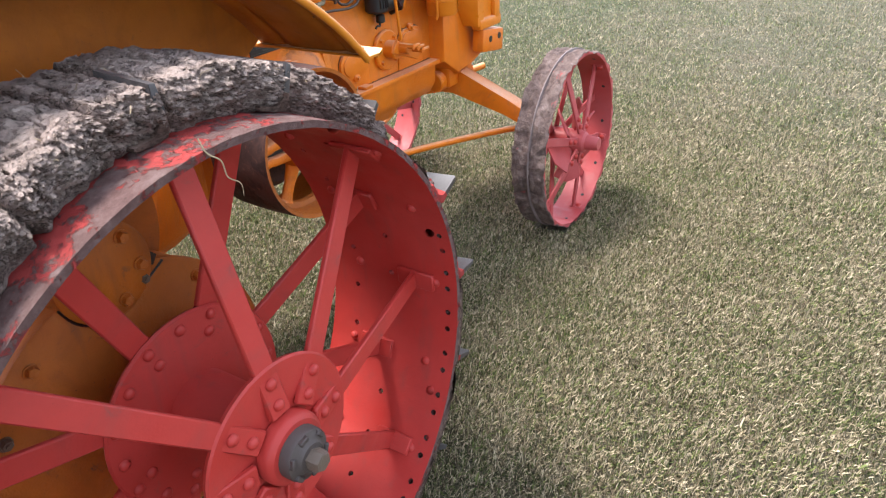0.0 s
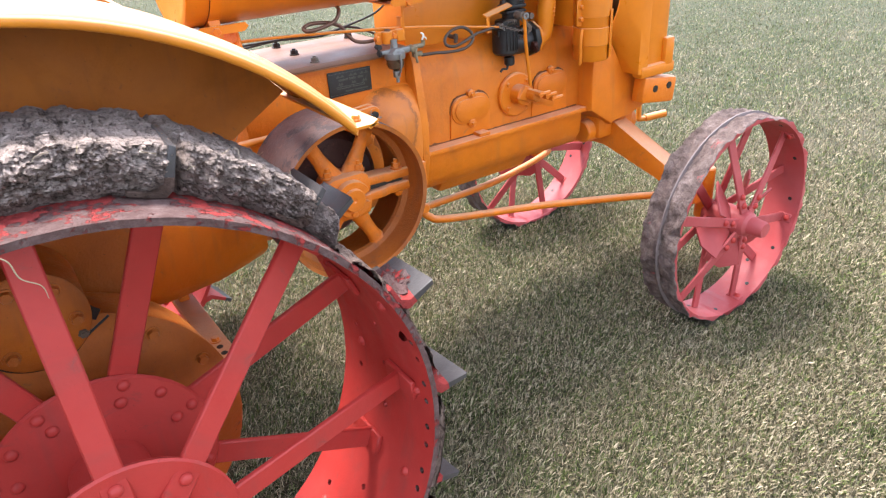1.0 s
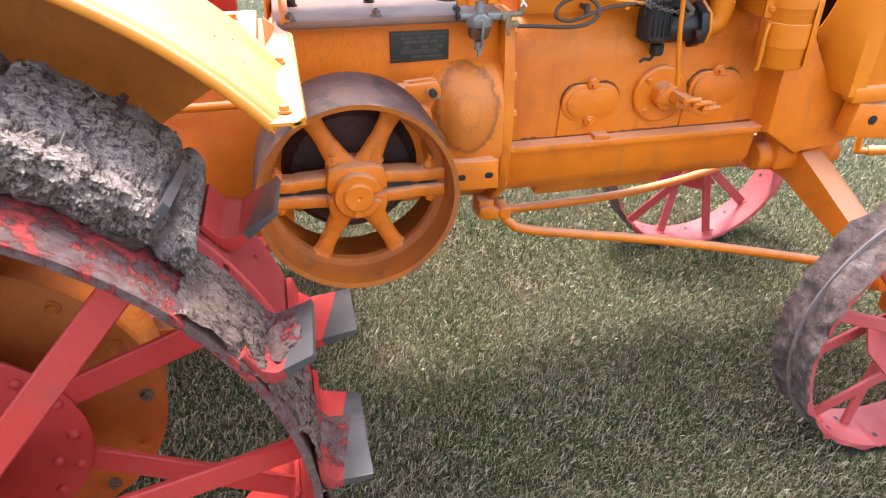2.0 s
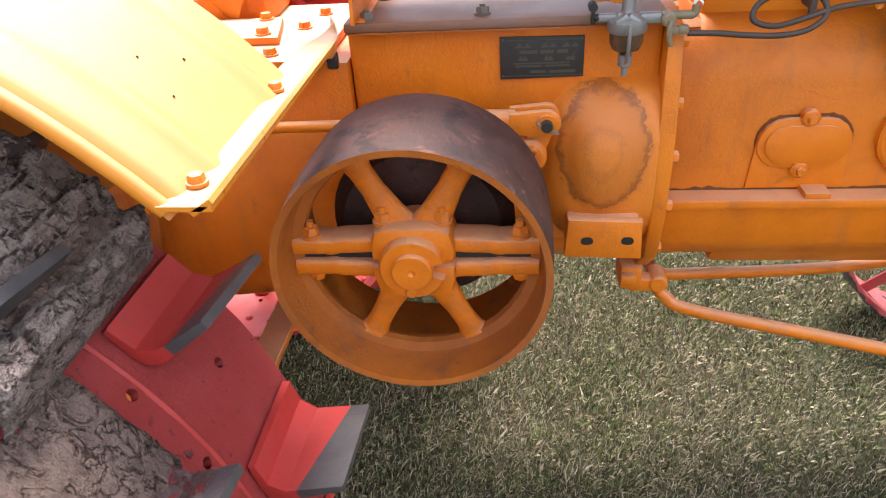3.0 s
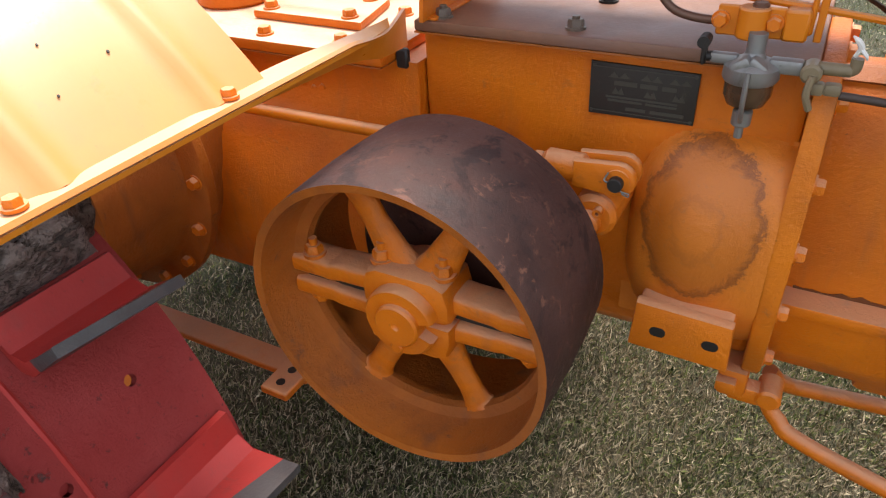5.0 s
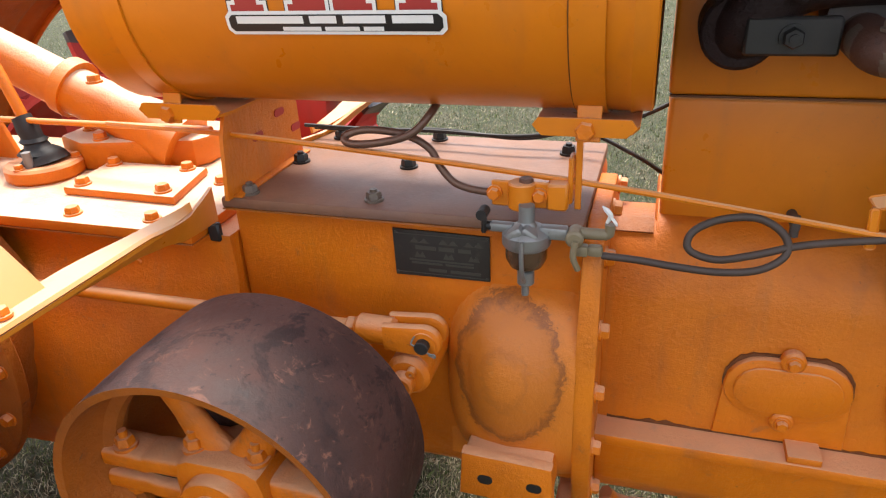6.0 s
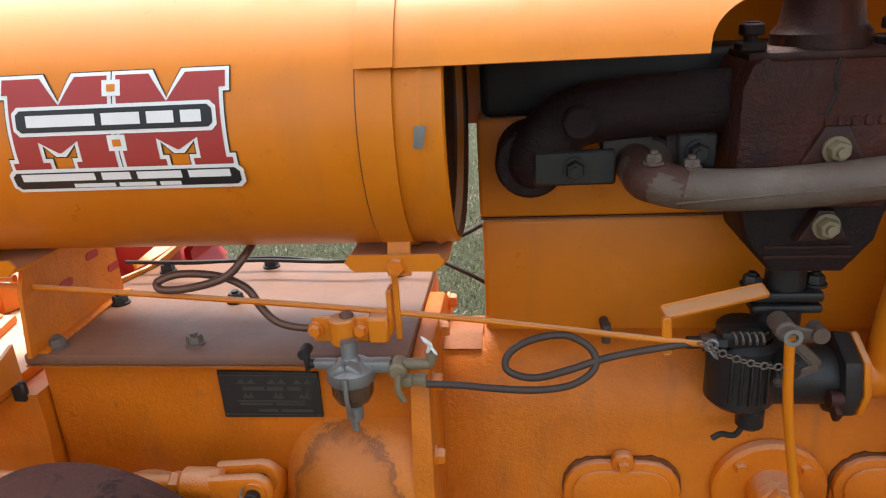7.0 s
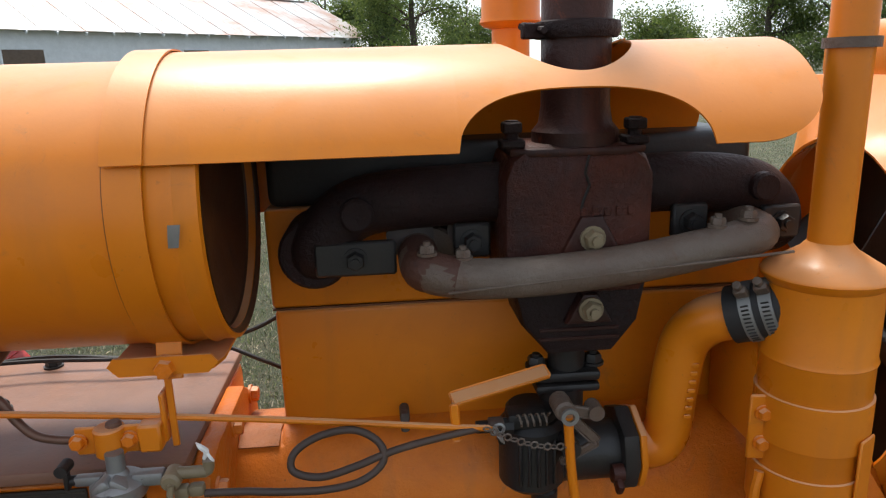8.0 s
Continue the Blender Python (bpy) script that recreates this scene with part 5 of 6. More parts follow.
part("hood_band", B(sheet([[on_tank(2.063 + dx, 21.8 + 139 * k / 40, TR + 0.0115) for dx in (-0.0195, 0.0195)] for k in range(41)], 0.002)), ORANGE, hood)

# ---- exhaust and intake ----
BOLT_BRASS = mesh_of("bolt", B(hexbolt(0.021, 0.014, 0.003, 0.006)), BRASS)
exh = part("exhaust_manifold", B(tube([(2.216, 1.60, 1.325), (2.219, 1.55, 1.328), (2.238, 1.538, 1.360), (2.285, 1.538, 1.388), (2.40, 1.538, 1.396), (2.53, 1.538, 1.398), (2.68, 1.538, 1.400), (2.765, 1.543, 1.390), (2.800, 1.548, 1.364), (2.812, 1.56, 1.337), (2.812, 1.60, 1.327)], 0.037, 18, 6),
                                 cyl(0.044, 1.528, 1.61, "y", T(2.216, 0, 1.330), 28, 0.004), cyl(0.020, 1.488, 1.51, "y", T(2.272, 0, 1.384), 16, 0.003), cyl(0.018, 1.492, 1.51, "y", T(2.768, 0, 1.396), 16, 0.003)), SOOT, tractor, "rusty black exhaust manifold")
hb = part("heat_box", B(slab([(2.440, 1.30), (2.450, 1.275), (2.612, 1.275), (2.622, 1.30), (2.624, 1.418), (2.614, 1.442), (2.594, 1.456), (2.470, 1.458), (2.450, 1.444), (2.440, 1.418)], 1.474, 1.60, "y", None, 0.020)), HEAT, exh, "cracked rusty cast heat box")
part("crack", B(tube([(2.540, 1.4732, 1.446), (2.536, 1.4732, 1.425), (2.541, 1.4732, 1.412), (2.535, 1.4732, 1.396), (2.532, 1.4732, 1.384)], 0.0018, 4, 2)), BLACK, hb)
for k in range(5):
    part("cast_mark", B(box((0.008, 0.003, 0.011), T(2.535 + 0.014 * k, 1.4735, 1.380), 0.001, 1)), HEAT, hb)
foot = part("heat_box_foot", B(slab([(2.450, 1.298), (2.624, 1.298), (2.612, 1.236), (2.58, 1.196), (2.50, 1.196), (2.466, 1.236)], 1.486, 1.59, "y", None, 0.012)), SOOT, exh)
for z in (1.231, 1.219):
    part("cast_mark", B(box((0.10, 0.003, 0.005), T(2.536, 1.4855, z), 0.001, 1)), RUST, foot)
for z, s in ((1.350, 0.032), (1.263, 0.022)):
    part("boss", B(slab([(2.544 - s * 1.3, z - s * 0.9), (2.544 + s * 1.3, z - s * 0.9), (2.544 + s * 0.4, z + s * 0.8), (2.544 - s * 0.4, z + s * 0.8)], 1.468, 1.49, "y", None, 0.004)), RUST, exh)
    put("bolt", BOLT_BRASS, exh, T(2.544, 1.466, z) @ TO["-y"] @ rot(12, "Z"))
stack = part("exhaust_pipe", B(slab([(2.452, 1.49), (2.475, 1.475), (2.588, 1.475), (2.612, 1.49), (2.612, 1.57), (2.452, 1.57)], 1.4445, 1.4545, "z", None, 0.003), lathe([(0.0, 1.452), (0.052, 1.453), (0.052, 1.470), (0.044, 1.480), (0.041, 1.50), (0.041, 1.80), (0.036, 1.80), (0.036, 1.6), (0, 1.6)], "z", T(2.538, 1.53, 0), 32)), RUST, tractor, "rusted exhaust stack through the hood")
part("clamp", B(lathe([(0.041, 1.578), (0.048, 1.576), (0.052, 1.584), (0.050, 1.594), (0.041, 1.596)], "z", T(2.538, 1.53, 0), 32), box((0.034, 0.008, 0.018), T(2.482, 1.505, 1.584) @ rot(25, "Z"), 0.002, 1), tube([(2.49, 1.487, 1.584), (2.485, 1.53, 1.588), (2.47, 1.52, 1.59)], 0.004, 8, 4)), SOOT, stack)
for x in (2.455, 2.602):
    part("stud", B(cyl(0.008, 1.452, 1.486, "z", T(x, 1.50, 0), 10), box((0.028, 0.028, 0.010), T(x, 1.50, 1.460), 0.002, 1), box((0.022, 0.022, 0.013), T(x, 1.50, 1.478), 0.002, 1)), SOOT, stack)

BOLT_PIPE = mesh_of("bolt", B(hexbolt(0.016, 0.011, 0.0025, 0.004)), GREYIRON)
RUSTBEND = paint("rusty_brown_pipe", (0.048, 0.017, 0.011), (0.088, 0.036, 0.022), 0.6, (0.03, 0.013, 0.010), 0.9, 1.0, grit=0.5)
intake = part("intake_manifold", B(tube([(2.350, 1.60, 1.325), (2.343, 1.53, 1.325), (2.346, 1.470, 1.322), (2.385, 1.455, 1.314), (2.47, 1.452, 1.312), (2.58, 1.452, 1.320), (2.67, 1.455, 1.333), (2.722, 1.46, 1.342), (2.750, 1.475, 1.346), (2.752, 1.53, 1.348), (2.752, 1.60, 1.348)], 0.0235, 20, 7),
                                  cyl(0.034, 1.555, 1.60, "y", T(2.362, 0, 1.32), 20, 0.004)), GREYIRON, tractor, "grey sooty intake pipe across the engine")
for x, z in ((2.350, 1.346), (2.391, 1.339), (2.69, 1.362), (2.727, 1.369)):
    put("bolt", BOLT_PIPE, intake, T(x, 1.458, z - 0.003))
part("rusted_bend", B(tube([(2.343, 1.53, 1.325), (2.3435, 1.505, 1.324), (2.346, 1.470, 1.322), (2.360, 1.4615, 1.319), (2.385, 1.455, 1.314)], [0.0250, 0.0250, 0.0248, 0.0245, 0.0238], 20, 5)), RUSTBEND, intake, "rust-brown end of the pipe")
part("seam", B(box((0.40, 0.004, 0.003), T(2.57, 1.4300, 1.318) @ rot(-4, "Y"), 0.001, 1)), GREYIRON, intake)
for x0, x1, z in ((2.219, 2.316, 1.329), (2.385, 2.43, 1.345), (2.655, 2.70, 1.357), (2.77, 2.82, 1.35)):
    c = part("clamp_plate", B(box((x1 - x0, 0.012, 0.042), T((x0 + x1) / 2, 1.508, z), 0.003, 1)), BLACK, tractor, "black steel manifold clamp")
    put("bolt", BOLT_DARK, c, T((x0 + x1) / 2, 1.502, z) @ TO["-y"])
part("port_sleeve", B(cyl(0.030, 1.545, 1.60, "y", T(2.335, 0, 1.345), 20), cyl(0.028, 1.55, 1.60, "y", T(2.41, 0, 1.35), 20)), NUT, tractor)

# ---- carburettor ----
carb = part("carburettor", B(cyl(0.024, 1.16, 1.21, "z", T(2.532, 1.53, 0), 20), box((0.085, 0.055, 0.014), T(2.529, 1.53, 1.158), 0.005), box((0.085, 0.055, 0.012), T(2.529, 1.53, 1.142), 0.005),
                             cyl(0.030, 1.075, 1.14, "z", T(2.525, 1.53, 0), 22), cyl(0.043, 1.010, 1.105, "z", T(2.482, 1.51, 0), 28, 0.008), cyl(0.034, 1.105, 1.122, "z", T(2.482, 1.51, 0), 24, 0.004),
                             cyl(0.040, 2.50, 2.615, "x", T(0, 1.535, 1.035), 28, 0.004), cyl(0.012, 1.45, 1.5, "y", T(2.52, 0, 1.085), 12), box((0.03, 0.02, 0.02), T(2.45, 1.50, 1.085), 0.004), cyl(0.018, 0.97, 1.0, "z", T(2.50, 1.51, 0), 12, 0.004)), BLACK, tractor, "black greasy carburettor")
for x in (2.492, 2.568):
    put("bolt", BOLT_DARK, carb, T(x, 1.53, 1.165))
part("choke_lever", B(bar_between((2.520, 1.466, 1.092), (2.562, 1.462, 1.05), 0.014, 0.003, (0, -1, 0)), bar_between((2.562, 1.462, 1.05), (2.515, 1.466, 1.022), 0.012, 0.003, (0, -1, 0))), GREYIRON, carb, m=T(-0.006, 0, 0.038))
part("throttle_arm", B(cyl(0.013, 1.452, 1.49, "y", T(2.518, 0, 1.098), 14, 0.003), bar_between((2.518, 1.462, 1.098), (2.56, 1.462, 1.088), 0.016, 0.004, (0, -1, 0)), cyl(0.01, 1.455, 1.48, "y", T(2.558, 0, 1.092), 12)), GREYIRON, carb, m=T(-0.006, 0, 0.038))
part("governor_link", B(tube([(2.520, 1.45, 1.095), (2.528, 1.45, 1.0), (2.552, 1.455, 0.865)], 0.0062, 10, 4)), ORANGE, carb, "orange vertical governor link", T(-0.006, 0, 0.038))
part("eyelet", B(lathe([(0.006, -0.002), (0.011, -0.002), (0.011, 0.002), (0.006, 0.002)], "y", T(2.520, 1.441, 1.098), 16, True)), ZINC, carb, m=T(-0.006, 0, 0.038))
for k in range(5):
    part("rib", B(box((0.004, 0.01, 0.062), T(2.460 + 0.011 * k, 1.467 + 0.0035 * abs(k - 2), 1.058), 0.0015, 1)), BLACK, carb)
part("fuel_union", B(cyl(0.011, 2.425, 2.452, "x", T(0, 1.482, 1.108), 8), cyl(0.008, 2.405, 2.43, "x", T(0, 1.480, 1.110), 10), box((0.05, 0.03, 0.022), T(2.470, 1.490, 1.114), 0.004)), BLACK, carb)
part("chain", B(*[lathe([(0.0042, -0.0012), (0.0058, 0), (0.0042, 0.0012), (0.003, 0)], "y" if k % 2 else "z", T(2.415 + 0.0082 * k, 1.452 - 0.004 * math.sin(k / 13 * 3.1), 1.122 - 0.030 * math.sin(k / 13 * 1.7)), 8, True) for k in range(14)]), GREYIRON, carb, "small sagging chain")
part("spring", B(tube([(2.455 + 0.002 * k, 1.47 + 0.008 * math.cos(k * 1.57), 1.120 + 0.008 * math.sin(k * 1.57)) for k in range(22)], 0.0014, 5, 2)), GREYIRON, carb)
part("drip_tap", B(tube([(2.495, 1.51, 0.975), (2.48, 1.50, 0.962), (2.462, 1.498, 0.965), (2.45, 1.497, 0.958)], 0.004, 8, 4)), BLACK, carb)
part("air_horn_flange", B(slab([(1.49, 1.00), (1.535, 0.978), (1.58, 1.00), (1.59, 1.035), (1.58, 1.075), (1.535, 1.096), (1.49, 1.075), (1.478, 1.035)], 2.600, 2.622, "x", None, 0.004)), BLACK, carb)
part("wing_nut", B(box((0.010, 0.018, 0.02), T(2.592, 1.478, 1.012) @ rot(30, "X"), 0.004), cyl(0.012, 2.585, 2.60, "x", T(0, 1.488, 1.025), 10)), RUST, carb)
elbow = part("air_pipe", B(tube([(2.628, 1.535, 1.035), (2.648, 1.533, 1.035), (2.665, 1.53, 1.042), (2.674, 1.527, 1.065), (2.677, 1.523, 1.12), (2.684, 1.520, 1.178), (2.692, 1.512, 1.206), (2.708, 1.494, 1.230), (2.738, 1.473, 1.244)], 0.031, 20, 6),
                           slab([(1.49, 1.00), (1.535, 0.978), (1.58, 1.00), (1.59, 1.035), (1.58, 1.075), (1.535, 1.096), (1.49, 1.075), (1.478, 1.035)], 2.6225, 2.632, "x", None, 0.003)), ORANGE, tractor, "orange air-intake elbow pipe with raised casting marks")
for k in range(7):
    part("cast_mark", B(box((0.010, 0.003, 0.0055), T(2.684 + 0.001 * k, 1.4902, 1.098 + 0.012 * k) @ rot(4, "Y"), 0.001, 1)), ORANGE, elbow)
HOSE0, HOSE1 = Vector((2.728, 1.480, 1.240)), Vector((2.778, 1.440, 1.264))
hose = part("hose", B(tube([HOSE0, HOSE1], 0.036, 26, 0)), RUBBER, tractor, "black rubber hose with steel clamps")
hd = (HOSE1 - HOSE0).normalized()
hs = hd.cross(Vector((0, 0, 1))).normalized()               # towards the near side
hu = hs.cross(hd)
for k in (0.38, 0.72):
    c = HOSE0.lerp(HOSE1, k)
    cl = part("hose_clamp", B(tube([c - hd * 0.0075, c + hd * 0.0075], 0.0378, 32, 0)), ZINC, hose, "slotted steel worm-drive clamp")

    def round_hose(a, r):
        return c + (hs * math.cos(radians(a)) + hu * math.sin(radians(a))) * r
    mm = Matrix((hd, hu, -hs)).transposed().to_4x4()
    mm.translation = round_hose(48, 0.041)
    part("screw_housing", B(box((0.016, 0.020, 0.010), mm @ rot(-48, "X"), 0.003, 2), cyl(0.0055, -0.020, 0.018, "y", mm @ rot(-48, "X") @ T(0, 0, 0.003), 10, 0.001)), GREYIRON, cl)
    for j in range(11):
        mm.translation = round_hose(-50 + 7.5 * j, 0.0380)
        part("slot", B(box((0.0085, 0.0018, 0.0012), mm @ rot(50 - 7.5 * j, "X"))), BLACK, cl)

# ---- air cleaner ----
AXX, AYY = 2.812, 1.432
am = T(AXX, AYY, 0)
cleaner = part("air_cleaner", B(lathe([(0.0, 0.950), (0.058, 0.950), (0.063, 0.958), (0.063, 1.20), (0.065, 1.205), (0.063, 1.21), (0.063, 1.294), (0.068, 1.299), (0.071, 1.305), (0.069, 1.309), (0.048, 1.322), (0.031, 1.333), (0.0235, 1.342), (0.0235, 1.95), (0, 1.95)], "z", am, 48)), ORANGE, tractor, "orange cylindrical air cleaner with a tall intake pipe")
for z in (1.130, 1.035):
    part("band", B(lathe([(0.0632, z - 0.030), (0.066, z - 0.029), (0.066, z + 0.029), (0.0632, z + 0.030)], "z", am, 48, True)), ORANGE, cleaner)
part("bracket", B(box((0.030, 0.005, 0.085), T(2.745, 1.424, 1.115) @ rot(-8, "Z"), 0.002, 1), tube([(2.742, 1.412, 1.062), (2.735, 1.408, 1.03), (2.736, 1.408, 0.96), (2.734, 1.412, 0.945)], 0.006, 8, 4)), ORANGE, cleaner)
for z in (1.095, 1.135):
    bolt(cleaner, 2.745, 1.421, z, "-y", BOLT_S)
part("strap", B(box((0.035, 0.004, 0.16), T(2.846, 1.374, 1.04) @ rot(32, "Z"), 0.002, 1)), ORANGE, cleaner)
part("clamp_ring", B(lathe([(0.0235, 1.555), (0.029, 1.555), (0.029, 1.566), (0.0235, 1.566)], "z", am, 24, True)), GREYIRON, cleaner)
part("mount_plate", B(span(2.765, 2.80, 1.48, 1.60, 1.06, 1.20, 0.003)), ORANGE, cleaner)

# ---- radiator, front frame ----
rad = part("radiator", B(span(3.06, 3.20, 1.40, 1.82, 0.86, 1.52, 0.02, 3)), ORANGE, tractor, "orange radiator with a rounded fan shroud")


def shroud(bm):
    rows = []
    for k in range(49):
        a = 2 * math.pi * k / 48
        c, s = math.cos(a), math.sin(a)
        sq = lambda r: (1.61 + max(-0.225, min(0.225, r * 1.25 * c)), 1.19 + max(-0.33, min(0.33, r * 1.25 * s)))
        rows.append([(2.93, 1.61 + 0.20 * c, 1.19 + 0.25 * s), (2.965, 1.61 + 0.212 * c, 1.19 + 0.265 * s), (3.02, *sq(0.34)), (3.07, *sq(0.38))])
    sheet(rows, 0.004)(bm)


part("fan_shroud", B(shroud), ORANGE, rad)
part("core", B(span(3.052, 3.0595, 1.42, 1.80, 0.92, 1.46, 0)), BLACK, rad, "dark radiator core")
fan = part("fan", B(cyl(0.05, 2.965, 3.01, "x", T(0, 1.61, 1.19), 20, 0.004), *[box((0.012, 0.07, 0.17), T(2.99, 1.61, 1.19) @ rot(90 * k + 30, "X") @ T(0, 0, 0.10) @ rot(28, "Z"), 0.003, 1) for k in range(4)]), BLACK, rad)
part("lower_rail", B(box((0.19, 0.05, 0.045), T(3.13, 1.405, 0.862), 0.01), box((0.05, 0.03, 0.11), T(3.19, 1.395, 0.92), 0.01)), ORANGE, rad)
part("upper_tank", B(span(3.03, 3.22, 1.385, 1.835, 1.50, 1.60, 0.03, 4)), ORANGE, rad)
front = part("front_frame", B(slab([(2.86, 0.74), (2.86, 1.02), (2.93, 1.04), (2.98, 0.90), (3.05, 0.86), (3.24, 0.85), (3.27, 0.81), (3.25, 0.72), (3.08, 0.70), (2.98, 0.66)], 1.46, 1.80, "y", None, 0.015),
                             box((0.19, 0.06, 0.10), T(3.15, 1.41, 0.78) @ rot(8, "Y"), 0.012), span(2.875, 2.90, 1.50, 1.82, 0.74, 1.05, 0.004)), CAST, tractor, "orange cast front frame under the radiator")
for x in (3.12, 3.20):
    part("hole", B(slab(disc(x, 0.79, 0.014, 12), 1.378, 1.3805, "y")), BLACK, front)
part("crank_handle", B(tube([(3.36, 1.74, 0.66), (3.46, 1.74, 0.645), (3.47, 1.74, 0.62), (3.47, 1.735, 0.53), (3.48, 1.73, 0.515), (3.60, 1.69, 0.525)], 0.012, 10, 5), tube([(3.50, 1.722, 0.517), (3.60, 1.69, 0.525)], 0.017, 12, 0), cyl(0.03, 3.24, 3.38, "x", T(0, 1.74, 0.662), 16)), ORANGE, tractor, "orange starting crank handle")

# ---- front axle ----
def front_axle():
    ax = part("front_axle", B(slab([(1.55, 0.70), (1.50, 0.66), (1.24, 0.56), (1.10, 0.50), (1.07, 0.44), (1.10, 0.425), (1.26, 0.49), (1.52, 0.565), (1.58, 0.565), (1.84, 0.49), (2.00, 0.425), (2.03, 0.44), (2.00, 0.50), (1.86, 0.56), (1.60, 0.66)], 3.01, 3.085, "x", None, 0.008)), CAST, tractor, "orange channel front axle")
    part("pivot", B(span(2.94, 3.14, 1.49, 1.61, 0.60, 0.74, 0.015), cyl(0.045, 2.90, 3.18, "x", T(0, 1.55, 0.63), 20, 0.005)), CAST, ax)
    for s in (1, -1):
        fy = lambda y: CY + s * (CY - y) * -1
        part("spindle", B(cyl(0.03, 0.36, 0.56, "z", T(3.09, fy(1.09), 0), 18, 0.005), tube([(3.10, fy(1.09), 0.385), (3.10, fy(0.96), 0.385)], 0.032, 16, 0)), CAST, ax)
        part("radius_rod", B(tube([(2.105, fy(1.52), 0.545), (2.13, fy(1.505), 0.515), (2.2, fy(1.48), 0.495), (2.6, fy(1.39), 0.458), (3.03, fy(1.22), 0.425), (3.06, fy(1.13), 0.42)], 0.0135, 12, 6)), CAST, ax, "orange round radius rod")
    return ax


front_axle()

# ---- front wheels: origin at the hub's middle, y inwards ----
FR = 0.385
FW_TREAD = Mat("muddy_front_tread", 0.9)
FW_TREAD.colour(FW_TREAD.mix(FW_TREAD.ramp(FW_TREAD.noise(9, 9, 0.75, 1.0), (0.60, 0.0), (0.66, 0.7)), FW_TREAD.ramp(FW_TREAD.noise(22, 7, 0.7), (0.3, (0.070, 0.048, 0.043)), (0.5, (0.16, 0.115, 0.103)), (0.72, (0.31, 0.235, 0.21))), (0.40, 0.09, 0.09)))
FW_TREAD.bump(FW_TREAD.ramp(FW_TREAD.voronoi(17), (0.0, 0.0), (0.06, 1.0)), 0.5, 0.006).bump(FW_TREAD.noise(24, 9, 0.75, 0.8), 1.0, 0.016).bump(FW_TREAD.noise(120, 5, 0.7), 0.6, 0.003)
FW_TREAD.b.inputs["Specular IOR Level"].default_value = 0.1
FW_TREAD = FW_TREAD.m


RIBSTEEL = paint("worn_rib_steel", (0.24, 0.19, 0.18), (0.12, 0.085, 0.08), 0.6, (0.10, 0.07, 0.06), 0.9, 0.6)
HOLE = mesh_of("bolt_hole", B(cyl(0.0075, 0.0, 0.0012, "z", None, 12)), BLACK)


def front_wheel(m, near):
    ys = [-0.071 + 0.142 * j / 22 for j in range(23)]
    bm = B(lathe([(FR - 0.012, -0.072), (FR - 0.003, -0.074)] + [(FR, y) for y in ys] + [(FR - 0.003, 0.074), (FR - 0.012, 0.072)], "y", None, 220, True))
    for f in bm.faces:
        c = f.calc_center_median()
        f.material_index = 1 if math.hypot(c.x, c.z) > FR - 0.0065 else 0
    for v in bm.verts:                                   # clods of dried mud, ragged at the edges
        if math.hypot(v.co.x, v.co.z) > FR - 0.004:
            rib = min(1.0, abs(v.co.y) / 0.010)
            lump = noise.noise(v.co * 14) + 0.6 * noise.noise(v.co * 37) + 0.35 * noise.noise(v.co * 90)
            k = 1 + 0.036 * rib * lump + 0.006 * rib
            v.co.x *= k
            v.co.z *= k
            v.co.y += 0.006 * noise.noise(v.co * 26) * abs(v.co.y) / 0.07
    me = mesh_of("front_wheel", bm, PINK, 50)
    me.materials.append(FW_TREAD)
    w = put("front_wheel", me, tractor, m, "red steel front wheel with a muddy grey tread and centre rib")
    part("hub", B(lathe([(0, -0.155), (0.026, -0.155), (0.030, -0.148), (0.034, -0.10), (0.045, -0.09), (0.050, -0.06), (0.052, 0.05), (0.046, 0.08), (0, 0.08)], "y", None, 28)), PINK, w)
    part("rib", B(lathe([(FR - 0.002, -0.0045), (FR + 0.009, -0.0022), (FR + 0.009, 0.0022), (FR - 0.002, 0.0045)], "y", None, 96)), RIBSTEEL, w, "worn bright centre rib")
    # a flat bar pair and broad web plates between hub and rim
    sp = mesh_of("spoke", B(bar_between((0.045, -0.07, 0), (0.374, -0.015, 0), 0.036, 0.010, (0, -1, 0)), bar_between((0.372, -0.055, 0), (0.372, 0.0, 0), 0.034, 0.008, (1, 0, 0))), PINK)
    si = mesh_of("spoke", B(bar_between((0.045, 0.055, 0), (0.374, 0.015, 0), 0.036, 0.010, (0, -1, 0))), PINK)
    web = mesh_of("web", B(slab([(0.04, -0.024), (0.165, -0.070), (0.19, 0.0), (0.165, 0.070), (0.04, 0.024)], -0.004, 0.004, "y", None, 0.002)), PINK)
    for k in range(6):
        put("spoke", sp, w, rot(60 * k + 16, "Y"))
        put("spoke", si, w, rot(60 * k + 46, "Y"))
        put("web", web, w, rot(60 * k + 46, "Y") @ T(0, -0.03, 0) @ rot(35, "X"))
        put("rivet", RIVET, w, rot(60 * k + 16, "Y") @ T(0.075, -0.072, 0) @ TO["-y"])
        put("rivet", RIVET, w, rot(60 * k + 16, "Y") @ T(0.11, -0.066, 0) @ TO["-y"])
        put("rivet", RIVET, w, rot(60 * k + 16, "Y") @ T(0.368, -0.04, 0.0) @ TO["-x"])
        for da, y in ((20, -0.035), (33, 0.03), (48, -0.03)):
            put("bolt_hole", HOLE, w, rot(60 * k + 16 + da, "Y") @ T(FR - 0.0125, y, 0.0) @ TO["-x"])
    return w


front_wheel(T(3.105, 0.995, 0.385), True)
front_wheel(T(3.105, 2 * CY - 0.995, 0.385) @ rot(180, "Z"), False)

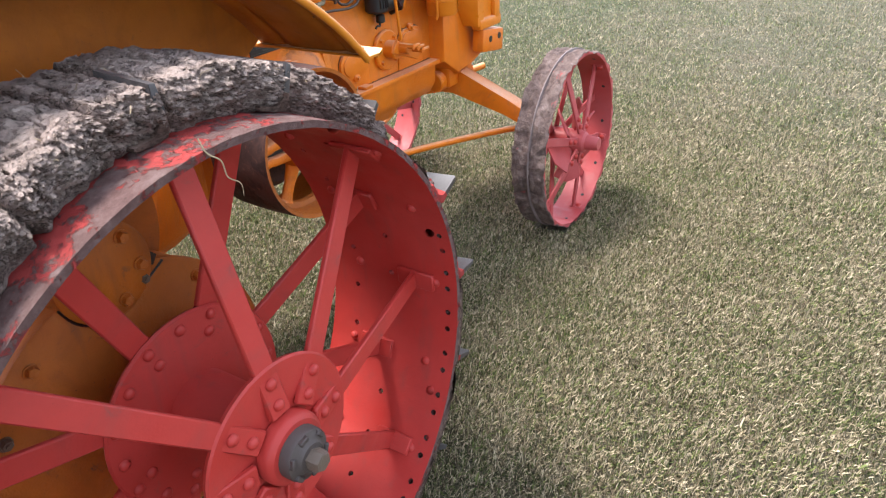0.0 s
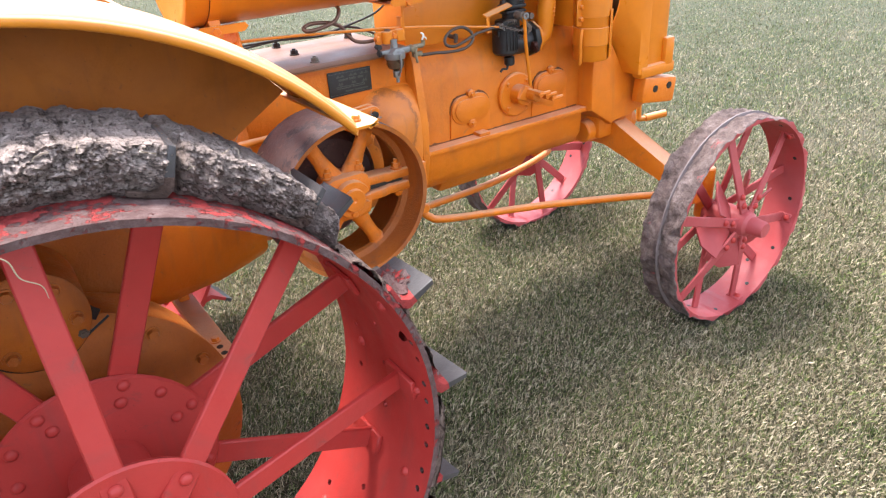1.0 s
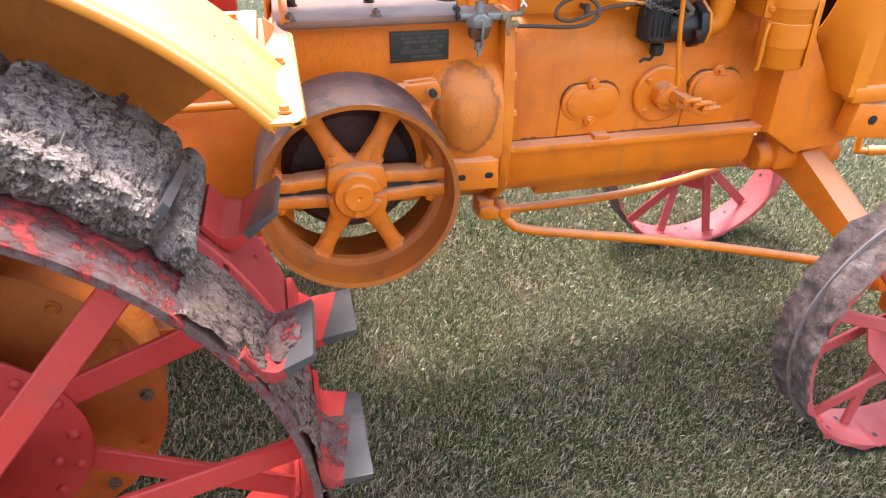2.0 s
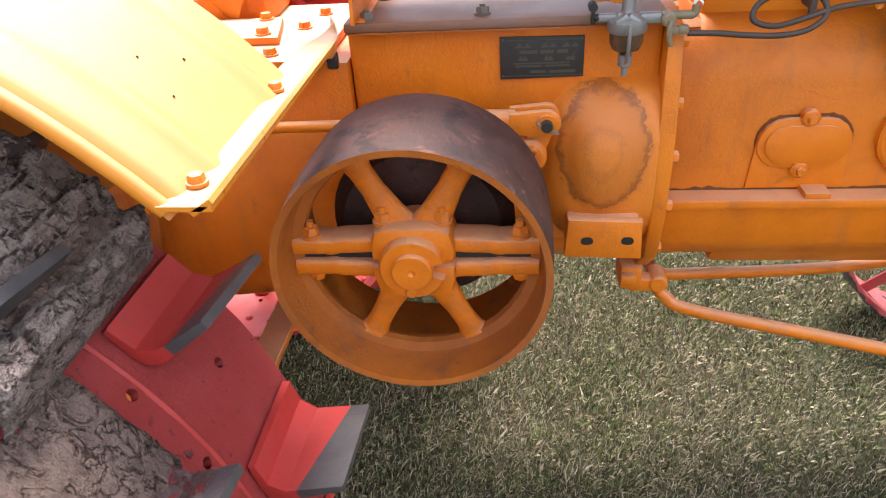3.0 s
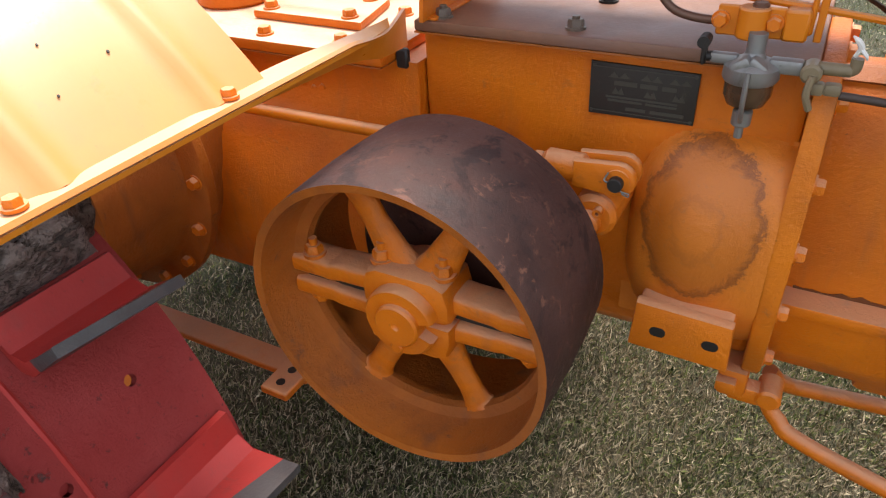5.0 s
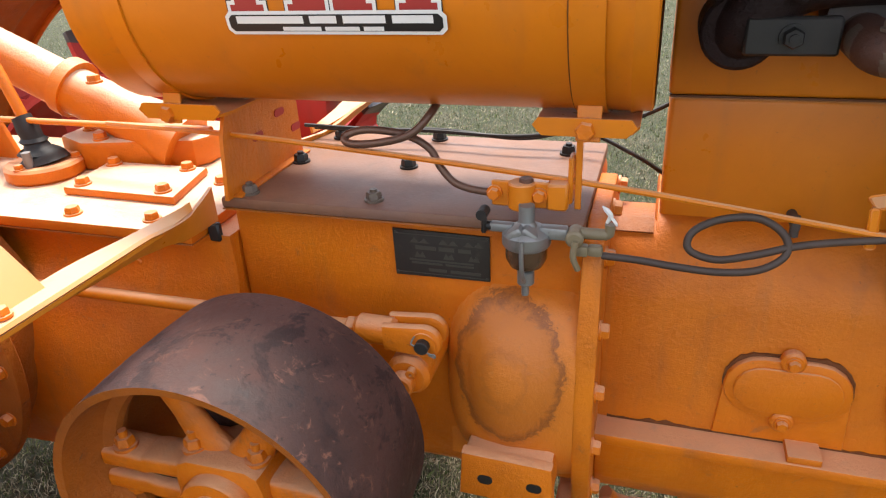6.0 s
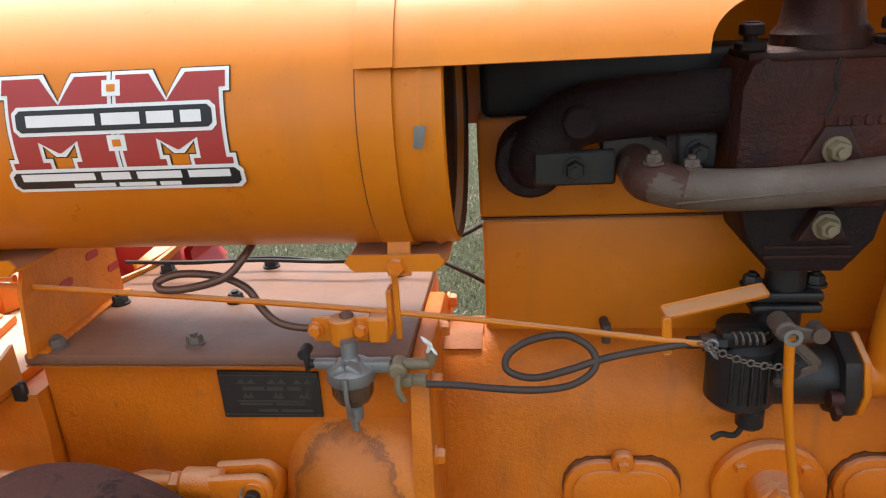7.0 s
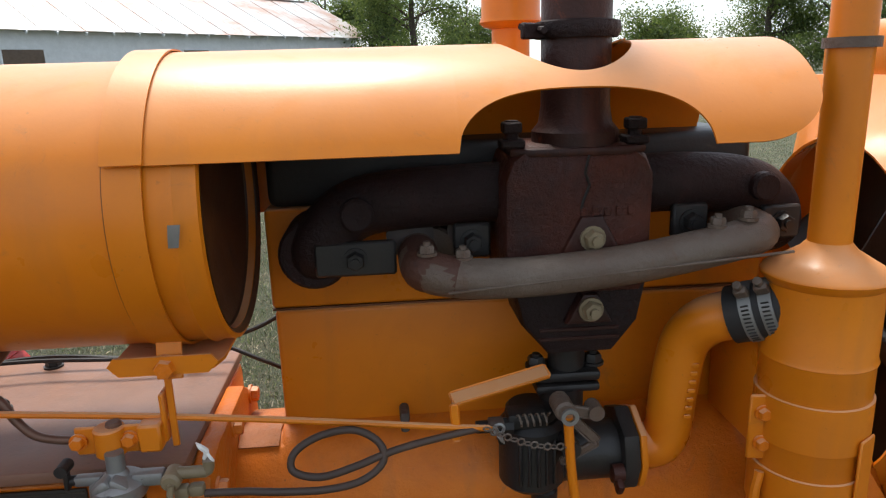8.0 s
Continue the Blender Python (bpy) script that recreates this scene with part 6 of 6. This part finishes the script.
# ---- fuel strainer, lines and rods ----
strainer = part("fuel_strainer", B(lathe([(0.0, 1.104), (0.010, 1.104), (0.013, 1.098), (0.024, 1.094), (0.030, 1.089), (0.0305, 1.076), (0.028, 1.072), (0, 1.072)], "z", T(1.996, 1.418, 0), 28), cyl(0.010, 1.10, 1.125, "z", T(1.996, 1.418, 0), 14),
                                   box((0.034, 0.016, 0.016), T(2.030, 1.418, 1.092), 0.003), box((0.03, 0.012, 0.012), T(1.965, 1.418, 1.094), 0.003)), ZINC, tractor, "glass fuel strainer bowl on an orange bracket")
part("ridge", B(box((0.022, 0.03, 0.012), T(2.003, 1.410, 1.094) @ rot(35, "Y"), 0.004), box((0.022, 0.03, 0.012), T(1.985, 1.408, 1.094) @ rot(-35, "Y"), 0.004)), ZINC, strainer)
GLASS = Mat("amber_bowl_glass", 0.12)
GLASS.colour(GLASS.ramp(GLASS.noise(20, 3), (0.3, (0.10, 0.055, 0.03)), (0.7, (0.17, 0.10, 0.055))))
GLASS.b.inputs["Transmission Weight"].default_value = 0.35
part("bowl", B(lathe([(0.0265, 1.072), (0.026, 1.056), (0.021, 1.045), (0.013, 1.041), (0, 1.041)], "z", T(1.996, 1.418, 0), 28)), GLASS.m, strainer, "amber glass bowl")
part("bail", B(tube([(1.996, 1.386, 1.090), (1.996, 1.385, 1.064), (1.996, 1.392, 1.040), (1.996, 1.405, 1.026)], 0.003, 8, 4), cyl(0.011, 1.018, 1.038, "z", T(1.996, 1.415, 0), 14, 0.002), cyl(0.005, 1.004, 1.02, "z", T(1.996, 1.412, 0), 8)), ZINC, strainer)
part("tap", B(cyl(0.006, 1.940, 1.965, "x", T(0, 1.418, 1.094), 10), cyl(0.007, 1.405, 1.425, "y", T(1.942, 0, 1.112), 12), box((0.006, 0.01, 0.03), T(1.943, 1.415, 1.10), 0.002, 1)), BLACK, strainer)
part("bracket", B(box((0.075, 0.005, 0.034), T(1.985, 1.440, 1.130), 0.002, 1), cyl(0.017, 1.113, 1.147, "z", T(1.986, 1.438, 0), 18, 0.002), box((0.026, 0.03, 0.034), T(2.030, 1.447, 1.130), 0.003, 1), box((0.006, 0.026, 0.06), T(2.044, 1.458, 1.148), 0.002, 1)), ORANGE, strainer)
for x in (1.952, 2.008):
    put("bolt", BOLT_S, strainer, T(x, 1.436, 1.131) @ TO["-y"] @ rot(x * 900, "Z"))
part("valve", B(cyl(0.011, 1.402, 1.430, "y", T(2.056, 0, 1.090), 16, 0.003), cyl(0.007, 2.06, 2.095, "x", T(0, 1.418, 1.094), 12, 0.002), tube([(2.086, 1.418, 1.094), (2.095, 1.418, 1.096), (2.096, 1.418, 1.108)], 0.0065, 10, 4), tube([(2.058, 1.400, 1.09), (2.056, 1.398, 1.07), (2.062, 1.402, 1.052)], 0.004, 8, 4), box((0.016, 0.014, 0.014), T(2.064, 1.416, 1.072), 0.003), box((0.018, 0.014, 0.014), T(2.080, 1.418, 1.072), 0.004)), BRASS, strainer, "tarnished brass shut-off valve")
part("rag", B(tube([(2.092, 1.417, 1.110), (2.096, 1.415, 1.120), (2.091, 1.412, 1.128), (2.086, 1.416, 1.131)], [0.002, 0.0035, 0.003, 0.001], 7, 5), tube([(2.096, 1.415, 1.119), (2.102, 1.410, 1.114), (2.104, 1.412, 1.109)], [0.002, 0.002, 0.001], 6, 4)), WHITE, strainer, "scrap of white tape")
part("fuel_line", B(tube([(2.085, 1.418, 1.086), (2.13, 1.418, 1.084), (2.17, 1.418, 1.080), (2.22, 1.420, 1.077), (2.262, 1.425, 1.082), (2.288, 1.432, 1.100), (2.284, 1.44, 1.122), (2.255, 1.444, 1.138), (2.215, 1.442, 1.134), (2.186, 1.436, 1.118), (2.184, 1.430, 1.098), (2.215, 1.428, 1.089), (2.255, 1.430, 1.098), (2.300, 1.438, 1.110), (2.35, 1.455, 1.112), (2.43, 1.48, 1.112)], 0.0046, 10, 6), box((0.02, 0.016, 0.016), T(2.430, 1.48, 1.112), 0.003)), LINEBROWN, tractor, "dark looped fuel line to the carburettor")
part("copper_line", B(tube([(1.862, 1.50, 1.25), (1.858, 1.47, 1.238), (1.835, 1.455, 1.215), (1.79, 1.45, 1.203), (1.75, 1.452, 1.200), (1.742, 1.46, 1.208), (1.77, 1.47, 1.214), (1.82, 1.47, 1.210), (1.856, 1.465, 1.195), (1.872, 1.462, 1.170), (1.895, 1.458, 1.150), (1.935, 1.455, 1.144), (1.972, 1.452, 1.150), (1.990, 1.442, 1.160)], 0.0052, 10, 6), cyl(0.009, 1.142, 1.172, "z", T(1.988, 1.440, 0), 10, 0.002), cyl(0.013, 1.144, 1.152, "z", T(1.988, 1.440, 0), 10)), COPPER, tractor, "dull copper fuel pipe looping under the tank")
part("throttle_rod", B(tube([(1.30, 1.52, 1.19), (1.615, 1.462, 1.198), (2.05, 1.455, 1.165), (2.375, 1.47, 1.118), (2.43, 1.475, 1.110)], 0.0042, 8, 4)), ORANGE, tractor, "thin orange throttle rod")
part("rod_end", B(lathe([(0.006, -0.0015), (0.0085, 0), (0.006, 0.0015), (0.004, 0)], "y", T(2.432, 1.468, 1.112), 12, True), tube([(2.425, 1.462, 1.112), (2.436, 1.455, 1.10), (2.425, 1.455, 1.125)], 0.0014, 5, 3)), ZINC, tractor)
part("link_guide", B(bar_between((2.374, 1.480, 1.150), (2.503, 1.508, 1.168), 0.022, 0.0025, (0, -0.5, 1)), bar_between((2.377, 1.470, 1.150), (2.380, 1.470, 1.098), 0.012, 0.003, (0, -1, 0))), ORANGE, tractor, "bent orange sheet strip by the carburettor")
part("drain_tap", B(cyl(0.007, 1.565, 1.60, "y", T(2.318, 0, 1.083), 10), box((0.012, 0.014, 0.02), T(2.318, 1.565, 1.085), 0.003), cyl(0.006, 1.066, 1.085, "z", T(2.318, 1.565, 0), 10)), NUT, tractor)
for y, z, s in ((1.70, 1.142, 0.0), (1.735, 1.128, 1.7)):
    part("cable", B(tube([(1.55, y, z + 0.004), (1.66, y, z + 0.002), (1.78, y + 0.01, z + 0.006 * math.sin(s)), (1.92, y, z), (2.02, y + 0.01, z + 0.012), (2.10, y, z + 0.035 - 0.03 * s), (2.16, y + 0.02, z + 0.06 - 0.07 * s)], 0.0035, 8, 6)), RUBBER, tractor, "thin black electric cable")

strainer.matrix_basis = T(-0.003, 0, 0.020)

# ---- name plate ----
PLATE_AT = T(0.006, -0.001, 0.003)
plate = part("name_plate", B(slab([(1.790, 1.001), (1.789, 1.073), (1.928, 1.071), (1.928, 1.003)], 1.4655, 1.4695, "y", None, 0.0008)), PLATE, tractor, "tarnished dark metal name plate with worn relief", PLATE_AT)
DULL = paint("dull_plate_relief", (0.065, 0.060, 0.046), (0.05, 0.045, 0.036), 0.42, (0.04, 0.035, 0.03), 0.4, 0.2)
part("relief_edge", B(span(1.795, 1.923, 1.4648, 1.4660, 1.066, 1.0672, 0), span(1.795, 1.923, 1.4648, 1.4660, 1.0062, 1.0074, 0)), DULL, plate)
for x0, x1, z0, z1 in ((1.822, 1.852, 1.044, 1.050), (1.856, 1.878, 1.044, 1.050), (1.884, 1.902, 1.044, 1.050), (1.812, 1.905, 1.0265, 1.029), (1.815, 1.86, 1.0215, 1.0245), (1.865, 1.905, 1.0215, 1.0245), (1.84, 1.866, 1.011, 1.0155), (1.872, 1.915, 1.011, 1.0155)):
    part("bar", B(span(x0, x1, 1.4648, 1.4660, z0, z1, 0)), DULL, plate)
for x in (1.820, 1.862, 1.898):
    part("relief", B(slab([(x, 1.032), (x + 0.004, 1.041), (x + 0.008, 1.035), (x + 0.012, 1.041), (x + 0.016, 1.032)], 1.4648, 1.4660, "y"), slab([(x - 0.006, 1.054), (x + 0.001, 1.062), (x + 0.008, 1.054), (x + 0.015, 1.062), (x + 0.022, 1.054)], 1.4648, 1.466, "y")), DULL, plate)
for x, z in ((1.794, 1.0065), (1.924, 1.007), (1.794, 1.068), (1.924, 1.067)):
    part("pin", B(cyl(0.0022, 1.4640, 1.4660, "y", T(x, 0, z), 8)), DULL, plate)

# ---- steering gear and levers on the gear case ----
ped = part("steering_pedestal", B(slab([(1.065, 1.622), (1.27, 1.672), (1.285, 1.70), (1.28, 1.80), (0.98, 1.80), (0.985, 1.66)], 1.064, 1.118, "z", None, 0.008),
                                  tube([(1.235, 1.70, 1.098), (1.18, 1.70, 1.125), (1.10, 1.69, 1.163), (0.93, 1.68, 1.243), (0.45, 1.66, 1.48)], [0.062, 0.054, 0.046, 0.044, 0.038], 22, 5)), SUNDUSTCAST, tractor, "orange steering column pedestal")
d = Vector((0.18, 0, -0.084)).normalized()
c0 = Vector((1.016, 1.69, 1.202))
part("collar", B(tube([c0 - d * 0.012, c0 + d * 0.012], 0.056, 26, 0)), CAST, ped)
bolt(ped, 1.108, 1.65, 1.223, "z")
for x, y in ((1.090, 1.648), (1.225, 1.695), (1.02, 1.70)):
    bolt(ped, x, y, 1.118, "z", None, x * 400)
lever = part("gear_lever", B(cyl(0.068, 1.064, 1.092, "z", T(1.005, 1.585, 0), 32, 0.005), tube([(0.995, 1.585, 1.15), (0.965, 1.59, 1.23), (0.92, 1.60, 1.34), (0.90, 1.60, 1.5)], 0.010, 12, 4)), CAST, tractor, "orange gear lever with a torn black boot")
part("boot", B(tube([(1.006, 1.585, 1.090), (1.004, 1.585, 1.100), (1.000, 1.585, 1.112), (0.996, 1.586, 1.128), (0.988, 1.587, 1.150), (0.980, 1.588, 1.172)], [0.046, 0.040, 0.026, 0.019, 0.020, 0.017], 14, 5), lathe([(0.030, 1.104), (0.037, 1.109), (0.030, 1.114)], "z", T(1.003, 1.583, 0) @ rot(0, "X"), 18), lathe([(0.020, 1.124), (0.025, 1.129), (0.019, 1.135)], "z", T(0.995, 1.586, 0), 16)), RUBBER, lever, "torn black rubber boot")
for k in range(3):
    a = radians(30 + 120 * k)
    bolt(lever, 1.005 + 0.055 * math.cos(a), 1.585 + 0.055 * math.sin(a), 1.092, "z", BOLT_S)
ped.matrix_basis = T(0.062, 0, 0)
lever.matrix_basis = T(0.060, 0.006, 0)
part("brake_quadrant", B(slab([(0.70, 1.05), (0.74, 1.20), (0.80, 1.30), (0.90, 1.14), (0.93, 1.06)], 1.66, 1.672, "y", None, 0.003), cyl(0.048, 1.63, 1.66, "y", T(0.83, 0, 1.105), 28, 0.004), cyl(0.012, 1.61, 1.63, "y", T(0.825, 0, 1.10), 10)), CAST, tractor, "orange lever quadrant")
part("shift_rod", B(tube([(0.848, 1.600, 1.164), (1.155, 1.585, 1.167), (1.461, 1.56, 1.175)], 0.0055, 10, 3)), ORANGE, tractor)
part("grease_fitting", B(cyl(0.008, 1.085, 1.085 + 0.035, "z", T(1.075, 1.55, 0) @ rot(0, "X"), 10)), ZINC, tractor)

# ---- hitch bars under the gear case ----
hitch = part("drawbar", B(box((0.062, 0.66, 0.018), T(1.30, 1.57, 0.452), 0.003, 1), box((0.62, 0.055, 0.016), T(1.02, 1.325, 0.442), 0.003, 1), box((0.03, 0.03, 0.15), T(1.30, 1.62, 0.52), 0.004, 1)), CAST, tractor, "orange perforated drawbar under the axle")
for y in (1.265, 1.30):
    part("hole", B(cyl(0.009, 0.4612, 0.4622, "z", T(1.30, y, 0), 12)), BLACK, hitch)
bolt(hitch, 1.30, 1.335, 0.461, "z")
for x in (0.82, 0.90):
    part("hole", B(cyl(0.009, 0.4502, 0.4512, "z", T(x, 1.325, 0), 12)), BLACK, hitch)
for x, z in ((1.38, 0.845), (1.30, 0.86)):
    bolt(gear, x, 1.456, z, "-y")

# ---- a long red box beyond the gear case ----
red_box = part("toolbox", B(span(0.70, 1.440, 2.000, 2.085, 0.955, 1.128, 0.005)), RED, tractor, "long red sheet-metal box beside the far mudguard")
part("lid", B(span(0.695, 1.446, 1.994, 2.090, 1.1285, 1.140, 0.003)), RED, red_box)

# ---- filler pipe behind the hood ----
part("filler_pipe", B(lathe([(0, 1.47), (0.028, 1.47), (0.028, 1.600), (0.040, 1.604), (0.046, 1.610), (0.043, 1.618), (0.043, 1.70), (0, 1.70)], "z", T(2.503, 1.76, 0), 28)), ORANGE, tractor, "orange breather pipe behind the hood")

# ---- what stands behind: barn, trees, picnic table ----
SIDING = paint("weathered_white_siding", (0.62, 0.64, 0.66), (0.54, 0.56, 0.58), 0.7, (0.4, 0.4, 0.4), 0.25, 0.3)
k = Mat("rusty_metal_roof", 0.5)
k.co = k.t.nodes.new("ShaderNodeNewGeometry").outputs["Position"]
k.colour(k.mix(k.ramp(k.noise(0.55, 8, 0.7, 0.5), (0.42, 0.0), (0.62, 0.85)), k.mix(k.noise(4, 5), (0.50, 0.50, 0.50), (0.36, 0.37, 0.38)), (0.34, 0.20, 0.15)))
k.b.inputs["Metallic"].default_value = 0.25
ROOFMETAL = k.m
BROWN = paint("brown_board", (0.12, 0.085, 0.06), (0.09, 0.065, 0.05), 0.7)
LEAF = Mat("tree_leaves", 0.6)
LEAF.colour(LEAF.ramp(LEAF.island(), (0.0, (0.030, 0.052, 0.018)), (0.5, (0.055, 0.085, 0.026)), (1.0, (0.11, 0.14, 0.040))))
shine = LEAF.t.nodes.new("ShaderNodeBsdfTranslucent")
LEAF.link(LEAF.ramp(LEAF.island(), (0.0, (0.10, 0.17, 0.03)), (1.0, (0.26, 0.32, 0.07))), shine.inputs["Color"])
both = LEAF.t.nodes.new("ShaderNodeMixShader")
both.inputs[0].default_value = 0.45
LEAF.link(LEAF.b.outputs[0], both.inputs[1])
LEAF.link(shine.outputs[0], both.inputs[2])
LEAF.link(both.outputs[0], LEAF.t.nodes["Material Output"].inputs["Surface"])
LEAF = LEAF.m
BARK = paint("bark", (0.085, 0.065, 0.05), (0.06, 0.047, 0.038), 0.9)


def barn():
    A, Bp = Vector((-29.9, 11.5, 0)), Vector((1.35, 45.2, 0))
    d = (Bp - A).normalized()
    n = Vector((-d.y, d.x, 0))                       # away from the camera
    L = (Bp - A).length
    m = Matrix((d, n, Vector((0, 0, 1)))).transposed().to_4x4()
    m.translation = A
    b = new("barn")
    b.matrix_basis = m
    tagged(b, "long white barn with a rusty metal roof", "barn")

    def p(name, bm, mat, label=""):
        ob = new(name, mesh_of(name, bm, mat))
        ob.parent = b
        return tagged(ob, label)
    wall = p("wall", B(span(0, L, 0.45, 0.60, 0, 3.75, 0), slab([(0.6, 0), (10.4, 0), (10.4, 3.75), (5.5, 6.0), (0.6, 3.75)], L - 0.15, L, "x"), slab([(0.6, 0), (10.4, 0), (10.4, 3.75), (5.5, 6.0), (0.6, 3.75)], 0, 0.15, "x"), span(0, L, 10.4, 10.55, 0, 3.75, 0)), SIDING, "weathered white board wall")
    for s0, s1 in ((25.9, 27.5), (34.0, 35.4), (17, 18.4)):
        w = new("window", mesh_of("window", B(span(s0, s1, 0.40, 0.455, 1.9, 2.85, 0.01)), BROWN))
        w.parent = b
        fr = new("frame", mesh_of("frame", B(span(s0 - 0.08, s0, 0.38, 0.455, 1.85, 2.9, 0.01), span(s1, s1 + 0.08, 0.38, 0.455, 1.85, 2.9, 0.01), span(s0 - 0.08, s1 + 0.08, 0.38, 0.455, 2.85, 2.92, 0.01)), SIDING))
        fr.parent = w
    one = mesh_of("roof_sheet", B(box((0.92, 6.2, 0.02), T(0.45, 0, 0) @ rot(24.6, "X"), 0), box((0.04, 6.2, 0.03), T(0, 0, 0.012) @ rot(24.6, "X"), 0)), ROOFMETAL)
    roof = p("roof", B(box((L + 1, 6.2, 0.03), T(L / 2, 8.2, 4.88) @ rot(-24.6, "X"), 0)), ROOFMETAL, "grey metal roof streaked with rust")
    for k in range(int(L / 0.9) + 2):                 # overlapping sheets, each with a raised seam
        o = new("roof_sheet", one)
        o.parent, o.location = roof, (-0.5 + 0.9 * k, 2.83, 4.88 + 0.012 * (k % 2))
    raf = mesh_of("rafter_tail", B(box((0.06, 0.62, 0.13), rot(24.6, "X"), 0)), SIDING)
    for k in range(int(L / 1.2)):
        o = new("rafter_tail", raf)
        o.parent, o.location = b, (0.4 + 1.2 * k, 0.22, 3.61)


barn()


def tree(x, y, h, r, seed, low):
    rng = random.Random(seed)
    t = thing("tree", (x, y, 0), "leafy green tree with low hanging foliage", "tree", "trees beyond the lawn")
    limbs = [tube([(0, 0, 0), (0.1, 0.05, h * 0.2), (-0.1, 0.1, h * 0.45), (0.1, 0, h * 0.8)], [0.34, 0.24, 0.18, 0.05], 10, 4)]
    tips = []
    for _ in range(26):
        z0 = rng.uniform(0.14, 0.7) * h
        a = rng.uniform(0, 2 * math.pi)
        ln = r * rng.uniform(0.5, 1.0) * (1.1 - 0.5 * z0 / h)
        e = Vector((math.cos(a) * ln, math.sin(a) * ln, z0 + rng.uniform(-0.10, 0.22) * h))
        e.z = max(e.z, low)
        limbs.append(tube([(0, 0, z0), e * 0.5 + Vector((0, 0, z0 * 0.5 + 0.3)), e], [0.09, 0.05, 0.015], 6, 4))
        tips += [Vector((0, 0, z0)).lerp(e, u) for u in (0.55, 0.8, 1.0)]
    tr = new("trunk", mesh_of("trunk", B(*limbs), BARK))
    tr.parent = t
    g = np.random.default_rng(seed)
    n = 26000
    pick = g.integers(0, len(tips), n)
    c = np.array([tuple(p) for p in tips])[pick] + g.normal(0, 1, (n, 3)) * np.array([0.62, 0.62, 0.48])
    c[:, 2] = np.maximum(c[:, 2], low * g.uniform(0.7, 1.1, n))
    u = g.normal(0, 1, (n, 3))
    u /= np.linalg.norm(u, axis=1)[:, None]
    v = np.cross(u, g.normal(0, 1, (n, 3)))
    v /= np.linalg.norm(v, axis=1)[:, None]
    s = g.uniform(0.05, 0.12, n)[:, None]
    P = np.stack([c - u * s, c + v * s * 0.55, c + u * s, c - v * s * 0.55], 1).reshape(-1, 3)
    me = bpy.data.meshes.new("crown")
    me.from_pydata(P.tolist(), [], np.arange(4 * n).reshape(-1, 4).tolist())
    me.materials.append(LEAF)
    cr = new("crown", me)
    cr.parent = t
    return t


for x, y, h, r, s, low in ((4.6, 46.0, 11.0, 4.2, 1, 0.9), (2.0, 52.0, 10.0, 3.6, 2, 1.2), (9.4, 58.0, 8.0, 2.8, 7, 1.0), (23.6, 52.0, 4.6, 1.8, 3, 0.8), (19.8, 46.0, 5.4, 2.3, 4, 0.8), (29.0, 48.0, 10.0, 4.2, 5, 0.8), (31.5, 44.0, 10.0, 4.2, 6, 0.8), (-1.5, 56.0, 9.0, 3.4, 8, 1.0)):
    tree(x, y, h, r, s, low)


def picnic_table():
    GREY = paint("weathered_grey_wood", (0.30, 0.31, 0.32), (0.22, 0.22, 0.22), 0.8)
    t = thing("picnic_table", (0.9, 12.2, 0), "weathered grey wooden picnic table on the lawn", "table")
    t.rotation_euler.z = 0.5
    for k in range(5):
        o = new("board", mesh_of("board", B(box((1.8, 0.14, 0.035), T(0, -0.30 + 0.15 * k, 0.74), 0.004, 1)), GREY))
        o.parent = t
    for s in (-0.72, 0.72):
        o = new("bench", mesh_of("bench", B(box((1.8, 0.25, 0.035), T(0, s, 0.44), 0.004, 1)), GREY))
        o.parent = t
    for x in (-0.65, 0.65):
        o = new("leg_frame", mesh_of("leg_frame", B(bar_between((x, -0.55, 0), (x, -0.2, 0.73), 0.09, 0.04, (1, 0, 0)), bar_between((x, 0.55, 0), (x, 0.2, 0.73), 0.09, 0.04, (1, 0, 0)), box((0.04, 1.6, 0.09), T(x, 0, 0.40), 0.003, 1)), GREY))
        o.parent = t


picnic_table()


# ---- a torn root hanging from the muddy rim ----
wheel_root = B(tube([(0.908, 0.604, 1.186), (0.912, 0.597, 1.165), (0.93, 0.594, 1.148), (0.936, 0.595, 1.122), (0.955, 0.594, 1.105), (0.958, 0.596, 1.084)], [0.0014, 0.0012, 0.0011, 0.0010, 0.0008, 0.0005], 6, 6))
part("root", wheel_root, STRAW, tractor, "thin dry root hanging from the rim")

for x, z in ((1.315, 0.985), (1.335, 0.978), (1.352, 0.982)):
    part("cast_mark", B(box((0.012, 0.006, 0.012), T(x, 1.4535, z) @ rot(x * 900, "Y"), 0.002, 1)), CAST, gear)
